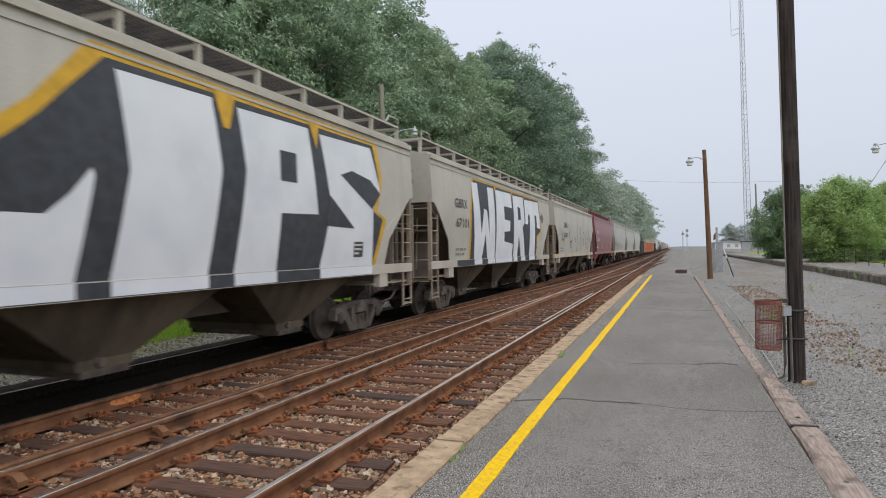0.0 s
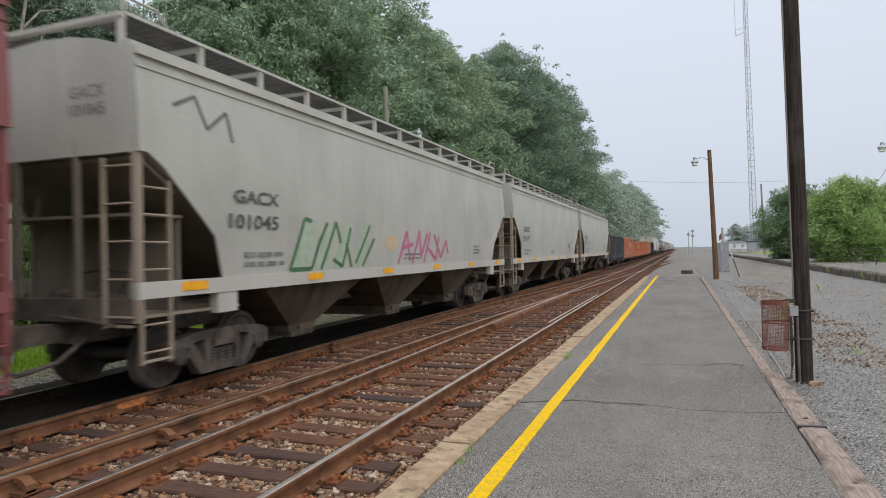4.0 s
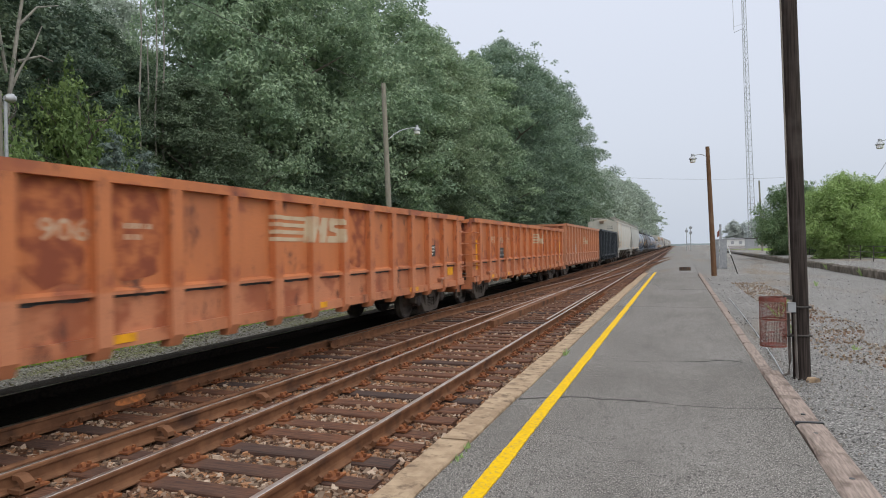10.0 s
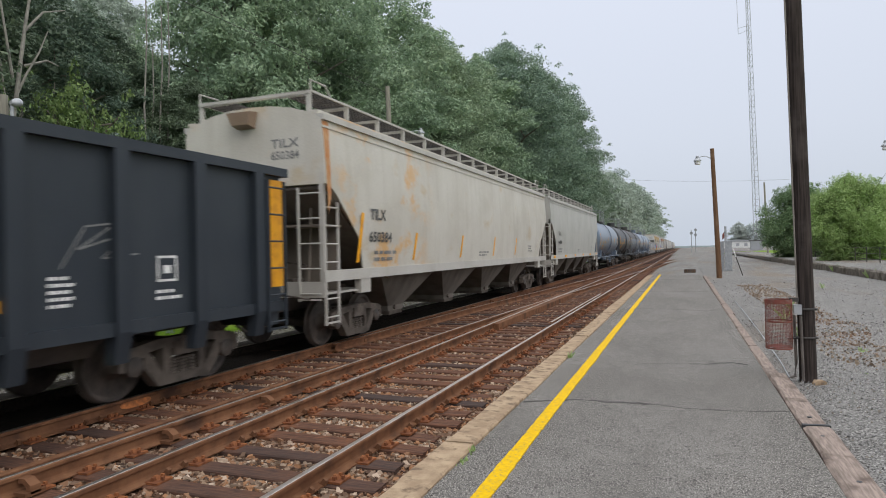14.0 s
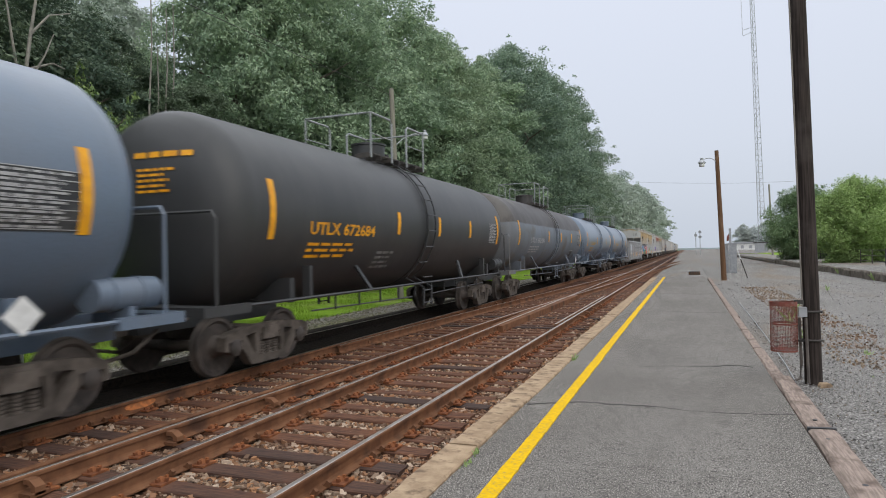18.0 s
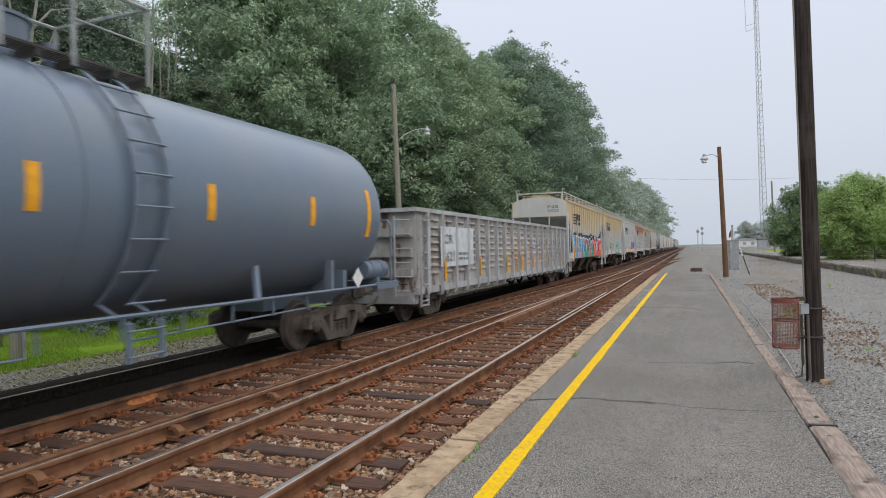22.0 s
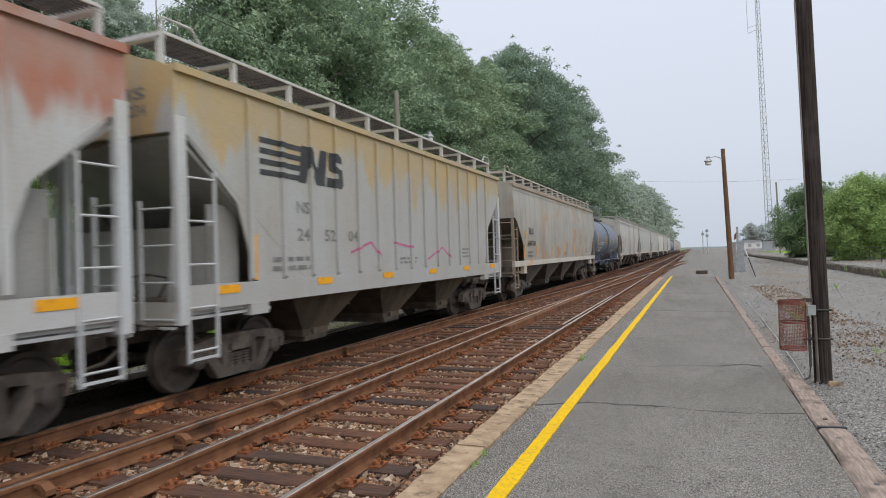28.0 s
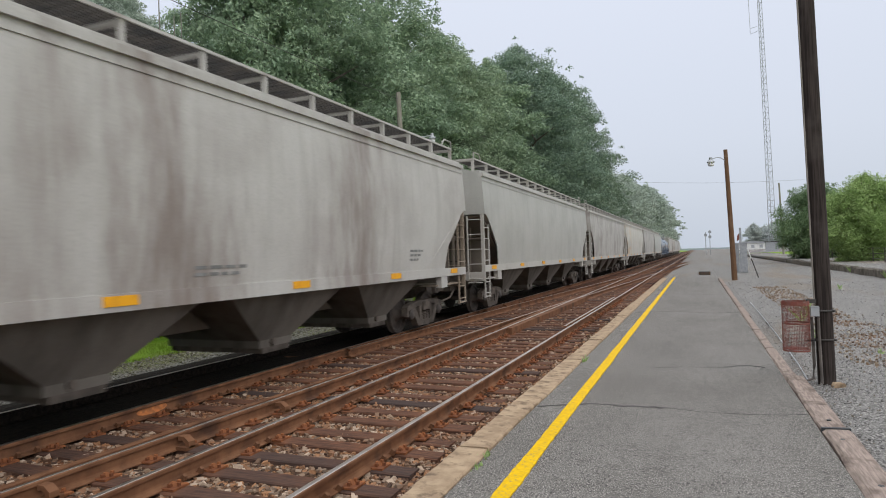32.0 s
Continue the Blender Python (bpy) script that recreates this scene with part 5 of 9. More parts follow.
def roofwalk(car, length, trim_mat, walk_mat):
    h = length / 2 - 0.1
    part("roofwalk", roofwalk_meshes(length), M[walk_mat], car, "dark steel grating walkway along the roof")
    n = round(length / 1.35)
    for s in (-1, 1):
        part("walk_edge", mesh_of("wedge_%.1f_%d" % (length, s), lambda bm: bm_box(bm, min(s * 1.24, s * 1.27), max(s * 1.24, s * 1.27), -h, h, 4.735, 4.775)), trim_mat, car)
        for k in range(n + 1):
            def bracket(bm):
                bm_box(bm, min(s * 1.17, s * 1.25), max(s * 1.17, s * 1.25), -0.028, 0.028, 4.32, 4.75)
                bm_box(bm, min(s * 0.6, s * 1.2), max(s * 0.6, s * 1.2), -0.03, 0.03, 4.68, 4.735)
            part("walk_bracket", mesh_of("wbracket%d" % s, bracket), trim_mat, car, at=pose(0, -h + 2 * h * k / n, 0))
        for e in (-1, 1):
            part("grab_rail", mesh_of("wgrab_%.1f_%d%d" % (length, s, e), lambda bm: bm_tube(bm, [(s * 1.25, e * h, 4.3), (s * 1.25, e * h, 4.95), (s * 1.25, e * (h - 0.5), 4.95), (s * 1.25, e * (h - 0.7), 4.75)], 0.02, 6)), trim_mat, car)
    for e in (-1, 1):
        part("end_walk", mesh_of("wend_%.1f_%d" % (length, e), lambda bm: bm_box(bm, -1.25, 1.25, e * h - 0.05, e * h + 0.05, 4.70, 4.76)), trim_mat, car)


def reflectors_mesh(key, spots, x, w=0.46, hgt=0.115, z=1.42):
    def build(bm):
        for y in spots:
            bm_box(bm, x - 0.01, x + 0.006, y - w / 2, y + w / 2, z - hgt / 2, z + hgt / 2)
    return mesh_of(key, build)


def covered_hopper(label, length, body_mat, trim_mat, belly_mat, bays=3, ribbed=False, walk_mat="dark_steel", end_mat=None, strips=True, top_mat=None):
    """A covered hopper railcar with its front towards -y."""
    car = thing("covered_hopper", label, "railcar", "railcars of the passing freight train")
    h = length / 2
    tag = "%s%.1f" % ("ribbed" if ribbed else "curved", length)
    prof = side_flat if ribbed else side_curved
    cut = [(0, 3.45), (0.20, 3.45), (2.9, 1.38)] if ribbed else [(0, 3.05), (0.12, 3.05), (2.7, 1.40)]
    plate = [(0.24, 3.38), (1.36, 2.44), (1.38, 1.40), (2.95, 1.40)] if ribbed else [(0.25, 3.0), (1.30, 2.05), (1.42, 1.80), (1.42, 1.42), (2.75, 1.42)]
    for e in (-1, 1):
        for s in (-1, 1):
            def side_plate(bm):
                rows = []
                top = [(plate[0][0] + (plate[-1][0] - plate[0][0]) * k / 12, plate[0][1] + (plate[-1][1] - plate[0][1]) * k / 12 + 0.02) for k in range(13)]
                for d, zt in top:
                    zl = float(np.interp(d, [q[0] for q in plate], [q[1] for q in plate]))
                    zl = min(zl, zt - 0.01)
                    rows.append([(s * (prof(z) - w), e * (h - d), z) for z, w in [(zt + (zl - zt) * j / 4, 0.004) for j in range(5)] + [(zl + (zt - zl) * j / 4, 0.03) for j in range(5)]])
                bm_loft(bm, rows)
            part("side_plate", mesh_of("side_plate_%s%d%d" % (tag, e, s), side_plate), body_mat, car)
    part("body", mesh_of("hopper_body_" + tag, lambda bm: hopper_rings(bm, length, prof, cut, 1.4), not ribbed), body_mat, car)
    def sill(bm):
        for s in (-1, 1):
            out = 1.515 if ribbed else 1.545
            bm_box(bm, min(s * 1.44, s * out), max(s * 1.44, s * out), -h, h, 1.18 if ribbed else 1.30, 1.50)
    part("side_sill", mesh_of("sill_" + tag, sill), body_mat if ribbed else trim_mat, car)
    beam_mat = body_mat if ribbed else M["truck_steel"] if end_mat else trim_mat
    for e in (-1, 1):
        part("end_beam", mesh_of("end_beam_%s%d" % (tag, e), lambda bm: bm_box(bm, -1.44, 1.44, min(e * h, e * (h - 0.12)), max(e * h, e * (h - 0.12)), 1.02, 1.30)), beam_mat, car)
        part("draft_sill", mesh_of("draft_sill_%s%d" % (tag, e), lambda bm: bm_box(bm, -0.35, 0.35, min(e * (h - 0.125), e * (h - 3)), max(e * (h - 0.125), e * (h - 3)), 0.72, 1.055)), M["truck_steel"], car)
        for s in (-1, 1):
            part("jacking_bracket", mesh_of("jacking_%s%d%d" % (tag, e, s), lambda bm: bm_box(bm, min(s * 1.38, s * 1.53), max(s * 1.38, s * 1.53), min(e * (h - 1.35), e * (h - 1.75)), max(e * (h - 1.35), e * (h - 1.75)), 1.02, 1.18 if ribbed else 1.30)), body_mat if ribbed else trim_mat, car)
    for s in (-1, 1):
        part("roof_rail", mesh_of("eave_%s%d" % (tag, s), lambda bm: bm_box(bm, min(s * 1.40, s * 1.56), max(s * 1.40, s * 1.56), -h, h, 4.20, 4.30)), body_mat if ribbed else top_mat or trim_mat, car)
        if not ribbed:
            part("roof_seam", mesh_of("seam_%s%d" % (tag, s), lambda bm: bm_box(bm, min(s * 1.40, s * 1.538), max(s * 1.40, s * 1.538), -h, h, 4.06, 4.10)), body_mat, car)
            part("roof_flange", mesh_of("flange_%s%d" % (tag, s), lambda bm: bm_box(bm, min(s * 1.30, s * 1.45), max(s * 1.30, s * 1.45), -h, h, 4.302, 4.38)), body_mat, car)
    top = cut[0][1] + 0.2
    wide = 0.17 if ribbed else 0.08
    for e in (-1, 1):
        for s in (-1, 1):
            part("corner_post", mesh_of("cpost_%s%d%d" % (tag, e, s), lambda bm: bm_box(bm, min(s * 1.44, s * 1.53), max(s * 1.44, s * 1.53), min(e * h, e * (h - wide)), max(e * h, e * (h - wide)), 1.02, top)), end_mat or trim_mat, car)
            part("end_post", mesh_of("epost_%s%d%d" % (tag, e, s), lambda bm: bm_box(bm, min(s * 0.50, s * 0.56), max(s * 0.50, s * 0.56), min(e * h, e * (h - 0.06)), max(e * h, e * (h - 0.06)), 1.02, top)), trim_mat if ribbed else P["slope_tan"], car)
            part("end_brace", mesh_of("ebrace_%s%d%d" % (tag, e, s), lambda bm: bm_tube(bm, [(s * 0.9, e * (h - 0.45), 1.2), (s * 0.9, e * (h - 0.65), top)], 0.03, 6)), P["slope_shade_grey"] if ribbed else P["slope_tan"], car)
    for e in (-1, 1):
        for s in (-1, 1):
            side_ladder(car, s * 1.52, e * (h - (0.15 if ribbed else 0.05)), e * (h - (0.66 if ribbed else 0.50)), 0.52, 3.0 if ribbed else 2.75, 5 if ribbed else 7, end_mat or trim_mat)
            end_ladder(car, e * (h + 0.02), s * 1.46, s * (0.92 if ribbed else 1.02), 0.95, 2.6 if ribbed else 3.0, 4 if ribbed else 5, end_mat or trim_mat)
        part("bulkhead", mesh_of("bulkhead_%s%d" % (tag, e), lambda bm: (bm_box(bm, -1.36, 1.36, min(e * (h - 0.80), e * (h - 0.84)), max(e * (h - 0.80), e * (h - 0.84)), 1.08, 2.30), bm_box(bm, -1.40, 1.40, min(e * (h - 0.12), e * (h - 0.84)), max(e * (h - 0.12), e * (h - 0.84)), 2.30, 2.34) if not ribbed else None)), P["slope_shade_grey"] if ribbed else P["slope_tan"], car, "plate closing the space under the end slope")
        part("end_deck", mesh_of("end_deck_%s%d" % (tag, e), lambda bm: bm_box(bm, -1.44, 1.44, min(e * (h - 0.12), e * (h - 1.9)), max(e * (h - 0.12), e * (h - 1.9)), 1.06, 1.10)), end_mat or trim_mat, car)
        for k in range(3):
            part("brake_valve", mesh_of("brake_valve%d" % k, lambda bm: (bm_tube(bm, [(-0.25 + 0.42 * k, -0.2, 0.16), (-0.25 + 0.42 * k, 0.2, 0.16)], 0.13 - 0.02 * k, 10), bm_tube(bm, [(-0.25 + 0.42 * k, 0, 0.1), (-0.1 + 0.42 * k, 0.1, 0.5), (0.3, 0.15, 0.55)], 0.02, 6)), True), M["truck_steel"], car, at=pose(0, e * (h - 0.5), 1.10))
    a, b = -h + 2.3, h - 2.3
    span = (b - a) / bays
    for k in range(bays):
        y = a + span * (k + 0.5)
        q = part("hopper_bay", mesh_of("bay_%s%d" % (tag, bays), lambda bm: bay(bm, 0, span * 0.46, 0.42)), belly_mat, car, "dirt-brown sloping discharge bay, darkened for underside shade", at=pose(0, y, 0))
        part("gate", mesh_of("gate", lambda bm: (bm_box(bm, -0.95, 0.95, -0.35, 0.35, 0.33, 0.42), bm_disc_x(bm, 0.7, 1.0, -0.1, 0.5, 0.06, 8))), M["truck_steel"], q)
    def slopes(bm):
        for e in (-1, 1):
            za, zb_, db = cut[1][1] - 0.02, cut[2][1] - 0.03, cut[2][0]
            bm_loft(bm, [[(-1.45, e * (h - 0.10), za - 0.05), (1.45, e * (h - 0.10), za - 0.05), (1.45, e * (h - 0.10), za), (-1.45, e * (h - 0.10), za)],
                         [(-1.42, e * (h - db - 0.1), zb_ - 0.12), (1.42, e * (h - db - 0.1), zb_ - 0.12), (1.42, e * (h - db - 0.1), zb_), (-1.42, e * (h - db - 0.1), zb_)]])
        bm_box(bm, -0.28, 0.28, -h + 2, h - 2, 0.78, 1.12)
    part("slope_sheet", mesh_of("slopes_" + tag, slopes), P["slope_shade_grey"] if ribbed else P["slope_tan"], car, "sloping end sheet with shade in its colour")
    if ribbed:
        def rib(bm):
            bm_poly_y(bm, [(1.495, 1.5), (1.545, 1.55), (1.545, 4.12), (1.495, 4.2)], -0.045, 0.045)
        def rib2(bm):
            bm_poly_y(bm, [(-1.495, 1.5), (-1.545, 1.55), (-1.545, 4.12), (-1.495, 4.2)], -0.045, 0.045)
        n = 15
        for k in range(n):
            y = -h + 1.4 + (length - 2.8) * k / (n - 1)
            part("rib", mesh_of("hopper_rib", rib), body_mat, car, at=pose(0, y, 0))
            part("rib", mesh_of("hopper_rib_far", rib2), body_mat, car, at=pose(0, y, 0))
        for e in (-1, 1):
            for s in (-1, 1):
                part("end_panel", mesh_of("end_panel_%s%d%d" % (tag, e, s), lambda bm: bm_box(bm, min(s * 1.38, s * 1.42), max(s * 1.38, s * 1.42), min(e * (h - 0.14), e * (h - 1.38)), max(e * (h - 0.14), e * (h - 1.38)), 1.12, 1.50)), end_mat or trim_mat, car)
                part("inner_panel", mesh_of("inner_panel_%s%d%d" % (tag, e, s), lambda bm: bm_box(bm, min(s * 1.24, s * 1.27), max(s * 1.24, s * 1.27), min(e * (h - 0.78), e * (h - 1.4)), max(e * (h - 0.78), e * (h - 1.4)), 1.10, 2.6)), P["inner_shade_grey"], car)
    roofwalk(car, length, trim_mat, walk_mat)
    for k in range(4):
        part("hatch", mesh_of("hatch", lambda bm: bm_box(bm, -0.42, 0.42, -1.6, 1.6, 4.53, 4.66)), body_mat, car, at=pose(0, -h + length * (k + 0.5) / 4, 0))
    if strips:
        for k in range(6):
            y = -h + 0.9 + (length - 1.8) * k / 5
            if strips == "upright":
                if k:
                    part("reflector", mesh_of("upright_strip", lambda bm: bm_box(bm, 1.50, 1.552, -0.06, 0.06, 1.16, 1.75)), M["reflector"], car, "upright orange reflective strip", at=pose(0, -h - 0.9 + 2.75 * k, 0))
                continue
            part("reflector", reflectors_mesh("reflector_strip%d" % ribbed, [0.0], 1.52 if ribbed else 1.55), M["reflector"], car, "orange-yellow reflective strip", at=pose(0, y, 0))
    add_running_gear(car, length, 1.55 if ribbed else 1.9)
    return car


RIDGES = {}


def gondola(label, length, top, low, mat, ribs, rib_mat=None, deep=False, corrugated=False, rim_mat=None, cap_h=0.16, belt=0.0):
    """An open-topped gondola railcar."""
    car = thing("gondola", label, "railcar", "railcars of the passing freight train")
    h = length / 2
    tag = "%.1f_%.2f_%.2f_%d%d" % (length, top, low, deep, corrugated)
    rib_mat, rim_mat = rib_mat or mat, rim_mat or mat
    for s, nm in ((1, "side_panel"), (-1, "side_panel")):
        part(nm, mesh_of("gside_%s%d" % (tag, s), lambda bm: bm_box(bm, min(s * 1.40, s * 1.46), max(s * 1.40, s * 1.46), -h, h, low, top)), mat, car)
    inset = 0.52 if belt else 0.0
    for e in (-1, 1):
        span_y = lambda p, q: (min(e * (h - p), e * (h - q)), max(e * (h - p), e * (h - q)))
        part("end_panel", mesh_of("gend_%s%d" % (tag, e), lambda bm: bm_box(bm, -1.40, 1.40, *span_y(inset, inset + 0.06), low, top)), mat, car)
        if belt:
            part("end_deck", mesh_of("gdeck_%s%d" % (tag, e), lambda bm: bm_box(bm, -1.40, 1.40, *span_y(0.02, inset), low + 0.30, low + 0.36)), mat, car)
            for s in (-1, 1):
                part("end_wing", mesh_of("gwing_%s%d%d" % (tag, e, s), lambda bm: bm_poly_y(bm, [(s * 1.40, low - 0.1), (s * 1.24, low - 0.1), (s * 1.24, top - 0.35), (s * 1.34, top), (s * 1.40, top)], *span_y(0.0, 0.05))), mat, car)
                part("end_stile", mesh_of("gstile_%s%d%d" % (tag, e, s), lambda bm: bm_poly_x(bm, [(e * h, low - 0.25), (e * (h - 0.09), low - 0.25), (e * (h - 0.09), top - 0.4), (e * (h - 0.22), top), (e * (h - 0.13), top), (e * h, top - 0.38)], s * 0.98 - 0.04, s * 0.98 + 0.04)), mat, car)
                part("end_brace", mesh_of("gbrace_%s%d%d" % (tag, e, s), lambda bm: bm_poly_x(bm, [(e * (h - 0.02), low + 0.36), (e * (h - 0.14), low + 0.36), (e * (h - inset), top - 0.05), (e * (h - inset + 0.12), top - 0.05)], s * 0.42 - 0.05, s * 0.42 + 0.05)), mat, car)
                for k in range(5):
                    z = low + 0.12 + (top - low - 0.45) * k / 4
                    part("rung", mesh_of("gerung", lambda bm: bm_tube(bm, [(-0.20, 0, 0), (0.20, 0, 0)], 0.014, 6)), mat, car, at=pose(s * 1.17, e * (h + 0.03), z))
                    part("rung", mesh_of("gsrung", lambda bm: bm_tube(bm, [(0, -0.24, 0), (0, -0.22, 0.0), (0, 0.22, 0.0), (0, 0.24, 0)], 0.014, 6)), mat, car, at=pose(s * 1.53, e * (h - 0.30), z))
                    part("rung_foot", mesh_of("grung_foot", lambda bm: [bm_box(bm, -0.07, 0.01, t - 0.012, t + 0.012, -0.014, 0.014) for t in (-0.22, 0.22)]), mat, car, at=pose(s * 1.53, e * (h - 0.30), z))
                part("step", mesh_of("gstep_%s" % tag, lambda bm: (bm_box(bm, -0.02, 0.02, -0.2, 0.2, low - 0.42, low - 0.39), bm_box(bm, -0.02, 0.02, -0.2, -0.17, low - 0.42, low), bm_box(bm, -0.02, 0.02, 0.17, 0.2, low - 0.42, low))), M["truck_steel"], car, "dark hanging step", at=pose(s * 1.44, e * (h - 0.3), 0))
            continue
        for z in (0.25, 0.5, 0.75):
            zz = low + (top - low) * z
            part("end_rib", mesh_of("gendrib_%s%d%.2f" % (tag, e, z), lambda bm: bm_box(bm, -1.40, 1.40, min(e * h, e * (h + 0.12)), max(e * h, e * (h + 0.12)), zz - 0.12, zz + 0.08)), mat, car)
    part("floor", mesh_of("gfloor_" + tag, lambda bm: bm_box(bm, -1.40, 1.40, -h + 0.06, h - 0.06, low, low + 0.08)), M["dark_steel"], car)
    def rim(bm):
        for s in (-1, 1):
            bm_box(bm, min(s * 1.38, s * 1.56), max(s * 1.38, s * 1.56), -h - (0.0 if belt else 0.1), h + (0.0 if belt else 0.1), top - 0.01, top + cap_h - 0.04)
        for e in (-1, 1):
            bm_box(bm, -1.38, 1.38, min(e * (h - inset - 0.05), e * (h - inset + 0.14)), max(e * (h - inset - 0.05), e * (h - inset + 0.14)), top - 0.012, top + cap_h - 0.05)
    part("top_chord", mesh_of("grim_" + tag, rim), rim_mat, car)
    frame_mat = mat if deep else rib_mat
    for s in (-1, 1):
        part("side_sill", mesh_of("gsill_%s%d" % (tag, s), lambda bm: bm_box(bm, min(s * 1.36, s * 1.52), max(s * 1.36, s * 1.52), -h, h, low - 0.06, low + 0.10)), frame_mat, car)
        part("end_sill", mesh_of("gesill_%s%d" % (tag, s), lambda bm: bm_box(bm, -1.40, 1.40, min(s * h, s * (h - 0.3)), max(s * h, s * (h - 0.3)), low - 0.28, low)), frame_mat, car)
    part("centre_sill", mesh_of("gcentre_" + tag, lambda bm: bm_box(bm, -0.32, 0.32, -h, h, 0.72, low)), M["truck_steel"], car)
    if belt:
        for s in (-1, 1):
            part("belt_rail", mesh_of("gbelt_%s%d" % (tag, s), lambda bm: bm_poly_y(bm, [(s * 1.455, belt + 0.07), (s * 1.53, belt + 0.03), (s * 1.53, belt - 0.015), (s * 1.455, belt - 0.015)], -h, h)), mat, car)
        # black line for the dirt and the ledge's shade below the belt
        gr = random.Random(int(top * 100))
        for k in range(ribs - 1):
            def grime(bm):
                a, b = -h + 0.72 + (length - 1.24) * k / (ribs - 1), -h + 0.52 + (length - 1.24) * (k + 1) / (ribs - 1)
                n = 9
                ys = [a + (b - a) * j / n for j in range(n + 1)]
                bm_loft(bm, [[(1.4605, y, belt - 0.01), (1.4635, y, belt - 0.01), (1.4635, y, belt - gr.uniform(0.03, 0.07)), (1.4605, y, belt - 0.05)] for y in ys])
            part("grime", mesh_of("grime_%s%d" % (tag, k), grime), M["black_mark"], car, "grimy black line with painted shade under the belt rail")
    for k in range(ribs):
        y = -h + 0.62 + (length - 1.24) * k / (ribs - 1)
        for s in (-1, 1):
            def rib(bm):
                x0, x1 = s * 1.455, s * 1.60
                wide = 0.075 if corrugated else 0.10
                drop = low - (0.38 if deep else 0.16)
                bm_poly_y(bm, [(x0, top - 0.012), (x1 - s * 0.03, top - 0.012), (x1 - s * 0.03, low - 0.02), (s * 1.5, drop), (x0 - s * 0.1, drop)], -wide, wide)
            part("rib", mesh_of("grib_%s%d" % (tag, s), rib), rib_mat, car, at=pose(0, y, 0))
    if deep:
        def tub(bm):
            bm_loft(bm, [[(x, y, z) for x, z in ((1.38, low), (1.15, low - 0.30), (-1.15, low - 0.30), (-1.38, low))] for y in (-h + 3.2, h - 3.2)])
        part("tub", mesh_of("gtub_" + tag, tub, False), M["dark_steel"], car)
    if corrugated:
        step = (length - 1.24) / (ribs - 1)
        def ridge(bm):
            w = step / 2 - 0.13
            bm_loft(bm, [[(1.45, y, -0.04 * q), (1.45 + 0.065 * q, y, -0.03 * q), (1.45 + 0.08 * q, y, -0.01 * q), (1.45 + 0.05 * q, y, 0.03 * q), (1.45, y, 0.06 * q)] for y, q in ((-w, 0.1), (-w + 0.05, 0.75), (-w + 0.12, 1), (w - 0.12, 1), (w - 0.05, 0.75), (w, 0.1))])
        for k in range(ribs - 1):
            for r in range(8):
                RIDGES[k, r] = part("ridge", mesh_of("ridge_" + tag, ridge), mat, car, at=pose(0, -h + 0.62 + step * (k + 0.5), low + 0.42 + (top - low - 0.60) * r / 7))
    for e in (-1, 1) if not belt else ():
        for s in (-1, 1):
            side_ladder(car, s * 1.58, e * (h - 0.05), e * (h - 0.48), low - 0.35, top - 0.1, 6, rib_mat)
            end_ladder(car, e * (h + 0.16), s * 1.40, s * 1.0, low - 0.1, top - 0.1, 6, rib_mat)
    add_running_gear(car, length, 1.75)
    return car


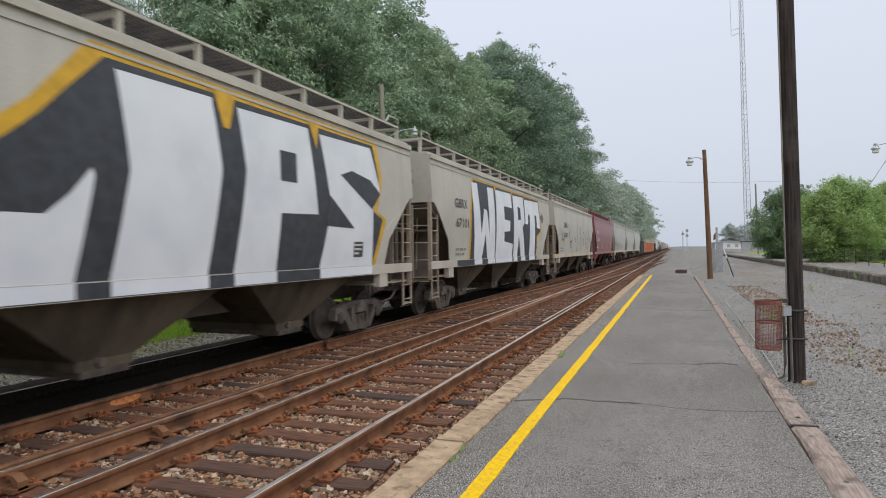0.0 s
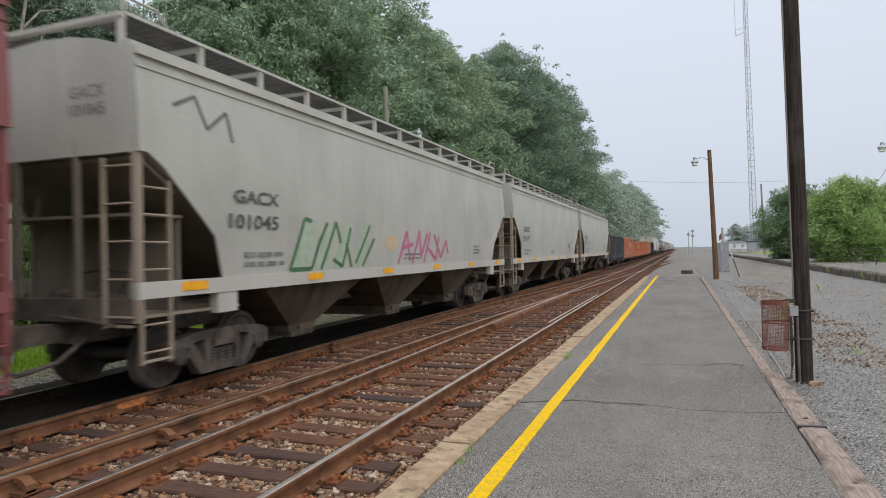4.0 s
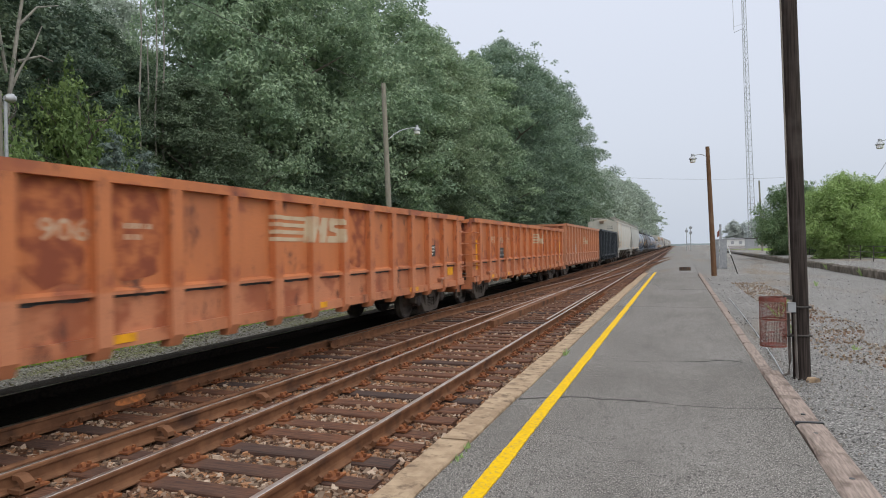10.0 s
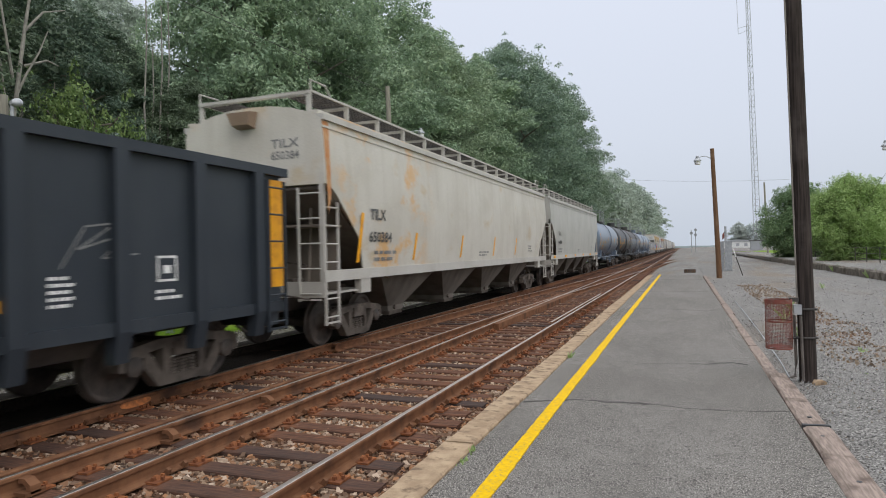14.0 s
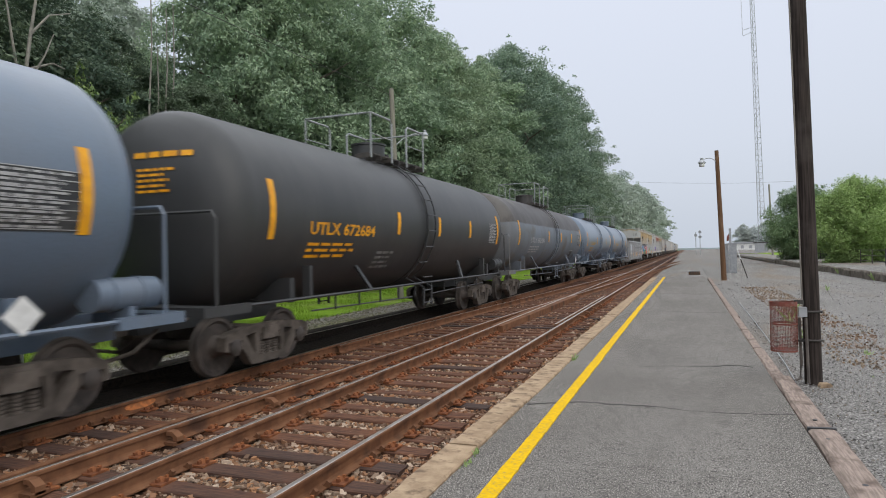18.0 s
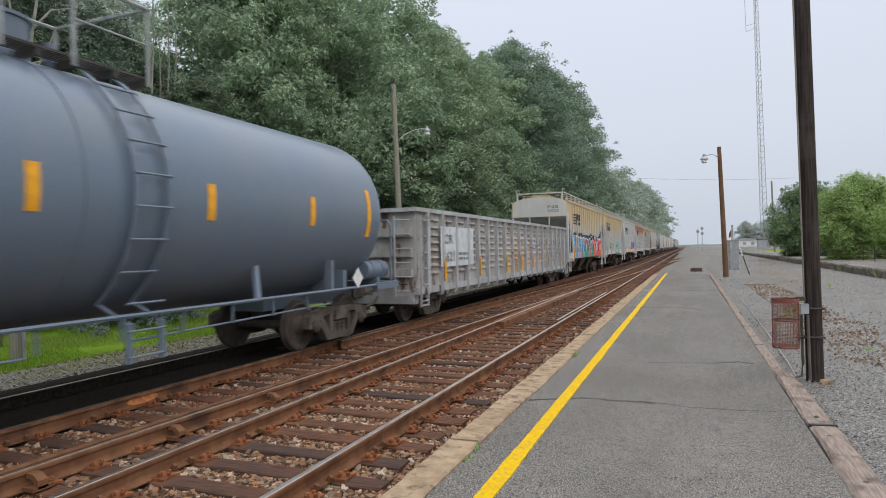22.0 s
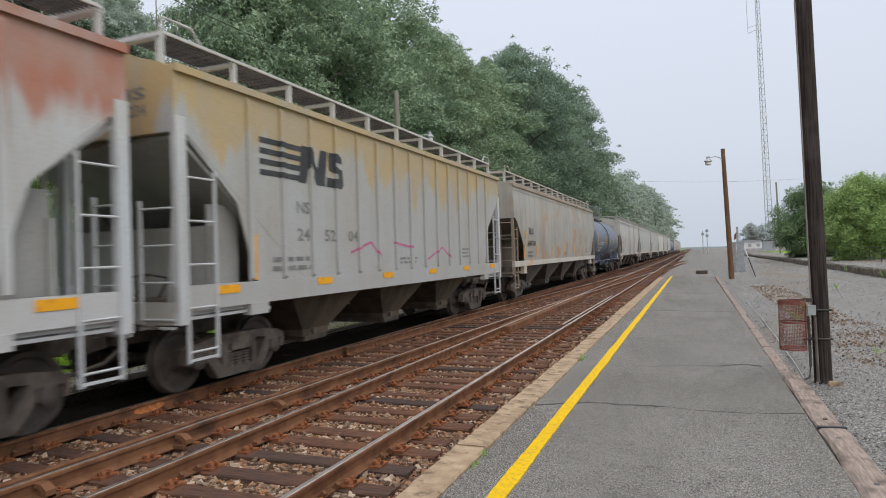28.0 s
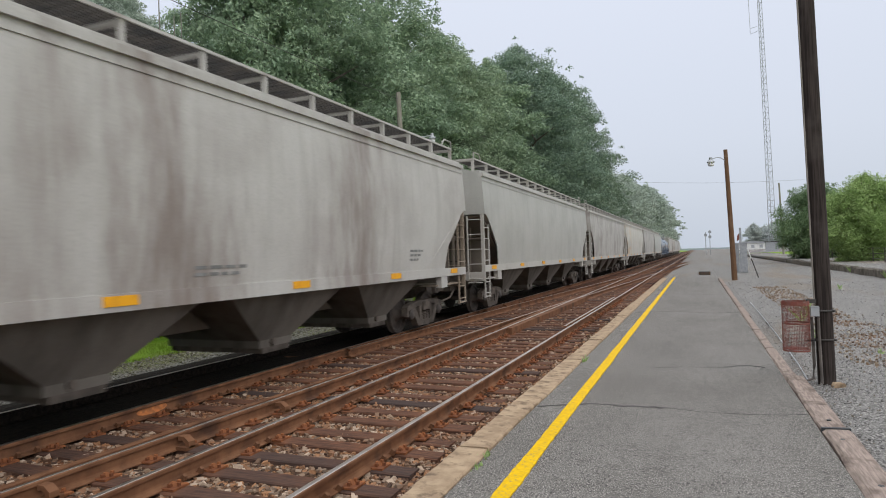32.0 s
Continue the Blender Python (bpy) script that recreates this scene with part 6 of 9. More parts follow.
def tank_car(label, length, mat, low_mat, r=1.57, zc=2.54, strips=5, rail_mat="dark_steel", ladder=0.0, spots=None):
    """A tank car: cylinder with domed heads on a stub-sill frame."""
    car = thing("tank_car", label, "railcar", "railcars of the passing freight train")
    h = length / 2
    tag = "%.1f" % length
    def shell(bm):
        rings = []
        n = 48
        for d, q in ((0.0, 0.05), (0.03, 0.35), (0.10, 0.62), (0.22, 0.82), (0.36, 0.93), (0.52, 0.985), (0.68, 1.0)):
            rings.append((-h + d, r * q))
        for k in range(1, 8):
            rings.append((-h + 0.68 + (length - 1.36) * k / 8, r))
        rings += [(-y, q) for y, q in reversed(rings[:7])]
        bm_loft(bm, [[(q * math.cos(k * math.tau / n), y, zc + q * math.sin(k * math.tau / n)) for k in range(n)] for y, q in rings])
    part("tank", mesh_of("tank_" + tag, shell, True), mat, car)
    def band(bm, y):
        n = 48
        ring = lambda yy, rr: [(rr * math.cos(k * math.tau / n), yy, zc + rr * math.sin(k * math.tau / n)) for k in range(n)]
        bm_loft(bm, [ring(y - 0.03, r - 0.01), ring(y - 0.03, r + 0.012), ring(y + 0.03, r + 0.012), ring(y + 0.03, r - 0.01)])
    part("weld_band", mesh_of("band_" + tag, lambda bm: band(bm, 0.0), True), mat, car)
    def frame_bm(bm):
        for e in (-1, 1):
            bm_box(bm, -0.32, 0.32, min(e * (h + 0.35), e * (h - 2.8)), max(e * (h + 0.35), e * (h - 2.8)), 0.74, 1.12)
            bm_box(bm, -1.48, 1.48, min(e * (h + 0.38), e * (h + 0.02)), max(e * (h + 0.38), e * (h + 0.02)), 1.02, 1.14)
            for s in (-1, 1):
                bm_box(bm, min(s * 1.38, s * 1.50), max(s * 1.38, s * 1.50), min(e * (h + 0.38), e * (h - 0.6)), max(e * (h + 0.38), e * (h - 0.6)), 1.00, 1.14)
                bm_poly_y(bm, [(s * 0.35, 1.1), (s * 1.40, 1.05), (s * 1.40, 1.45), (s * 1.2, 1.45), (s * 0.6, 1.15)], e * (h - 1.75) - 0.06, e * (h - 1.75) + 0.06)
                bm_tube(bm, [(s * 1.46, e * (h - 0.6), 1.10), (s * 1.46, 0, 1.10)], 0.028, 6)
                bm_tube(bm, [(s * 1.40, e * (h - 2.3), 0.86), (s * 1.40, e * 0.6, 0.80)], 0.016, 6)
                bm_box(bm, min(s * 1.30, s * 1.44), max(s * 1.30, s * 1.44), e * (h - 2.25) - 0.045, e * (h - 2.25) + 0.045, 1.10, 1.64)
                for k in range(5):
                    y = e * (0.5 + k * (h - 3.0) / 4.6)
                    bm_box(bm, min(s * 1.42, s * 1.45), max(s * 1.42, s * 1.45), y - 0.012, y + 0.012, 0.82, 1.09)
                for k in range(1):
                    y = e * (h - 4.4)
                    bm_loft(bm, [[(s * 1.46 - 0.03, y + 0.05, 1.1), (s * 1.46 + 0.03, y + 0.05, 1.1), (s * 1.46 + 0.03, y - 0.05, 1.1), (s * 1.46 - 0.03, y - 0.05, 1.1)],
                                 [(s * 1.22 - 0.03, y + e * 0.25 + 0.05, 1.62), (s * 1.22 + 0.03, y + e * 0.25 + 0.05, 1.62), (s * 1.22 + 0.03, y + e * 0.25 - 0.05, 1.62), (s * 1.22 - 0.03, y + e * 0.25 - 0.05, 1.62)]])
    part("underframe", mesh_of("tframe_" + tag, frame_bm), low_mat, car)
    for e in (-1, 1):
        def rails(bm):
            bm_tube(bm, [(1.46, e * (h + 0.1), 1.1), (1.46, e * (h + 0.1), 2.35), (1.40, e * (h + 0.1), 2.45), (-1.40, e * (h + 0.1), 2.45), (-1.46, e * (h + 0.1), 2.35), (-1.46, e * (h + 0.1), 1.1)], 0.024, 6)
        part("end_handrail", mesh_of("trails_%s%d" % (tag, e), rails), low_mat, car)
    for s in (-1, 1):
        def lad(bm):
            arc = [(s * (r + 0.10) * math.cos(a), (r + 0.10) * math.sin(a) + zc) for a in [radians(-52 + 11 * k) for k in range(13)]]
            path = [(s * 1.5, 0.55), (s * 1.5, 1.0)] + arc
            for y in (-0.24, 0.24):
                bm_loft(bm, [[(x - s * 0.035, y - 0.035, z), (x, y - 0.035, z), (x, y + 0.035, z), (x - s * 0.035, y + 0.035, z)] for x, z in path])
        lad_ob = part("side_ladder", mesh_of("tladder%d" % s, lad), mat, car, at=pose(0, ladder, 0))
        for z_a in (0.62, 0.92, 1.24, 1.60, 1.98, 2.36, 2.74, 3.12, 3.48, 3.80):
            x_a = s * (1.5 if z_a < 1.3 else (r + 0.10) * math.sqrt(max(0.05, 1 - ((z_a - zc) / (r + 0.10)) ** 2)))
            part("rung", mesh_of("trung", lambda bm: bm_tube(bm, [(0, -0.27, 0), (0, 0.27, 0)], 0.016, 6)), mat, lad_ob, at=pose(x_a, 0, z_a))
    top = zc + r
    def plat(bm):
        for s in (-1, 1):
            for k in range(6):
                bm_box(bm, s * (0.52 + 0.06 * k) - 0.012, s * (0.52 + 0.06 * k) + 0.012, -1.5, 1.5, top + 0.0, top + 0.03)
            for k in range(7):
                bm_box(bm, min(s * 0.45, s * 0.86), max(s * 0.45, s * 0.86), -1.5 + 0.5 * k - 0.02, -1.5 + 0.5 * k + 0.02, top - 0.10, top + 0.0)
    part("platform", mesh_of("tplat_%.2f" % top, plat), M[rail_mat], car)
    for s in (-1, 1):
        for e in (-1, 1):
            def plat_rail(bm):
                bm_tube(bm, [(s * 0.86, e * 0.42, top - 0.1), (s * 0.86, e * 0.42, top + 0.85), (s * 0.86, e * 0.50, top + 0.92), (s * 0.86, e * 1.5, top + 0.92)], 0.027, 6)
                bm_tube(bm, [(s * 0.86, e * 1.5, top - 0.1), (s * 0.86, e * 1.5, top + 0.92), (0, e * 1.5, top + 0.92)], 0.027, 6)
                bm_tube(bm, [(s * 0.86, e * 0.42, top + 0.45), (s * 0.86, e * 1.5, top + 0.45)], 0.014, 6)
            part("platform_rail", mesh_of("tprail_%.2f%d%d" % (top, s, e), plat_rail), M["dull_rail"], car)
    def dome(bm):
        rg = lambda q, z: [(q * math.cos(k * math.tau / 20), q * math.sin(k * math.tau / 20), z) for k in range(20)]
        bm_loft(bm, [rg(0.42, top - 0.1), rg(0.42, top + 0.42), rg(0.45, top + 0.43), rg(0.45, top + 0.47), rg(0.3, top + 0.50)])
        bm_tube(bm, [(0.2, 0.62, top), (0.2, 0.62, top + 0.3)], 0.07, 8)
    part("valve_housing", mesh_of("tdome_%.2f" % top, dome, True), mat, car)
    for e in (1,):
        part("air_reservoir", mesh_of("reservoir_%s%d" % (tag, e), lambda bm: [bm_tube(bm, [(1.18, e * (h - 0.75), 1.40), (1.18, e * (h - 0.70), 1.40), (1.18, e * (h + 0.1), 1.40), (1.18, e * (h + 0.15), 1.40)], 0.2, 14)] + [bm_tube(bm, [(1.18, e * (h + q) - 0.03, 1.40), (1.18, e * (h + q) + 0.03, 1.40)], 0.212, 14) for q in (-0.5, -0.1)] + [bm_box(bm, 1.0, 1.36, e * (h - 0.3) - 0.05, e * (h - 0.3) + 0.05, 1.12, 1.25)], True), low_mat, car, "round steel air vessel on the end platform")
    spots = [-h + 1.05] + (spots or [-0.11 * length, 0.06 * length, 0.23 * length]) + [h - 1.05]
    for k, y in enumerate(spots):
        a0, a1 = (-0.30, 0.30) if k in (0, strips - 1) else (-0.19, 0.12)
        def strip_bm(bm):
            q = r + 0.006
            ts = [a0 + (a1 - a0) * j / 6 for j in range(7)]
            bm_loft(bm, [[(q * math.cos(t), -0.07, zc + q * math.sin(t)), (q * math.cos(t), 0.07, zc + q * math.sin(t)), ((q - 0.02) * math.cos(t), 0.07, zc + (q - 0.02) * math.sin(t)), ((q - 0.02) * math.cos(t), -0.07, zc + (q - 0.02) * math.sin(t))] for t in ts])
        part("reflector", mesh_of("tstrip_%.2f_%.2f" % (a0, a1), strip_bm), M["reflector"], car, "upright yellow reflective strip", at=pose(0, y, 0))
    add_running_gear(car, length + 0.7, 1.85)
    return car


# ---- the train ----
P = {}
M["dull_rail"] = two_tone("dull_rail", (0.22, 0.235, 0.24), (0.32, 0.335, 0.34), 5, 0.3, 0.7, 0.6, bump=0.1)
P["cream"] = paint("cream_paint", (0.455, 0.428, 0.375), (0.30, 0.29, 0.248), None, 0.38)
P["cream_trim"] = paint("cream_trim", (0.48, 0.445, 0.38), (0.29, 0.25, 0.205), None, 0.3)
P["maroon"] = paint("maroon_paint", (0.205, 0.056, 0.058), (0.24, 0.095, 0.092), None, 0.3, 0.38)
P["pale"] = paint("pale_paint", (0.445, 0.438, 0.402), (0.315, 0.308, 0.275), None, 0.4)
P["pale_trim"] = paint("pale_trim", (0.49, 0.475, 0.435), (0.34, 0.315, 0.275), None, 0.3)
P["grubby"] = paint("grubby_paint", (0.48, 0.46, 0.425), (0.23, 0.20, 0.17), None, 0.75, patch=(0.34, 0.31, 0.28), patch_at=(0.5, 0.51, 0.67))
P["stained"] = paint("stained_paint", (0.56, 0.535, 0.475), (0.40, 0.365, 0.30), None, 0.4, patch=(0.50, 0.41, 0.28), patch_at=(0.7, 0.60, 0.72), soil=(-9.0, -5.2, (0.60, 0.36, 0.15), 1.1, 0.50, 0.66, 1.2))
P["rusty_cream"] = paint("rusty_cream", (0.40, 0.382, 0.345), (0.25, 0.225, 0.195), None, 0.65, patch=(0.36, 0.30, 0.225), patch_at=(1.1, 0.53, 0.70), drip=0.3, soil=(-5.0, 6.0, (0.43, 0.235, 0.11), 1.0, 0.50, 0.64, 1.2))
P["rust_trim"] = paint("rust_trim", (0.36, 0.27, 0.20), (0.20, 0.12, 0.07), (0.22, 0.08, 0.035), 0.6)
P["ns_tan"] = paint("faded_tan_grey", (0.475, 0.49, 0.50), (0.42, 0.385, 0.32), None, 0.5, high=(0.56, 0.40, 0.19))
P["ns_mottled"] = paint("mottled_tan_grey", (0.41, 0.415, 0.41), (0.36, 0.33, 0.275), None, 0.5, high=(0.47, 0.345, 0.17), border=(5.0, 5.35, 3.4))
P["ns_grey"] = paint("faded_grey", (0.52, 0.54, 0.555), (0.42, 0.405, 0.38), None, 0.45, high=(0.56, 0.56, 0.54))
P["ns_red"] = paint("rust_topped_grey", (0.50, 0.505, 0.50), (0.42, 0.395, 0.37), (0.38, 0.13, 0.06), 0.45, high=(0.40, 0.125, 0.06), border=(4.75, 5.15, 3.4), rust_at=(1.3, 0.58, 0.66))
P["streaked"] = paint("streaked_white", (0.50, 0.485, 0.45), (0.33, 0.305, 0.275), None, 0.55, patch=(0.42, 0.395, 0.365), patch_at=(0.5, 0.54, 0.70), soil=(-3.2, 5.0, (0.23, 0.19, 0.165), 0.9, 0.46, 0.72, 0.22))
P["end_brown"] = paint("end_brown", (0.34, 0.285, 0.225), (0.19, 0.145, 0.105), None, 0.6, 0.75)
# belly paints: brown dirt, made darker to carry the shade underneath
P["belly"] = paint("dusty_shaded_belly", (0.12, 0.096, 0.07), (0.032, 0.026, 0.02), None, 0.7, 0.9)
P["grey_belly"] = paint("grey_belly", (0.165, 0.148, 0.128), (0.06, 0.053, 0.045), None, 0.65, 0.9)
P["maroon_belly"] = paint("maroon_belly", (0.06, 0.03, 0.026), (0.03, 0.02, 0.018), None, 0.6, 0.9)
P["black"] = paint("black_paint", (0.017, 0.024, 0.033), (0.034, 0.042, 0.05), None, 0.4)
P["black_worn"] = paint("black_worn", (0.033, 0.050, 0.063), (0.055, 0.070, 0.080), (0.06, 0.04, 0.035), 0.4)
P["rib_brown"] = paint("worn_brown_black", (0.072, 0.080, 0.090), (0.056, 0.060, 0.065), (0.09, 0.07, 0.06), 0.5)
P["rim_brown"] = paint("worn_brown_rim", (0.10, 0.078, 0.074), (0.07, 0.06, 0.058), (0.12, 0.075, 0.055), 0.5)
P["orange"] = paint("orange_paint", (0.53, 0.245, 0.145), (0.38, 0.175, 0.10), (0.18, 0.07, 0.035), 0.5, patch=(0.47, 0.22, 0.125), high=(0.50, 0.205, 0.10), border=(1.38, 1.42, 0.04), rust_at=(1.0, 0.63, 0.73))
P["orange_worn"] = paint("orange_worn", (0.57, 0.225, 0.11), (0.36, 0.12, 0.05), (0.13, 0.045, 0.028), 0.6, patch=(0.34, 0.095, 0.045), high=(0.56, 0.185, 0.065), border=(1.38, 1.42, 0.04), patch_at=(1.2, 0.52, 0.64), rust_at=(2.6, 0.55, 0.66))
# recess paints, darker than the body: shade under the end slopes included
P["slope_shade_grey"] = paint("slope_shade_grey", (0.40, 0.40, 0.38), (0.24, 0.235, 0.215), None, 0.5, 0.8)
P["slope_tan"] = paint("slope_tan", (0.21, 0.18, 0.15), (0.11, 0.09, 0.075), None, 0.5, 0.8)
P["inner_shade_grey"] = paint("inner_shade_grey", (0.34, 0.335, 0.32), (0.21, 0.205, 0.195), None, 0.5, 0.8)
P["tank_blue"] = paint("tank_blue_grey", (0.125, 0.168, 0.228), (0.16, 0.18, 0.21), None, 0.35, 0.3)
P["tank_black"] = paint("tank_black", (0.034, 0.036, 0.038), (0.058, 0.058, 0.058), None, 0.45, 0.45)
P["tank_mixed"] = paint("tank_mixed", (0.142, 0.168, 0.205), (0.085, 0.083, 0.081), None, 0.5, 0.5, high=(0.030, 0.023, 0.021), border=(2.95, 3.02, 0.12), patch=(0.105, 0.092, 0.075), patch_at=(0.5, 0.55, 0.7), soil=(-12, -8.1, (0.16, 0.145, 0.125), 1.5, 0.25, 0.5, 1.0))
P["tank_slate"] = paint("tank_slate", (0.084, 0.108, 0.148), (0.11, 0.125, 0.15), None, 0.35, 0.4)
P["cr_white"] = paint("dirty_white", (0.44, 0.445, 0.44), (0.26, 0.235, 0.205), (0.14, 0.075, 0.045), 0.8, patch=(0.33, 0.30, 0.265), rust_at=(2.2, 0.53, 0.63), patch_at=(0.9, 0.50, 0.66))
P["cr_rib"] = paint("dirty_blue_white", (0.44, 0.46, 0.48), (0.25, 0.235, 0.22), (0.13, 0.075, 0.05), 0.7, rust_at=(3.0, 0.56, 0.66))

CARS = []


def couple(car, front, rear):
    """Puts a car on its track at the train's first place."""
    car.matrix_basis = pose(TRAIN_TRACK, (front + rear) / 2, 0)
    CARS.append((car, (front + rear) / 2))
    return car


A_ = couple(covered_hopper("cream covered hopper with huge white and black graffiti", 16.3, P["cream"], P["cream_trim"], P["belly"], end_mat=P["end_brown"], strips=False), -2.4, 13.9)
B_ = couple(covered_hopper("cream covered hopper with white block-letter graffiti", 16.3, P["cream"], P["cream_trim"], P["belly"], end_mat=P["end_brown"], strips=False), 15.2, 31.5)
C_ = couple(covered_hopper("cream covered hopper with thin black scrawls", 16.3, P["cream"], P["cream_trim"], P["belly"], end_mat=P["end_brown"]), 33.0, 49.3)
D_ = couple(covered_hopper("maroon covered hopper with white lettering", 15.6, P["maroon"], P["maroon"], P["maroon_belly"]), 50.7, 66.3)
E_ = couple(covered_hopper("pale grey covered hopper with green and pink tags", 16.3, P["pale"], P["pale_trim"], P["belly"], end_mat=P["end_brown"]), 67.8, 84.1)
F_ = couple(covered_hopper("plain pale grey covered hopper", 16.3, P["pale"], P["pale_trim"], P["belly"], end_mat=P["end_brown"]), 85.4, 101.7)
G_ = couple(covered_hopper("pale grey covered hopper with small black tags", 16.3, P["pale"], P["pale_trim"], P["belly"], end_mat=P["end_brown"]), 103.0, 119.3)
K1 = couple(gondola("dark blue-black coal gondola with orange end", 14.1, 3.02, 0.98, P["black_worn"], 11, rib_mat=P["rib_brown"], rim_mat=P["rim_brown"], deep=True), 121.0, 135.1)
O1 = couple(gondola("faded orange gondola with tall ribs", 16.3, 2.98, 0.80, P["orange"], 15, belt=1.36), 136.1, 152.4)
O2 = couple(gondola("rust-stained orange gondola with worn ribs", 16.3, 2.62, 0.80, P["orange_worn"], 15, belt=1.36), 153.7, 170.0)
O3 = couple(gondola("rust-stained orange gondola with black inspection label", 16.3, 2.62, 0.80, P["orange_worn"], 15, belt=1.36), 171.0, 187.3)
O4 = couple(gondola("bright orange gondola with pale logo", 15.7, 3.0, 0.80, P["orange"], 14, belt=1.36), 188.4, 204.1)
K2 = couple(gondola("black coal gondola with white lettering", 13.6, 3.05, 0.98, P["black"], 11, deep=True), 205.9, 219.5)
T_ = couple(covered_hopper("long cream covered hopper streaked with rust", 19.2, P["stained"], P["pale_trim"], P["grey_belly"], 4, strips=False), 220.7, 239.9)
H2 = couple(covered_hopper("long clean white covered hopper", 17.5, P["pale"], P["pale_trim"], P["grey_belly"], 4), 241.1, 258.6)
Q = []
Q_SPOTS = {2: [-1.8, 1.2, 4.18], 4: [-0.6, 1.85, 4.26]}
for front, rear, paint_key, text in ((259.7, 274.9, "tank_blue", "blue-grey tank car with orange lettering"), (276.0, 290.3, "tank_black", "matt black tank car with yellow lettering"),
                                     (291.2, 307.7, "tank_mixed", "blue-grey tank car with soot-black upper half"), (308.7, 323.3, "tank_blue", "blue-grey tank car with faded orange lettering"),
                                     (324.2, 338.8, "tank_blue", "blue-grey tank car with faded orange lettering")):
    Q.append(couple(tank_car(text, rear - front, P[paint_key], P[paint_key], ladder=0.8 if front > 320 else 0.15, spots=Q_SPOTS.get(len(Q))), front, rear))
CR = couple(gondola("dirty white gondola with pressed ribbed panels", 19.0, 2.72, 0.80, P["cr_white"], 19, rib_mat=P["cr_rib"], rim_mat=P["cr_rib"], corrugated=True, cap_h=0.13), 340.2, 359.2)
N = []
for front, rear, key, text in ((360.0, 373.8, "ns_tan", "faded tan and grey ribbed hopper with colourful graffiti"), (375.0, 388.8, "ns_tan", "faded tan and grey ribbed hopper with turquoise tag"),
                               (390.2, 404.0, "ns_grey", "pale grey ribbed hopper with purple tag"), (405.1, 418.6, "ns_red", "rust-red topped grey ribbed hopper"),
                               (419.5, 433.4, "ns_mottled", "pale grey ribbed hopper with peeling tan patches")):
    N.append(couple(covered_hopper(text, 13.9, P[key], P["ns_grey"], P["belly"], 3, True, strips="upright" if front < 400 else True), front, rear))
T2 = couple(covered_hopper("long dirty cream hopper with rust streaks", 19.2, P["rusty_cream"], P["stained"], P["grey_belly"], 4, strips=False, end_mat=P["end_brown"], top_mat=P["rust_trim"]), 435.1, 454.3)
K6 = couple(tank_car("slate-grey tank car with white lettering", 13.4, P["tank_slate"], P["tank_slate"], ladder=-0.85, spots=[-1.45, 0.59, 2.64]), 455.0, 468.4)
J = [couple(covered_hopper("long grubby white covered hopper with dark streaks", 18.9, P["streaked"], P["streaked"], P["grey_belly"], 4, end_mat=P["end_brown"]), 469.5, 488.4)]
y = 490.1
for k, (key, text) in enumerate((("pale", "long pale grey covered hopper"), ("grubby", "long grubby grey covered hopper"), ("stained", "long cream coloured covered hopper"), ("grubby", "long grubby grey covered hopper"),
                                 ("pale", "long pale grey covered hopper"), ("tank", "plain blue-grey tank car"), ("tank", "plain blue-grey tank car"), ("grubby", "long grubby grey covered hopper"), ("rusty_cream", "long rust-streaked cream covered hopper"),
                                 ("pale", "long pale grey covered hopper"), ("grubby", "long grubby grey covered hopper"), ("pale", "long pale grey covered hopper"))):
    n = 14.2 if key == "tank" else 18.9
    c = tank_car(text, n, P["tank_blue"], P["tank_blue"]) if key == "tank" else covered_hopper(text, n, P[key], P["pale_trim"], P["grey_belly"], 4)
    J.append(couple(c, y, y + n))
    y += n + 1.5


# ---- lettering, logos and graffiti on the cars ----
SHIFT = {N[4].name: 0.3}  # metres along the car by which its graffiti sit


def make_letters(strings):
    """Flat meshes of words in the built-in font, one unit wide and high."""
    obs = {}
    for s in strings:
        c = bpy.data.curves.new("word", "FONT")
        c.body, c.resolution_u, c.offset = s, 2, 0.02
        obs[s] = new("word", c)
    deps = bpy.context.evaluated_depsgraph_get()
    deps.update()
    out = {}
    for s, o in obs.items():
        me = o.evaluated_get(deps).to_mesh()
        v = np.array([tuple(p.co) for p in me.vertices])[:, :2]
        f = [list(p.vertices) for p in me.polygons]
        v = (v - v.min(0)) / (v.max(0) - v.min(0))
        out[s] = (v, f)
        o.evaluated_get(deps).to_mesh_clear()
    for o in obs.values():
        c = o.data
        bpy.data.objects.remove(o)
        bpy.data.curves.remove(c)
    return out


WORDS = ("GBRX", "67003", "67101", "AOKX", "202586", "GACX", "101045", "101102", "101117", "NCRX", "430", "WGPX", "877", "TILX", "650384", "640708", "UTLX", "672684", "GATX", "220027",
         "CR", "56211", "CEFX", "635174", "NS", "245234", "BTLX", "24", "52", "34", "04", "5", "997", "906", "256")
LETTERS = make_letters(WORDS)


def word(car, text, y0, y1, z0, z1, mat, prof, eps=0.006, label=""):
    """A word on the side that faces the platform."""
    v, f = LETTERS[text]
    pts = [(prof(z0 + b * (z1 - z0)) + eps, y0 + a * (y1 - y0), z0 + b * (z1 - z0)) for a, b in v]
    me = bpy.data.meshes.new("lettering")
    me.from_pydata(pts, [], f)
    me.materials.append(None)
    return part("lettering", me, mat, car, label or "painted reporting mark")


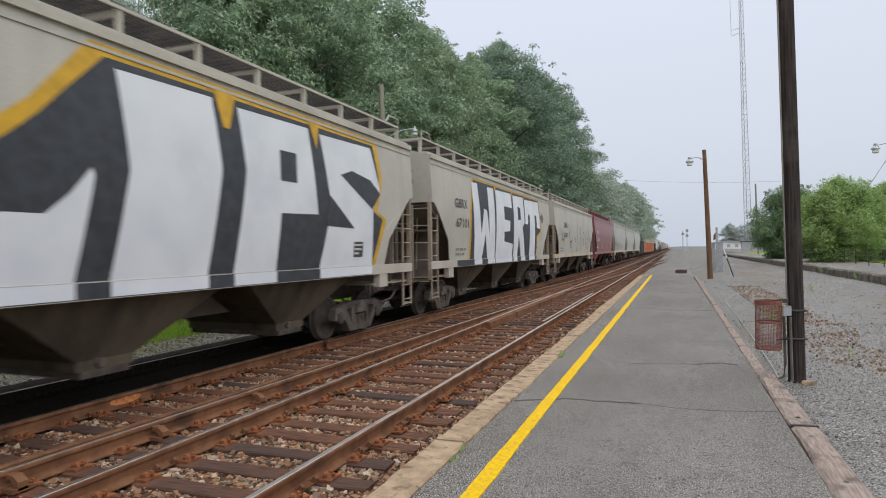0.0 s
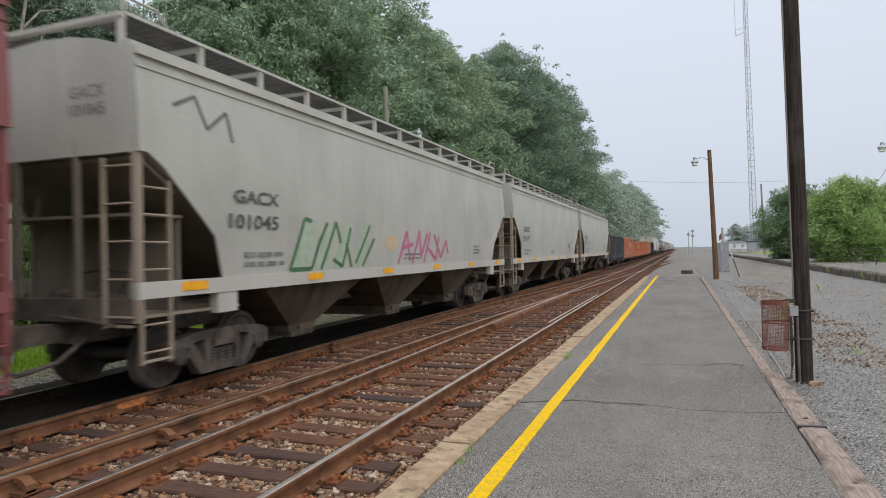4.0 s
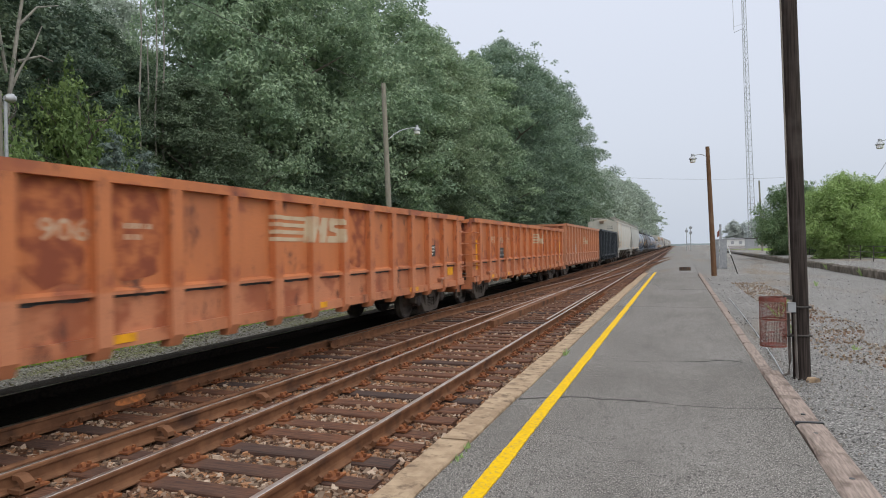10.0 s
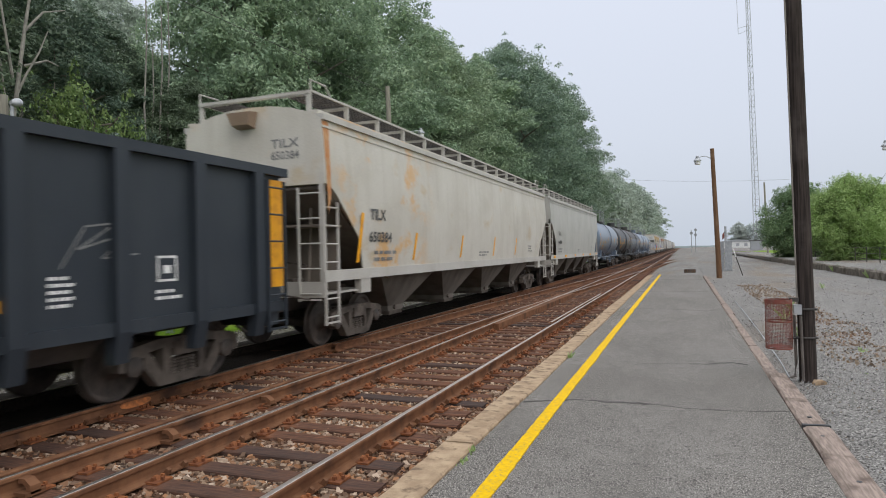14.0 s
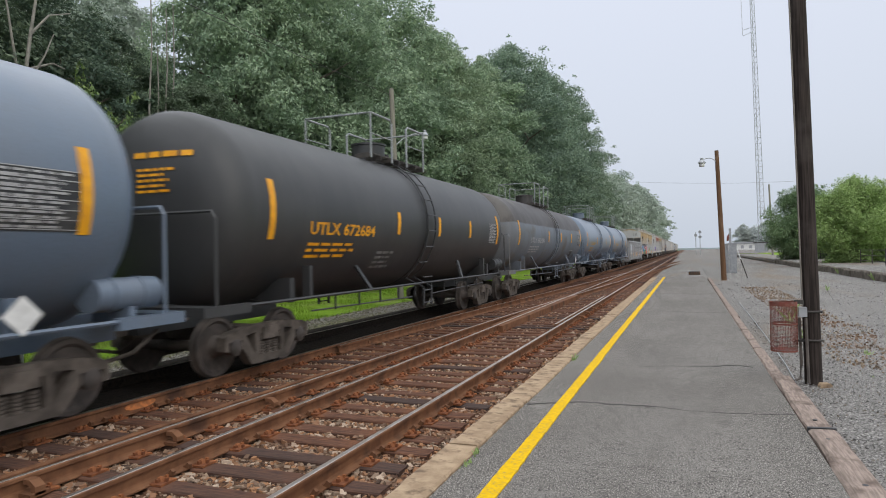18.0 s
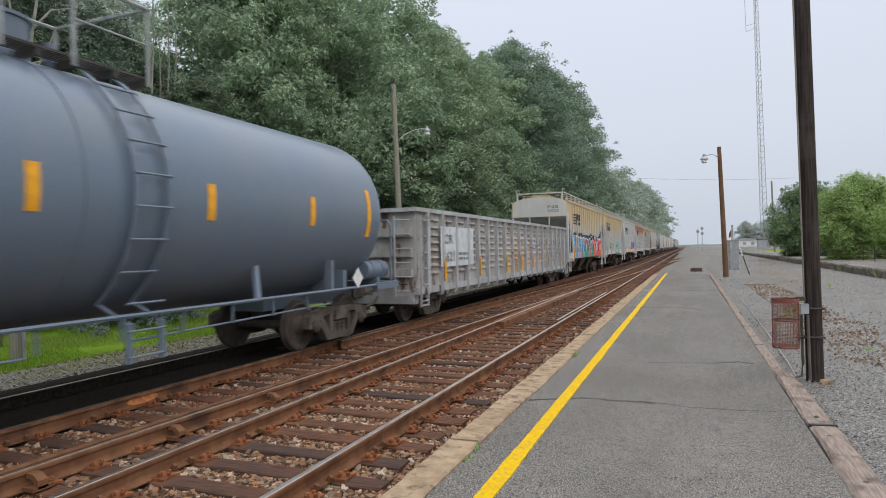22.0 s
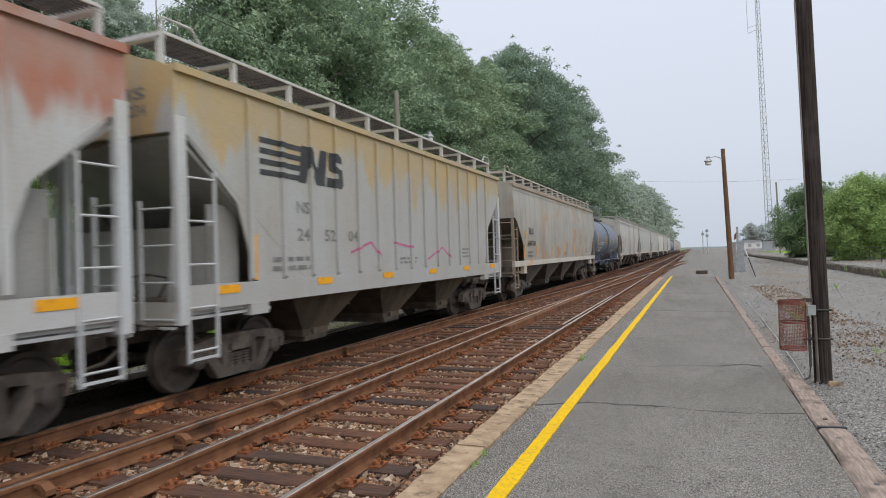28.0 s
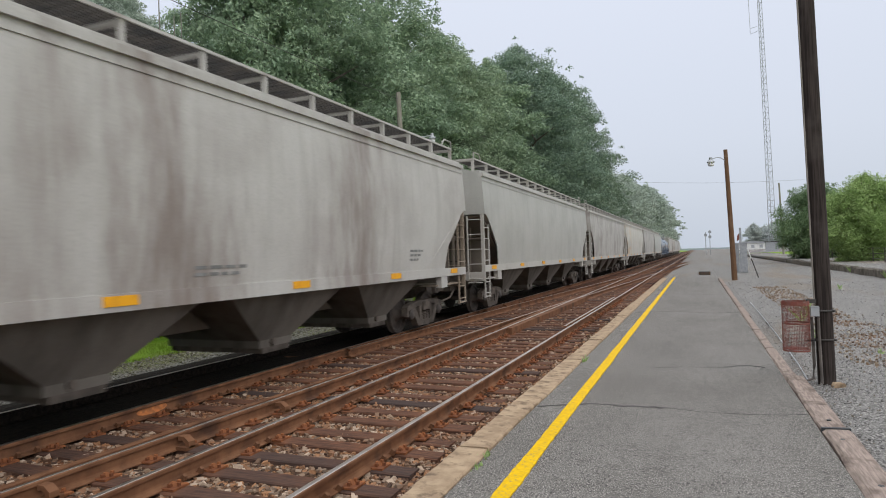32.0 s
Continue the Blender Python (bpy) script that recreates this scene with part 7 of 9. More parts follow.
def decal(car, name, polys, mat, prof, eps, label, ribs=(), half=0.045, rise=0.046, low=1.5):
    """Paint on the side: polygons in (y, z) that follow the side's curve and its ribs."""
    if name in ("graffiti_shade", "graffiti_drip", "graffiti_shadow", "graffiti_patch", "rust_streak") and len(polys) > 1:
        return [decal(car, name, [p], mat, prof, eps + 0.0006 * k, label, ribs, half, rise, low) for k, p in enumerate(polys)]
    along = SHIFT.get(car.name, 0.0) if name.startswith("graffiti") else 0.0
    polys = [[(y + along, z) for y, z in p] for p in polys]
    bm = bmesh.new()
    for poly in polys:
        bm.faces.new([bm.verts.new((0, y, z)) for y, z in poly])
    bm.normal_update()
    bmesh.ops.triangulate(bm, faces=bm.faces)
    z0, z1 = min(z for p in polys for _, z in p), max(z for p in polys for _, z in p)
    for k in range(1, int((z1 - z0) / 0.22) + 1):
        bmesh.ops.bisect_plane(bm, geom=bm.verts[:] + bm.edges[:] + bm.faces[:], plane_co=(0, 0, z0 + 0.22 * k), plane_no=(0, 0, 1))
    y0, y1 = min(y for p in polys for y, _ in p), max(y for p in polys for y, _ in p)
    for r in ribs:
        if y0 < r < y1:
            for d in (-half - 0.017, -half - 0.002, half + 0.002, half + 0.017):
                bmesh.ops.bisect_plane(bm, geom=bm.verts[:] + bm.edges[:] + bm.faces[:], plane_co=(0, r + d, 0), plane_no=(0, 1, 0))
    for v in bm.verts:
        lift = rise if any(abs(v.co.y - r) < half + 0.005 for r in ribs) and v.co.z > low else 0.0
        v.co.x = prof(v.co.z) + lift + eps
    for f in bm.faces:
        if f.normal.x < 0:
            f.normal_flip()
    me = bpy.data.meshes.new(name)
    bm.to_mesh(me)
    bm.free()
    me.materials.append(None)
    ob = part(name, me, mat, car, label)
    if name in ("stencil", "spec_print", "inspection_print"):
        tagged(ob, label, kind="stuff")
    return ob


def bar_rows(y0, y1, z0, z1, rows, seed=1):
    """Unreadable small print as bars."""
    r = random.Random(seed)
    out = []
    step = (z1 - z0) / rows
    for k in range(rows):
        z = z1 - step * (k + 0.75)
        y = y0
        end = y1 - r.uniform(0, 0.35) * (y1 - y0)
        while y < end - 0.04:
            w = min(r.uniform(0.10, 0.30) * (y1 - y0), end - y)
            out.append([(y, z), (y + w, z), (y + w, z + step * 0.5), (y, z + step * 0.5)])
            y += w + 0.05 * (y1 - y0)
    return out


def rect(y0, y1, z0, z1):
    return [(y0, z0), (y1, z0), (y1, z1), (y0, z1)]


def stroke(pts, w):
    """A brush stroke along points, as quads."""
    out = []
    for (ya, za), (yb, zb) in zip(pts, pts[1:]):
        d = math.hypot(yb - ya, zb - za) or 1
        ny, nz = -(zb - za) / d * w / 2, (yb - ya) / d * w / 2
        out.append([(ya - ny, za - nz), (yb - ny, zb - nz), (yb + ny, zb + nz), (ya + ny, za + nz)])
    return out


def blob(y, z, ry, rz, n=14, rough=0.0, seed=1, power=1.0):
    r = random.Random(seed)
    f = lambda c: math.copysign(abs(c) ** power, c)
    return [(y + ry * f(math.cos(k * math.tau / n)) * (1 + r.uniform(-rough, rough)), z + rz * f(math.sin(k * math.tau / n)) * (1 + r.uniform(-rough, rough))) for k in range(n)]


def spray(name, c, d=None):
    return two_tone(name, c, d or tuple(q * 0.72 for q in c), 5, 0.3, 0.75, 0.55, bump=0.0)


S = {"white": two_tone("spray_white", (0.64, 0.66, 0.69), (0.55, 0.575, 0.615), 1.2, 0.3, 0.75, 0.55, bump=0.0), "black": spray("spray_black", (0.025, 0.028, 0.034), (0.045, 0.05, 0.058)), "orange": spray("spray_orange", (0.58, 0.33, 0.02)),
     "blue": spray("spray_blue", (0.06, 0.30, 0.58), (0.05, 0.24, 0.50)), "tan": spray("spray_tan", (0.50, 0.33, 0.17)), "red": spray("spray_red", (0.62, 0.055, 0.05), (0.52, 0.05, 0.045)), "magenta": spray("spray_magenta", (0.42, 0.08, 0.20)),
     "green": spray("spray_green", (0.03, 0.27, 0.16)), "cyan": spray("spray_cyan", (0.16, 0.55, 0.60)), "purple": spray("spray_purple", (0.25, 0.20, 0.48)), "lilac": spray("spray_lilac", (0.42, 0.36, 0.44)),
     "lime": spray("spray_lime", (0.38, 0.43, 0.14), (0.30, 0.34, 0.20)), "pink": spray("spray_pink", (0.52, 0.15, 0.27)), "dark_green": spray("spray_dark_green", (0.07, 0.17, 0.08)), "grey": spray("spray_grey", (0.33, 0.33, 0.34)),
     "scrawl": spray("spray_scrawl", (0.085, 0.083, 0.08), (0.15, 0.145, 0.14)), "rust": spray("rust_stain", (0.42, 0.17, 0.05), (0.50, 0.32, 0.16)), "yellow": spray("letter_yellow", (0.62, 0.34, 0.02)), "pale_rust": spray("pale_rust", (0.55, 0.36, 0.19), (0.50, 0.44, 0.35)), "patch": spray("patch_white", (0.60, 0.63, 0.65))}


def sill_at(z):
    return 1.545


def flat_at(z):
    return 1.46


def stencils(car, length, mat, prof, seed, front=True):
    """The small print that every car carries, as bars."""
    h = length / 2
    decal(car, "stencil", bar_rows(-h + 1.9, -h + 3.1, 1.60, 1.88, 2, seed), mat, prof, 0.006, "unreadable small stencilled lines")
    decal(car, "stencil", bar_rows(h - 3.6, h - 2.9, 1.7, 2.0, 3, seed + 1), mat, prof, 0.006, "unreadable small stencilled lines")
    decal(car, "stencil", bar_rows(-0.6, 0.5, 1.62, 1.8, 2, seed + 2), mat, prof, 0.006, "unreadable small stencilled lines")


def maintenance_box(car, y, z, mat_a, mat_b, prof):
    decal(car, "inspection_label", [rect(y, y + 0.38, z, z + 0.3)], mat_a, prof, 0.006, "dark inspection label with white lines")
    decal(car, "inspection_print", bar_rows(y + 0.03, y + 0.36, z + 0.03, z + 0.28, 3, 3), mat_b, prof, 0.010, "unreadable white print")


def end_words(car, length, a, b, mat, z=3.75):
    """Reporting mark on the end sheet."""
    h = length / 2
    for text, zz in ((a, z), (b, z - 0.22)):
        v, f = LETTERS[text]
        me = bpy.data.meshes.new("lettering")
        me.from_pydata([(0.45 + p * 0.6, -h - 0.006, zz + q * 0.16) for p, q in v], [], f)
        me.materials.append(None)
        part("lettering", me, mat, car, "reporting mark on the end")


# first car: huge letters
dark = [(-3.0, 1.5), (-2.4, 2.4), (-1.67, 2.92), (-1.33, 3.2), (-0.96, 3.57), (-0.5, 4.0), (6.11, 4.0), (6.31, 3.3), (6.02, 2.62), (6.46, 2.46), (6.04, 1.5)]
rim = [(-3.2, 1.5), (-2.55, 2.5), (-1.8, 3.05), (-1.42, 3.34), (-1.07, 3.72), (-0.68, 4.14), (6.28, 4.14), (6.48, 3.3), (6.2, 2.62), (6.66, 2.48), (6.2, 1.5)]
decal(A_, "graffiti_outline", [rim], S["orange"], side_curved, 0.004, "orange spray outline")
decal(A_, "graffiti_ground", [dark], S["black"], side_curved, 0.008, "black spray background")
decal(A_, "graffiti_letter", [[(-2.9, 1.5), (-2.6, 2.0), (-1.68, 2.21), (-1.26, 2.21), (-0.97, 2.45), (-0.72, 2.74), (-0.68, 2.65), (-0.9, 1.5)]], S["white"], side_curved, 0.012, "huge white spray letter")
decal(A_, "graffiti_letter", [[(-0.36, 3.9), (1.22, 3.93), (1.37, 2.96), (1.12, 1.5), (-0.45, 1.5), (-0.21, 2.77)]], S["white"], side_curved, 0.012, "huge white spray letter")
decal(A_, "graffiti_letter", [[(1.75, 3.9), (3.62, 3.93), (3.86, 2.45), (2.76, 2.42), (2.67, 1.5), (1.65, 1.5), (1.89, 3.0)]], S["white"], side_curved, 0.012, "huge white spray letter")
decal(A_, "graffiti_letter", [[(3.99, 3.89), (5.98, 3.93), (6.32, 3.1), (6.0, 2.66), (6.04, 1.5), (3.97, 1.5), (4.2, 2.26), (4.25, 2.83)]], S["white"], side_curved, 0.012, "huge white spray letter")
decal(A_, "graffiti_shade", [rect(2.74, 3.2, 2.94, 3.43), [(4.67, 3.24), (5.12, 3.36), (5.9, 3.25), (6.33, 3.0), (5.95, 2.66)], [(4.25, 2.83), (4.2, 2.26), (5.2, 2.24)]], S["black"], side_curved, 0.016, "black inner shapes of the letters")
decal(A_, "graffiti_drip", [[(1.26, 4.06), (1.72, 4.06), (1.55, 3.55), (1.42, 3.55)], [(3.66, 4.06), (3.98, 4.06), (3.86, 3.6)]], S["orange"], side_curved, 0.016, "orange spray drip")
decal(A_, "graffiti_ground", [rect(-3.0, 6.04, 1.31, 1.49)], S["black"], sill_at, 0.004, "black spray on the sill")
for a, b in ((-2.9, -0.9), (-0.45, 1.12), (1.65, 2.67), (3.97, 6.02)):
    decal(A_, "graffiti_letter", [rect(a, b, 1.32, 1.49)], S["white"], sill_at, 0.008, "white spray on the sill")
maintenance_box(A_, 5.2, 1.68, M["black_mark"], M["white_mark"], lambda z: side_curved(z) + 0.014)

# second car
rim = [(-5.0, 1.5), (-4.95, 3.0), (-4.6, 4.1), (5.62, 4.1), (5.92, 2.55), (5.12, 2.3), (5.1, 1.5)]
dark = [(-4.85, 1.5), (-4.8, 3.0), (-4.5, 4.0), (5.5, 4.0), (5.75, 2.62), (4.95, 2.4), (4.95, 1.5)]
decal(B_, "graffiti_outline", [rim], S["orange"], side_curved, 0.004, "orange spray outline")
decal(B_, "graffiti_ground", [dark], S["black"], side_curved, 0.008, "black spray background")
for poly in ([(-4.7, 3.9), (-4.1, 3.93), (-3.78, 2.3), (-3.45, 3.15), (-3.12, 3.1), (-2.82, 2.25), (-2.95, 3.9), (-2.2, 3.93), (-2.05, 1.5), (-2.95, 1.5), (-3.3, 2.3), (-3.6, 1.5), (-4.45, 1.5)],
             [(-1.92, 3.9), (0.31, 3.93), (0.37, 3.38), (-0.85, 3.39), (-0.81, 2.9), (0.02, 2.87), (0.01, 2.49), (-0.85, 2.44), (-0.82, 2.09), (0.48, 2.0), (0.46, 1.5), (-1.95, 1.5)],
             [(0.59, 3.9), (2.37, 3.93), (2.5, 2.9), (2.1, 2.7), (2.7, 1.5), (1.95, 1.5), (1.45, 2.35), (1.3, 1.5), (0.65, 1.5)],
             [(2.57, 3.87), (5.4, 3.93), (5.68, 2.72), (5.0, 2.75), (4.85, 3.3), (4.5, 3.3), (4.64, 1.5), (3.5, 1.5), (3.5, 3.25), (3.2, 3.3), (3.1, 2.85), (2.62, 2.85)]):
    decal(B_, "graffiti_letter", [poly], S["white"], side_curved, 0.012, "white block spray letter")
decal(B_, "graffiti_shade", [[(1.28, 3.5), (1.75, 3.46), (1.8, 3.0), (1.32, 2.95)]], S["black"], side_curved, 0.016, "black inner shape of a letter")
decal(B_, "graffiti_drip", [[(-2.1, 4.05), (-1.85, 4.05), (-1.96, 3.7)], [(0.32, 4.05), (0.56, 4.05), (0.45, 3.75)], [(2.38, 4.05), (2.56, 4.05), (2.47, 3.75)]], S["orange"], side_curved, 0.016, "orange spray drip")
decal(B_, "graffiti_tag", [blob(6.2, 3.25, 0.35, 0.2, 11, 0.4, 3)], S["scrawl"], side_curved, 0.006, "small dark spray tag")
decal(B_, "graffiti_ground", [rect(-6.1, 5.0, 1.31, 1.49)], S["black"], sill_at, 0.004, "black spray on the sill")
for a, b in ((-4.45, -3.6), (-2.95, -2.05), (-1.95, 0.46), (0.65, 1.3), (1.95, 2.7), (3.5, 4.64)):
    decal(B_, "graffiti_letter", [rect(a, b, 1.32, 1.49)], S["white"], sill_at, 0.008, "white spray on the sill")
word(B_, "GBRX", -6.35, -5.2, 3.02, 3.3, M["dark_mark"], side_curved)
word(B_, "67101", -6.25, -5.1, 2.45, 2.73, M["dark_mark"], side_curved)
stencils(B_, 16.3, M["grey_mark"], side_curved, 5)
end_words(B_, 16.3, "GBRX", "67101", M["grey_mark"])

# third car: scrawls
word(C_, "GBRX", -5.25, -4.05, 3.0, 3.3, M["dark_mark"], side_curved)
word(C_, "67003", -5.15, -3.85, 2.42, 2.72, M["dark_mark"], side_curved)
stencils(C_, 16.3, M["grey_mark"], side_curved, 9)
end_words(C_, 16.3, "GBRX", "67003", M["grey_mark"])
for pts, w in (([(-3.6, 3.22), (-3.35, 2.7), (-3.08, 2.25), (-2.95, 2.15), (-2.5, 2.22), (-2.08, 2.32)], 0.10), ([(-3.0, 2.2), (-2.85, 1.85)], 0.08), ([(-2.75, 1.8), (-2.7, 2.05), (-2.45, 2.05), (-2.55, 1.8)], 0.06), ([(-2.2, 2.3), (-2.12, 1.5)], 0.08),
               ([(-1.35, 2.4), (-1.0, 2.42), (-0.85, 2.2)], 0.10), ([(-0.2, 3.28), (0.0, 2.6), (0.05, 2.2), (-0.3, 1.5)], 0.06), ([(0.05, 2.6), (0.45, 1.6)], 0.06), ([(0.8, 2.75), (1.1, 2.9), (1.3, 3.3)], 0.05),
               ([(1.3, 3.3), (1.45, 2.6), (1.9, 1.55)], 0.07), ([(0.9, 2.2), (1.7, 2.6)], 0.07), ([(1.3, 1.6), (1.8, 2.2)], 0.06), ([(2.6, 2.9), (3.0, 2.85), (2.9, 2.4), (2.5, 2.3), (3.3, 1.9)], 0.09), ([(3.6, 2.9), (3.75, 2.3), (4.1, 2.05), (4.6, 2.2)], 0.07),
               ([(4.6, 2.4), (5.0, 2.5), (4.8, 2.0)], 0.06), ([(5.5, 3.0), (5.7, 2.3), (6.2, 2.5)], 0.06), ([(6.3, 2.6), (6.5, 2.1), (6.8, 2.2), (6.6, 2.6)], 0.05), ([(-6.1, 2.8), (-5.8, 2.3), (-5.3, 2.25), (-5.2, 2.6)], 0.08), ([(-5.7, 2.7), (-5.6, 2.2)], 0.08)):
    decal(C_, "graffiti_stroke", stroke(pts, w), S["scrawl"], side_curved, 0.006, "thin grey-black spray scrawl")

# maroon car
word(D_, "AOKX", -6.25, -5.05, 2.92, 3.22, M["white_mark"], side_curved, label="white painted reporting mark")
word(D_, "202586", -6.25, -4.6, 2.37, 2.66, M["white_mark"], side_curved, label="white painted car number")
decal(D_, "stencil", bar_rows(-6.3, -5.8, 3.6, 3.86, 4, 2), M["white_mark"], side_curved, 0.006, "unreadable small white lines")
decal(D_, "stencil", bar_rows(-6.35, -5.3, 1.78, 2.03, 2, 3), M["white_mark"], side_curved, 0.006, "unreadable small white lines")
for y in (-2.2, 1.4):
    decal(D_, "stencil", bar_rows(y, y + 0.8, 1.75, 2.25, 5, 4), M["reflector"], side_curved, 0.006, "unreadable small orange lines")
    decal(D_, "stencil", bar_rows(y - 0.6, y - 0.1, 1.72, 1.95, 3, 5), M["white_mark"], side_curved, 0.006, "unreadable small white lines")
decal(D_, "stencil", bar_rows(4.6, 5.4, 1.8, 2.3, 4, 6), M["white_mark"], side_curved, 0.006, "unreadable small white lines")
decal(D_, "inspection_label", [rect(-3.9, -3.6, 2.68, 2.95)], M["grey_mark"], side_curved, 0.006, "small pale inspection label")

# pale cars
word(E_, "GACX", -6.5, -5.45, 2.55, 2.75, M["dark_mark"], side_curved)
word(E_, "101045", -6.6, -5.45, 2.18, 2.4, M["dark_mark"], side_curved)
stencils(E_, 16.3, M["grey_mark"], side_curved, 11)
end_words(E_, 16.3, "GACX", "101045", M["grey_mark"])
S["pale_green"] = spray("spray_pale_green", (0.30, 0.40, 0.28), (0.42, 0.46, 0.38))
for y in (-5.05, -4.35, -3.75, -3.05):
    decal(E_, "graffiti_letter", [[(y, 1.53), (y + 0.42, 1.53), (y + 0.62, 2.05), (y + 0.72, 2.38), (y + 0.34, 2.36), (y + 0.16, 1.9)]], S["pale_green"], side_curved, 0.005 + 0.0005 * (y > -4.2), "faded green spray fill")
for pts in ([(-5.1, 1.53), (-4.72, 2.4), (-4.5, 2.36)], [(-5.05, 1.55), (-4.45, 1.55), (-4.2, 2.1)], [(-4.3, 1.9), (-4.0, 2.36)], [(-4.15, 1.53), (-3.7, 2.38), (-3.5, 2.0)], [(-3.75, 1.7), (-3.4, 1.56), (-3.15, 2.3)], [(-3.3, 2.0), (-3.05, 1.55)], [(-2.9, 1.6), (-2.35, 2.36)], [(-2.6, 1.55), (-2.15, 2.1)]):
    decal(E_, "graffiti_stroke", stroke(pts, 0.075), S["dark_green"], side_curved, 0.008, "green spray tag stroke")
for pts in ([(-0.9, 1.55), (-0.5, 2.3), (-0.25, 1.6)], [(-0.75, 1.9), (-0.1, 2.0)], [(-0.1, 1.55), (0.25, 2.33), (0.4, 1.7), (0.75, 2.25)], [(0.6, 1.55), (0.95, 2.3)], [(0.85, 1.9), (1.4, 1.6), (1.55, 2.2)], [(1.2, 2.25), (1.75, 1.65), (2.1, 2.1), (2.3, 1.75)]):
    decal(E_, "graffiti_stroke", stroke(pts, 0.10), S["pink"], side_curved, 0.006, "pink spray tag stroke")
decal(E_, "graffiti_patch", [blob(-1.3, 2.0, 0.3, 0.16, 11, 0.4, 5)], S["pale_rust"], side_curved, 0.006, "faded tan spray smudge")
decal(E_, "graffiti_stroke", stroke([(-7.6, 3.7), (-7.2, 3.9), (-7.0, 3.5), (-6.6, 3.8), (-6.5, 3.4)], 0.05), S["scrawl"], side_curved, 0.006, "thin black spray scrawl")
word(F_, "GACX", -6.5, -5.45, 2.55, 2.78, M["dark_mark"], side_curved)
word(F_, "101117", -6.6, -5.45, 2.18, 2.4, M["dark_mark"], side_curved)
stencils(F_, 16.3, M["grey_mark"], side_curved, 21)
maintenance_box(F_, 4.37, 1.90, M["black_mark"], M["white_mark"], side_curved)
decal(F_, "stencil", bar_rows(5.17, 5.75, 2.18, 2.34, 2, 8), M["grey_mark"], side_curved, 0.006, "unreadable small stencilled lines")
end_words(F_, 16.3, "GACX", "101117", M["grey_mark"])
word(G_, "GACX", -6.65, -5.6, 2.5, 2.72, M["dark_mark"], side_curved)
word(G_, "101102", -6.75, -5.6, 2.13, 2.35, M["dark_mark"], side_curved)
stencils(G_, 16.3, M["grey_mark"], side_curved, 31)
maintenance_box(G_, 4.6, 1.85, M["black_mark"], M["white_mark"], side_curved)
end_words(G_, 16.3, "GACX", "101102", M["grey_mark"])
for pts in ([(-5.6, 1.7), (-5.1, 2.2), (-4.9, 1.8), (-4.5, 2.3)], [(-4.4, 1.9), (-3.9, 2.4), (-3.7, 2.0)], [(-5.2, 1.6), (-4.6, 1.6), (-4.2, 1.9), (-3.4, 1.7)]):
    decal(G_, "graffiti_stroke", stroke(pts, 0.045), M["grey_mark"], side_curved, 0.006, "thin grey spray scrawl")

# gondolas
def striped_logo(car, y, z, w, h, mat, prof, eps=0.006, ribs=(), name="logo", half=0.045, rise=0.046):
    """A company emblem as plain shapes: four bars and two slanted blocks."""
    bars = [[(y, z + h * (0.04 + 0.26 * k)), (y + w * 0.46, z + h * (0.04 + 0.26 * k)), (y + w * 0.44, z + h * (0.04 + 0.26 * k) + h * 0.14), (y, z + h * (0.04 + 0.26 * k) + h * 0.14)] for k in range(4)]
    q = lambda a, b: (y + w * a, z + h * b)
    blocks = [[q(0.41, 0), q(0.50, 0), q(0.545, 0.55), q(0.63, 0), q(0.735, 0), q(0.775, 1), q(0.685, 1), q(0.64, 0.45), q(0.555, 1), q(0.45, 1)],
              [q(0.755, 0), q(0.97, 0), q(1.0, 0.12), q(0.985, 0.56), q(0.87, 0.62), q(0.87, 0.74), q(0.985, 0.74), q(0.975, 0.93), q(0.94, 1), q(0.80, 1), q(0.785, 0.88), q(0.795, 0.48), q(0.90, 0.40), q(0.90, 0.27), q(0.765, 0.27)]]
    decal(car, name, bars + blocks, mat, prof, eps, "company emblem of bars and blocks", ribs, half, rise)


M["pale_mark"] = two_tone("pale_mark", (0.36, 0.36, 0.36), (0.26, 0.26, 0.26), 4, 0.4, 0.7, 0.6, bump=0)
M["cream_mark"] = two_tone("cream_mark", (0.54, 0.43, 0.29), (0.47, 0.29, 0.175), 3, 0.4, 0.7, 0.7, bump=0)
word(K1, "NCRX", -6.05, -5.28, 2.42, 2.66, M["cream_mark"], flat_at, label="cream painted reporting mark")
word(K1, "430", -5.95, -5.4, 2.03, 2.27, M["cream_mark"], flat_at, label="cream painted car number")
decal(K1, "stencil", bar_rows(-5.85, -4.95, 1.35, 1.6, 3, 2), M["cream_mark"], flat_at, 0.006, "unreadable small cream lines")
part("end_stripe", mesh_of("end_stripe", lambda bm: bm_box(bm, 1.462, 1.472, -7.05, -6.54, 1.25, 2.98)), two_tone("orange_panel", (0.42, 0.17, 0.03), (0.30, 0.12, 0.03), 4, 0.4, 0.7, 0.7), K1, "orange painted corner stripe")
word(K2, "WGPX", -4.68, -3.90, 2.40, 2.64, M["white_mark"], flat_at, label="white painted reporting mark")
word(K2, "877", -4.62, -4.02, 2.0, 2.25, M["white_mark"], flat_at, label="white painted car number")
decal(K2, "stencil", bar_rows(-4.65, -3.95, 1.38, 1.6, 2, 2), M["white_mark"], flat_at, 0.006, "unreadable small white lines")
decal(K2, "stencil", bar_rows(4.26, 4.66, 1.26, 1.42, 2, 6) + [rect(4.28, 4.31, 1.5, 1.82), rect(4.28, 4.6, 1.79, 1.82), rect(4.57, 4.6, 1.5, 1.82), rect(4.28, 4.6, 1.5, 1.53), rect(4.38, 4.5, 1.6, 1.7)], M["white_mark"], flat_at, 0.006, "unreadable small white lines")
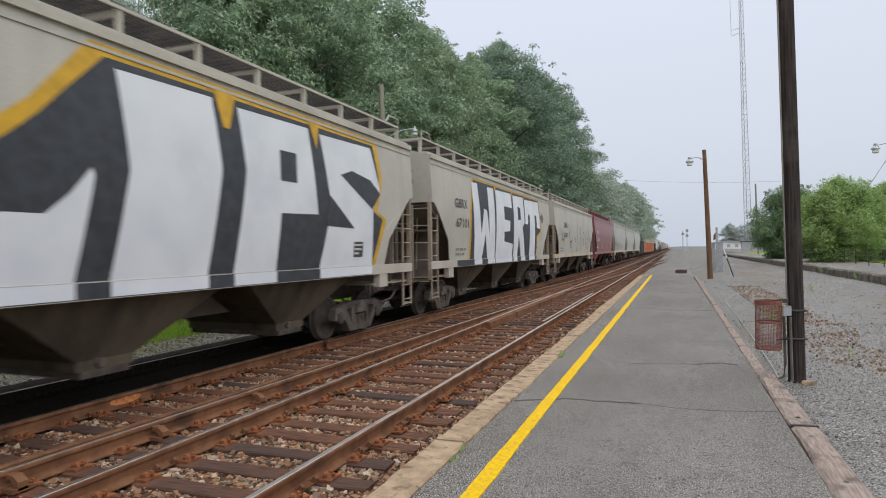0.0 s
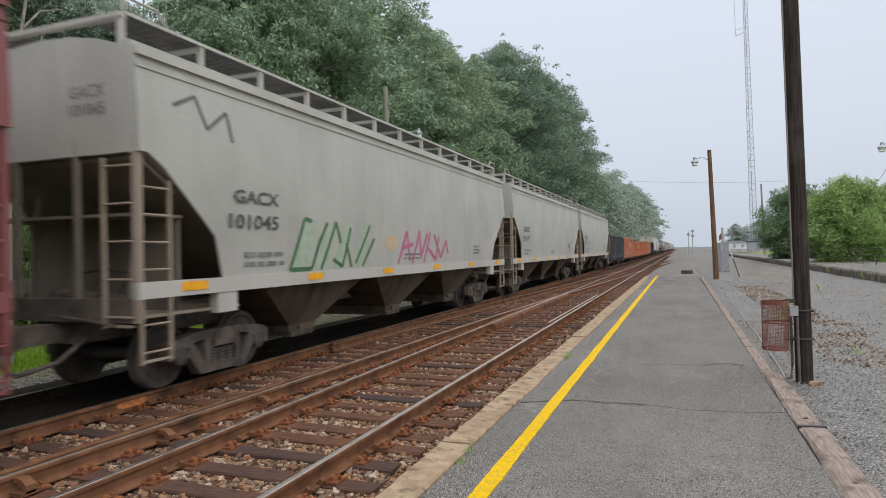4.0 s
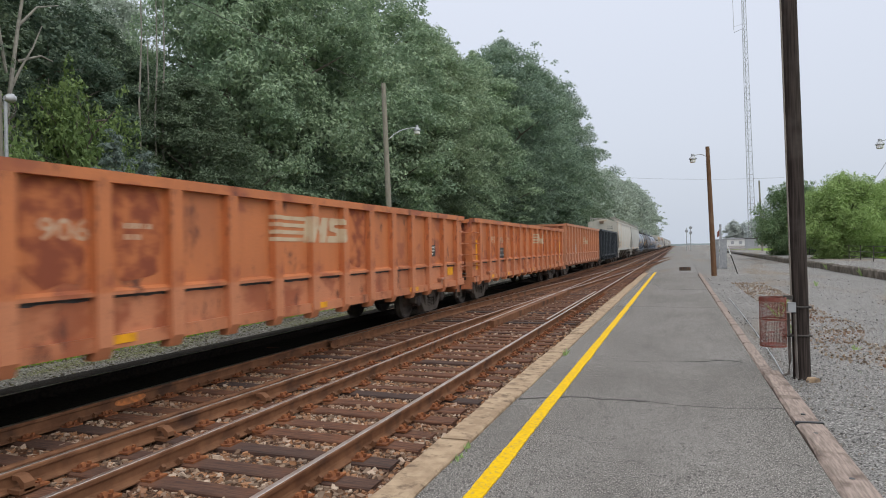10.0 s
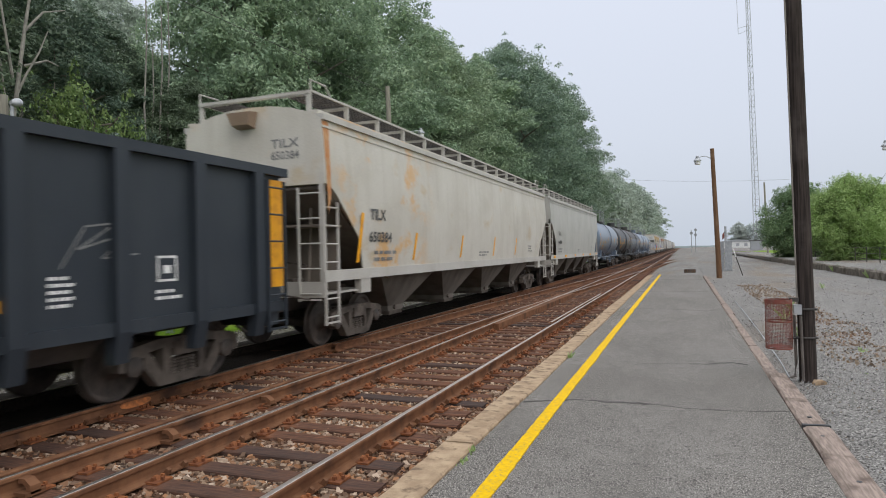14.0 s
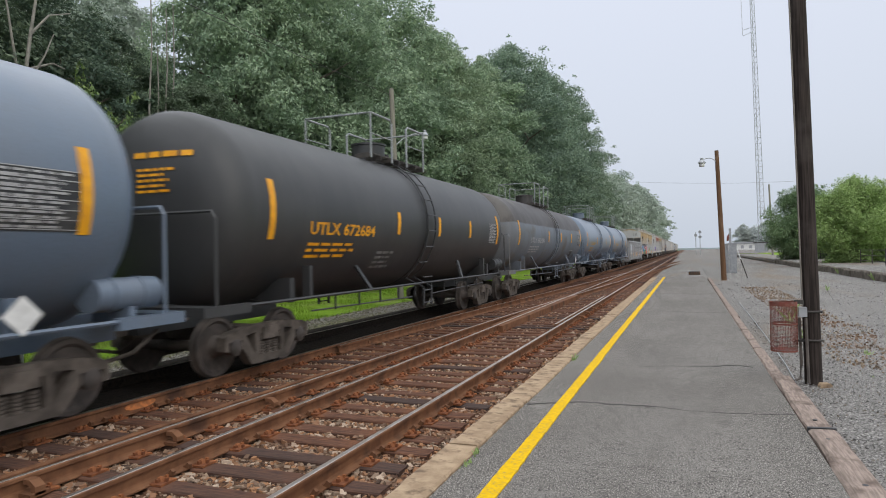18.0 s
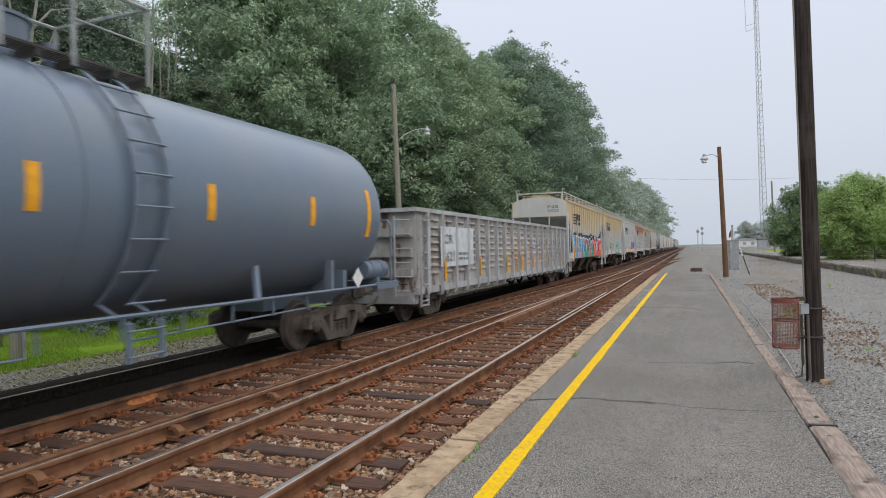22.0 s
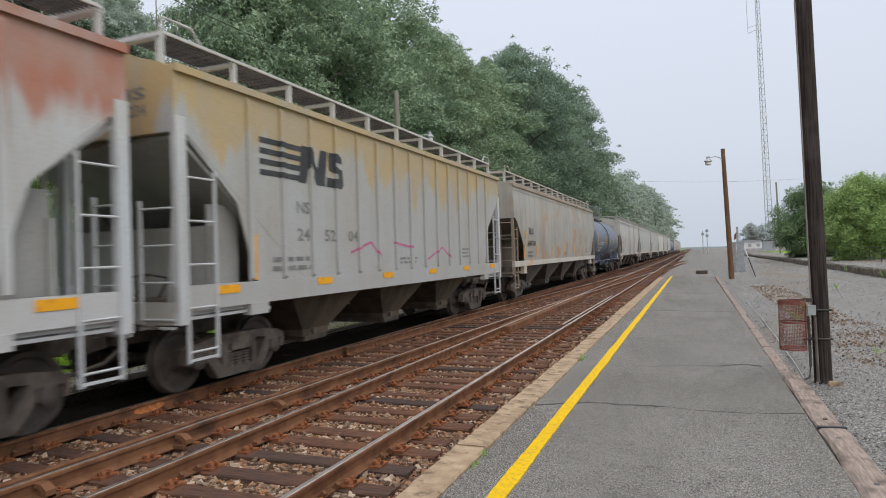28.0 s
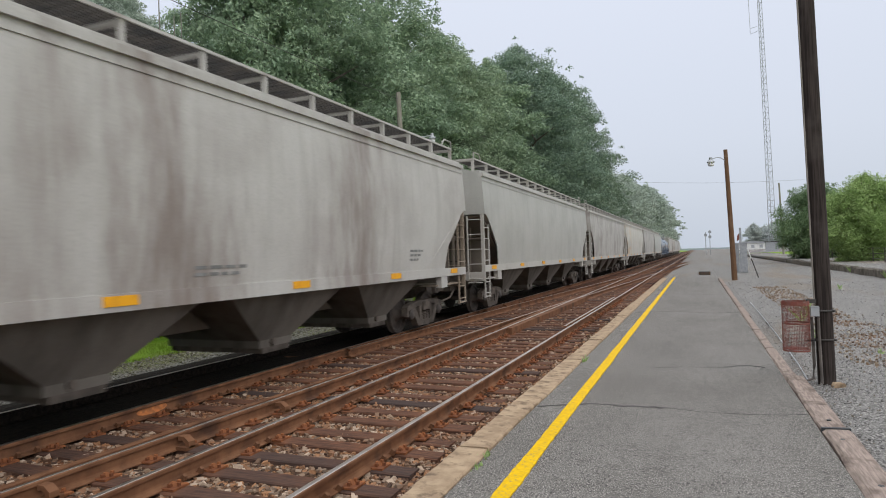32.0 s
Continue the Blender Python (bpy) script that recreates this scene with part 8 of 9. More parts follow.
decal(K2, "stencil", bar_rows(2.86, 3.16, 1.28, 1.64, 5, 8), M["white_mark"], flat_at, 0.006, "unreadable small white lines")
part("reflector", mesh_of("k_reflector", lambda bm: bm_box(bm, 1.455, 1.468, -0.25, 0.25, 1.3, 1.42)), M["reflector"], K2, "orange-yellow reflective strip", at=pose(0, 2.2, 0))
part("end_stripe", mesh_of("end_stripe_rear", lambda bm: bm_box(bm, 1.462, 1.472, 6.55, 6.95, 1.3, 2.98)), M["reflector"], K2, "yellow reflective corner stripe")
for car, n, z, m, ks in ((K2, 13.6, 1.4, 10, (1, 4)), (O1, 16.3, 1.12, 14, (2, 5, 8, 10, 12)), (O4, 15.7, 1.12, 13, (2, 6, 9, 11))):
    for k in ks:
        y = -n / 2 + 0.62 + (n - 1.24) * (k + 0.5) / m
        part("reflector", mesh_of("g_reflector%.2f" % z, lambda bm: bm_box(bm, 1.455, 1.468, -0.25, 0.25, z - 0.06, z + 0.06)), M["reflector"], car, "orange-yellow reflective strip", at=pose(0, y, 0))
for y in (-3.99, -0.36, 2.22):
    part("reflector", mesh_of("k_strip", lambda bm: bm_box(bm, 1.455, 1.468, -0.25, 0.25, 1.19, 1.31)), M["reflector"], K1, "orange-yellow reflective strip", at=pose(0, y, 0))
for car, ys in ((O2, (-4.1, 0.15, 4.4)), (O3, (-6.15, -4.05, -1.95, 0.15, 4.3))):
    for y in ys:
        part("reflector", mesh_of("g_reflector_low", lambda bm: bm_box(bm, 1.51, 1.528, -0.25, 0.25, 0.79, 0.89)), M["reflector"], car, "orange-yellow reflective strip", at=pose(0, y, 0))
for y in (-7.7, 7.2):
    part("end_stripe", mesh_of("end_stripe_low", lambda bm: bm_box(bm, 1.455, 1.468, -0.07, 0.07, 1.12, 2.06)), M["reflector"], O3, "upright yellow reflective strip", at=pose(0, y, 0))
part("reflector", mesh_of("reflector_tall", lambda bm: bm_box(bm, 1.455, 1.468, -0.22, 0.22, 1.42, 1.58)), M["reflector"], O4, "orange-yellow reflective strip", at=pose(0, -6.7, 0))
striped_logo(O1, -0.95, 2.0, 2.75, 0.62, M["cream_mark"], flat_at, 0.006, [-8.15 + 0.62 + 15.06 * k / 14 for k in range(15)], "logo", 0.10, 0.113)
for car, y in ((O2, -1.2), (O3, 0.6), (O4, -1.0)):
    n, m = (15.7, 13) if car is O4 else (16.3, 14)
    striped_logo(car, y, 1.95, 2.3, 0.45, M["cream_mark"], flat_at, 0.006, [-n / 2 + 0.62 + (n - 1.24) * k / m for k in range(m + 1)], "logo", 0.10, 0.113)
for car, seed in ((O1, 1), (O2, 2), (O3, 3), (O4, 4)):
    if car is O4:
        maintenance_box(car, 5.38, 1.62, M["white_mark"], M["dark_mark"], flat_at)
    else:
        maintenance_box(car, 5.6, 1.6, M["black_mark"], M["white_mark"], flat_at)
    if car is O1:
        decal(car, "stencil", bar_rows(-6.6, -5.6, 1.7, 2.0, 2, seed), M["cream_mark"], flat_at, 0.006, "unreadable faded lines")
M["peeling_mark"] = two_tone("peeling_mark", (0.47, 0.245, 0.14), (0.50, 0.36, 0.245), 6, 0.45, 0.62, 0.7, bump=0)
for car in (O2, O3):
    word(car, "997", -6.1, -5.5, 1.95, 2.2, M["peeling_mark"], flat_at, label="faded peeling white car number")
    word(car, "906", -5.0, -4.4, 1.95, 2.2, M["peeling_mark"], flat_at, label="faded peeling white car number")
    decal(car, "stencil", bar_rows(-3.95, -3.5, 1.94, 2.2, 2, 4), M["peeling_mark"], flat_at, 0.006, "unreadable faded white mark")
decal(O3, "inspection_label", [rect(-5.2, -4.1, 1.42, 1.80)], M["black_mark"], flat_at, 0.006, "black inspection label with white lines")
decal(O3, "inspection_print", bar_rows(-5.1, -4.2, 1.47, 1.60, 1, 7) + bar_rows(-5.1, -4.3, 1.64, 1.75, 1, 9), M["grey_mark"], flat_at, 0.010, "unreadable white print")
word(O4, "997", -5.8, -5.1, 2.0, 2.25, M["peeling_mark"], flat_at, label="faded peeling white car number")
word(O4, "256", -4.6, -3.9, 2.0, 2.25, M["peeling_mark"], flat_at, label="faded peeling white car number")
decal(O4, "stencil", bar_rows(-5.8, -4.9, 1.62, 1.85, 3, 14), M["peeling_mark"], flat_at, 0.006, "unreadable faded lines")
S["dark_rust"] = two_tone("dark_rust", (0.24, 0.072, 0.04), (0.50, 0.17, 0.07), 3.0, 0.40, 0.62, 0.8, bump=0.2)
for car, ks in ((O2, (0, 2, 3, 8)), (O3, (1, 4, 9, 12))):
    for k in ks:
        yc = -8.15 + 0.62 + 15.06 * (k + 0.5) / 14
        decal(car, "rust_patch", [blob(yc, 2.08, 0.38, 0.60, 18, 0.10, k + 3, 0.6)], S["dark_rust"], flat_at, 0.004, "dark brown rust patch")
for car, n in ((O1, 16.3), (O2, 16.3), (O3, 16.3), (O4, 15.7)):
    part("reflector", mesh_of("end_square", lambda bm: bm_box(bm, 1.455, 1.468, -0.2, 0.2, 1.06, 1.28)), M["reflector"], car, "orange-yellow reflective square", at=pose(0, n / 2 - 1.05, 0))
    part("jack_pad", mesh_of("jack_pad", lambda bm: (bm_box(bm, 1.455, 1.58, -0.3, 0.3, 0.98, 1.03), bm_box(bm, 1.455, 1.53, -0.2, 0.2, 0.84, 0.98))), P["orange"], car, at=pose(0, n / 2 - 1.75, 0))
    part("jack_pad", mesh_of("jack_pad", lambda bm: None), P["orange"], car, at=pose(0, -n / 2 + 1.75, 0))
decal(O1, "torn_hole", [blob(-1.8, 2.5, 0.16, 0.13, 9, 0.5, 2)], M["black_mark"], flat_at, 0.006, "dark torn hole in the side")
decal(O4, "paint_blotch", [blob(-4.3, 1.66, 0.33, 0.25, 16, 0.22, 5, 0.7)], M["white_mark"], flat_at, 0.0075, "white blotch of paint")
def loop(y, z, ry, rz, a=0, b=360):
    """A rounded line as points."""
    return [(y + ry * math.cos(radians(a + (b - a) * k / 12)), z + rz * math.sin(radians(a + (b - a) * k / 12))) for k in range(13)]


for pts in (loop(0.58, 1.74, 0.26, 0.22), [(0.3, 1.62), (0.22, 1.48)], loop(1.56, 1.72, 0.22, 0.22), [(1.45, 1.65), (1.66, 1.80)], [(1.48, 1.80), (1.64, 1.64)], [(2.5, 1.92), (2.52, 1.6), (2.7, 1.5), (2.88, 1.6), (2.92, 1.9)], loop(3.85, 1.7, 0.20, 0.2), loop(4.85, 1.72, 0.2, 0.2, 60, 300), [(4.7, 1.7), (5.1, 1.72)]):
    decal(O1, "graffiti_stroke", stroke(pts, 0.05), S["grey"], flat_at, 0.006, "faint grey spray tag")

# long hoppers
word(T_, "TILX", -7.9, -7.2, 2.48, 2.7, M["dark_mark"], side_curved)
word(T_, "650384", -7.95, -6.9, 2.02, 2.24, M["dark_mark"], side_curved)
stencils(T_, 19.2, M["grey_mark"], side_curved, 41)
end_words(T_, 19.2, "TILX", "650384", M["grey_mark"])
decal(K2, "chalk_scribble", stroke([(3.0, 1.7), (3.3, 2.15), (3.7, 2.2), (3.2, 1.9), (3.9, 2.1), (3.5, 1.8), (4.0, 1.85)], 0.02), M["grey_mark"], flat_at, 0.006, "faint chalk scribble")
part("brake_housing", mesh_of("brake_housing", lambda bm: bm_loft(bm, [[(-0.28, -0.2, 4.2), (0.1, -0.2, 4.2), (0.1, 0, 4.15), (-0.28, 0, 4.15)], [(-0.34, -0.26, 4.42), (0.16, -0.26, 4.42), (0.16, 0, 4.46), (-0.34, 0, 4.46)]])), P["rust_trim"], T_, "rusty brake wheel housing", at=pose(0, -9.6, 0))
decal(T_, "rust_streak", [[(-9.57, 4.18), (-9.36, 4.18), (-9.40, 3.6), (-9.42, 2.85), (-9.52, 2.5), (-9.55, 3.1)]], S["rust"], side_curved, 0.006, "vertical rust streak at the corner")
for y in (-8.45, -5.75, -2.4, 0.9, 3.8):
    decal(T_, "side_stripe", [[(y, 1.62), (y + 0.12, 1.62), (y + 0.28, 2.25 if y > -8 else 2.6), (y + 0.16, 2.25 if y > -8 else 2.6)]], M["reflector"], side_curved, 0.006, "slanted orange stripe")
word(H2, "TILX", -6.9, -6.2, 2.5, 2.7, M["dark_mark"], side_curved)
word(H2, "640708", -6.9, -5.9, 2.05, 2.25, M["dark_mark"], side_curved)
stencils(H2, 17.5, M["grey_mark"], side_curved, 51)
word(T2, "TILX", -7.6, -6.8, 2.5, 2.75, M["dark_mark"], side_curved)
word(T2, "640708", -7.7, -6.5, 2.05, 2.27, M["dark_mark"], side_curved)
stencils(T2, 19.2, M["grey_mark"], side_curved, 61)
end_words(T2, 19.2, "TILX", "640708", M["grey_mark"])
decal(T2, "side_stripe", [[(-8.3, 1.6), (-8.15, 1.6), (-8.0, 2.65), (-8.12, 2.65)]], M["reflector"], side_curved, 0.006, "slanted orange stripe")
for y in (-6.3, -3.1, -0.4, 2.3, 5.2, 8.2):
    decal(T2, "side_stripe", [[(y - 0.09, 1.62), (y + 0.05, 1.62), (y + 0.13, 2.2), (y - 0.01, 2.2)]], M["reflector"], side_curved, 0.006, "slanted orange stripe")
word(J[0], "CEFX", -8.1, -7.5, 2.75, 2.93, M["dark_mark"], side_curved)
word(J[0], "635174", -8.1, -7.1, 2.35, 2.53, M["dark_mark"], side_curved)
stencils(J[0], 18.9, M["grey_mark"], side_curved, 71)
end_words(J[0], 18.9, "CEFX", "635174", M["grey_mark"])

# tank cars: words that follow the shell
def tank_word(car, text, y0, y1, z0, z1, mat, r=1.57, zc=2.54):
    prof = lambda z: math.sqrt(max(0.01, r * r - (z - zc) ** 2))
    word(car, text, y0, y1, z0, z1, mat, prof, 0.006, "painted reporting mark")


tank_prof = lambda z: math.sqrt(max(0.01, 1.57 ** 2 - (z - 2.54) ** 2))
for car, y, w, a, b, mat in ((Q[0], -5.3, 2.3, "UTLX", "650384", S["yellow"]), (Q[1], -5.05, 2.35, "UTLX", "672684", M["reflector"]), (Q[2], -5.3, 2.6, "UTLX", "650384", M["pale_mark"]), (Q[3], -4.9, 2.2, "UTLX", "650384", S["yellow"]),
                             (Q[4], -4.9, 2.2, "UTLX", "650384", S["yellow"]), (K6, -5.0, 2.3, "GATX", "220027", M["white_mark"])):
    tank_word(car, a, y, y + w * 0.42, 2.17, 2.39, mat)
    tank_word(car, b, y + w * 0.47, y + w, 2.17, 2.39, mat)
    decal(car, "stencil", bar_rows(y, y + w * 0.7, 1.75, 2.06, 3, 3), mat, tank_prof, 0.006, "unreadable small lines")
    decal(car, "stencil", bar_rows(y + w + 0.3, y + w + 1.3, 1.5, 1.9, 4, 5), M["grey_mark"], tank_prof, 0.006, "unreadable small lines")
    if car is Q[1]:
        continue
    part("placard", mesh_of("placard", lambda bm: bm_loft(bm, [[(1.48, 0.2 * a_, 1.28 + 0.2 * b_) for a_, b_ in ((-1, 0), (0, -1), (1, 0), (0, 1))], [(1.49, 0.2 * a_, 1.28 + 0.2 * b_) for a_, b_ in ((-1, 0), (0, -1), (1, 0), (0, 1))]])), M["white_mark"], car, "white diamond hazard placard", at=pose(0, 5.9, 0))
for car, n in ((Q[0], 15.2), (Q[1], 14.3), (Q[2], 16.5), (K6, 13.4)):
    decal(car, "spec_panel", [rect(n / 2 - 2.0, n / 2 - 1.12, 2.1, 2.72)], M["black_mark"] if car is not K6 else M["grey_mark"], tank_prof, 0.005, "dark specification panel with pale lines")
    decal(car, "spec_print", bar_rows(n / 2 - 1.98, n / 2 - 1.14, 2.12, 2.71, 12, 4) + [rect(n / 2 - 1.98, n / 2 - 1.14, 2.115 + 0.1 * k, 2.125 + 0.1 * k) for k in range(7)], M["pale_mark"], tank_prof, 0.009, "unreadable pale specification lines")


decal(Q[2], "inspection_label", [rect(4.6, 5.3, 1.5, 1.82)], M["black_mark"], tank_prof, 0.006, "dark inspection label with white lines")
decal(Q[2], "inspection_print", [rect(4.6, 5.3, 1.80, 1.82), rect(4.6, 5.3, 1.5, 1.515), rect(4.62, 4.9, 1.66, 1.675)], M["white_mark"], tank_prof, 0.010, "white lines on the label")


def head_bars(car, length, x0, x1, z0, z1, rows, mat, seed):
    """Unreadable print on the tank's front head, which it follows."""
    ds, qs = (0.0, 0.03, 0.10, 0.22, 0.36, 0.52, 0.68), (0.05, 0.35, 0.62, 0.82, 0.93, 0.985, 1.0)
    bm = bmesh.new()
    for poly in bar_rows(x0, x1, z0, z1, rows, seed):
        (xa, za), (xb, zb) = poly[0], poly[2]
        n = 4
        at_ = lambda x, z: (x, -length / 2 + float(np.interp(math.hypot(x, z - 2.54) / 1.57, qs, ds)) - 0.02, z)
        for k in range(n):
            p, q = xa + (xb - xa) * k / n, xa + (xb - xa) * (k + 1) / n
            bm.faces.new([bm.verts.new(at_(*c)) for c in ((p, za), (q, za), (q, zb), (p, zb))])
    me = bpy.data.meshes.new("head_print")
    bm.to_mesh(me)
    bm.free()
    me.materials.append(None)
    part("head_print", me, mat, car, "unreadable painted lines on the tank's end")


head_bars(Q[1], 14.3, -0.15, 0.95, 3.25, 3.42, 1, M["reflector"], 3)
head_bars(Q[1], 14.3, -0.05, 0.65, 2.75, 3.15, 5, M["reflector"], 4)
head_bars(K6, 13.4, -0.15, 0.95, 3.1, 3.4, 2, M["white_mark"], 3)
head_bars(K6, 13.4, 0.0, 0.6, 2.3, 2.6, 3, M["white_mark"], 5)
head_bars(Q[3], 14.6, 0.2, 0.9, 3.2, 3.36, 1, S["yellow"], 6)
for y0, y1, z0, z1, n in ((1.3, 2.1, 1.55, 1.9, 5), (2.4, 3.3, 1.66, 1.89, 3), (3.35, 4.6, 1.98, 2.08, 1), (4.45, 4.75, 1.72, 1.9, 2)):
    decal(K6, "stencil", bar_rows(y0, y1, z0, z1, n, 7), M["white_mark"], tank_prof, 0.006, "unreadable small white lines")
decal(K6, "safety_patch", [[(-0.6, 1.26), (-0.05, 1.26), (0.3, 1.64), (-0.3, 1.64)]], M["reflector"], tank_prof, 0.006, "slanted yellow reflective patch")

# white gondola
decal(CR, "name_panel", [rect(-8.1, -5.5, 1.35, 2.4)], S["patch"], lambda z: 1.545, 0.012, "flat pale panel for the number")
word(CR, "CR", -7.9, -7.2, 1.95, 2.2, M["grey_mark"], lambda z: 1.56, 0.006)
word(CR, "56211", -7.95, -6.9, 1.48, 1.75, M["grey_mark"], lambda z: 1.56, 0.006)
decal(CR, "stencil", bar_rows(-6.8, -5.6, 1.48, 1.75, 2, 5), M["grey_mark"], lambda z: 1.56, 0.006, "unreadable small lines")
for y in (-7.9, -4.93, -1.97, 0.0, 1.97, 4.93, 7.9):
    part("reflector", mesh_of("cr_reflector", lambda bm: bm_box(bm, 1.60, 1.612, -0.06, 0.06, 1.0, 1.54)), M["reflector"], CR, "upright yellow reflective strip", at=pose(0, -9.5 + 0.62 + 0.9867 * round((y + 8.88) / 0.9867), 0))
S["peach"] = two_tone("spray_peach", (0.47, 0.34, 0.24), (0.28, 0.18, 0.12), 3.5, 0.4, 0.62, 0.7, bump=0.1)
S["umber"] = two_tone("spray_umber", (0.16, 0.11, 0.085), (0.36, 0.27, 0.22), 3.0, 0.4, 0.62, 0.7, bump=0.1)
CR_RIBS = [-9.5 + 0.62 + 17.76 * k / 18 for k in range(19)]
S["sand"] = two_tone("spray_sand", (0.50, 0.38, 0.23), (0.44, 0.42, 0.39), 3.0, 0.42, 0.62, 0.7, bump=0.1)
S["rose"] = two_tone("spray_rose", (0.47, 0.35, 0.33), (0.46, 0.45, 0.44), 2.6, 0.42, 0.62, 0.7, bump=0.1)
S["mauve"] = two_tone("spray_mauve", (0.46, 0.40, 0.49), (0.47, 0.47, 0.47), 2.6, 0.4, 0.62, 0.7, bump=0.1)
S["ochre"] = two_tone("spray_ochre", (0.43, 0.28, 0.14), (0.38, 0.32, 0.25), 3.0, 0.4, 0.64, 0.7, bump=0.1)
tints = {6: ".s.s....", 7: "sossrs..", 8: "ooosss..", 9: "ossssr..", 10: "oossrr..", 11: "smmmmm..", 12: "soss....", 13: "..s....."}
shade = {"o": "ochre", "s": "sand", "r": "rose", "m": "mauve"}
for k, text in tints.items():
    for r, key in enumerate(text):
        if key != ".":
            RIDGES[k, r].material_slots[0].material = S[shade[key]]
            RIDGES[k, r]["label"] = "ridge with faded spray paint"
for k in range(7, 13):
    y = -8.88 + 0.9867 * k
    c_ = S[("sand", "ochre", "sand", "rose", "mauve", "sand")[k - 7]]
    low_, high_ = 0.92, (1.7, 2.0, 2.1, 2.15, 2.1, 1.5)[k - 7]
    decal(CR, "graffiti_patch", [[(y + 0.085, low_), (y + 0.9, low_), (y + 0.9, high_ - 0.2), (y + 0.7, high_ - 0.05), (y + 0.45, high_), (y + 0.3, high_ - 0.12), (y + 0.085, high_ - 0.08)]], c_, lambda z: 1.46, 0.003, "faded spray paint between the ridges")
    if k in (8, 9, 10, 12):
        decal(CR, "graffiti_patch", [[(y - 0.073, 0.95), (y + 0.073, 0.95), (y + 0.073, 1.5 + 0.1 * (k % 3)), (y, 1.62 + 0.1 * (k % 3)), (y - 0.073, 1.55)]], S["sand" if k % 2 else "rose"], lambda z: 1.57, 0.004, "faded spray paint on the rib")
for pts, w in (([(1.4, 1.86), (1.9, 1.80), (2.5, 1.78), (2.95, 1.9), (3.35, 2.02)], 0.035), ([(2.9, 1.72), (3.4, 1.7)], 0.03), ([(3.0, 1.25), (3.35, 1.32)], 0.03), ([(0.05, 1.52), (0.2, 1.6)], 0.10), ([(0.62, 1.48), (0.8, 1.56)], 0.09), ([(-1.3, 1.5), (-0.9, 1.75), (-0.6, 1.4)], 0.04), ([(-0.9, 1.2), (-0.3, 1.3)], 0.035), ([(0.0, 2.08), (0.5, 1.98)], 0.035)):
    decal(CR, "graffiti_stroke", stroke(pts, w), S["scrawl"], lambda z: 1.53, 0.004, "broken black spray line", CR_RIBS, 0.075, 0.05, 0.9)

# ribbed hoppers
RIBS = [-13.9 / 2 + 1.4 + 11.1 * k / 14 for k in range(15)]
part("end_sheet", mesh_of("n_end_sheet", lambda bm: bm_poly_y(bm, [(-1.47, 3.47), (1.47, 3.47), (1.47, 4.19), (1.28, 4.32), (0.9, 4.44), (0.0, 4.53), (-0.9, 4.44), (-1.28, 4.32), (-1.47, 4.19)], -6.953, -6.94)), P["ns_grey"], N[0], "repainted pale grey end sheet")
for car in N:
    striped_logo(car, -5.55 if car is N[1] else -5.3, 3.06, 2.4, 0.62, M["black_mark"], side_flat, 0.006, RIBS)
    word(car, "NS", -4.39, -4.02, 2.55, 2.75, M["grey_mark"], side_flat)
    for text, y in (("24", -4.39), ("52", -3.58), ("5" if car is N[1] else "04" if car is N[4] else "34", -2.78)):
        word(car, text, y, y + (0.16 if text == "5" else 0.36), 2.1, 2.31, M["grey_mark"], side_flat)
    stencils(car, 13.9, M["grey_mark"], side_flat, 81)
    if car is not N[0]:
        part("reflector", mesh_of("n_reflector", lambda bm: bm_box(bm, 1.49, 1.512, -0.06, 0.06, 1.52, 2.2)), M["reflector"], car, "upright orange reflective strip", at=pose(0, -5.47, 0))
    end_words(car, 13.9, "NS", "245234", M["grey_mark"], 3.9)
def arch(ya, yb, z0, z1, q=0.0):
    """A letter body: straight foot and rounded head, drawn in by q."""
    ya, yb, z1 = ya + q, yb - q, z1 - q
    w, mid = yb - ya, (ya + yb) / 2
    r = min(0.30, w * 0.4)
    return [(ya, z0), (yb, z0), (yb, z1 - r), (yb - 0.10 * w, z1 - 0.35 * r), (mid + 0.2 * w, z1 - 0.04 * r), (mid, z1), (mid - 0.2 * w, z1 - 0.04 * r), (ya + 0.10 * w, z1 - 0.35 * r), (ya, z1 - r)]


r_ = random.Random(2)
LETTER_PLAN = (
    (-5.26, -4.61, 2.42, "blue", "tan", "blue"),
    (-4.47, -3.86, 2.42, "tan", "blue", "tan"),
    (-3.72, -3.13, 2.38, "blue", "tan", "blue"),
    (-2.99, -2.32, 2.36, "blue", "blue", "tan"),
    (-2.18, -1.48, 2.36, "grey", "blue", "tan"),
    (-1.34, 0.23, 2.30, "magenta", "green", "tan"),
    (0.37, 1.27, 2.32, "green", "magenta", "green"),
    (1.41, 2.40, 2.26, "magenta", "green", "pink"),
    (2.54, 3.81, 2.40, "red", "red", "cyan"),
    (3.95, 4.90, 2.36, "red", "red", "cyan"),
    (5.04, 6.53, 2.36, "red", "red", "cyan"),
)
for k in range(26):
    y = -4.95 + 10.5 * k / 25
    decal(N[0], "graffiti_shadow", [blob(y, 2.36 + r_.uniform(-0.10, 0.10), 0.40, 0.20, 11, 0.35, k)], S["black"], side_flat, 0.004 + 0.0007 * (k % 3), "black spray cloud behind the letters", RIBS)
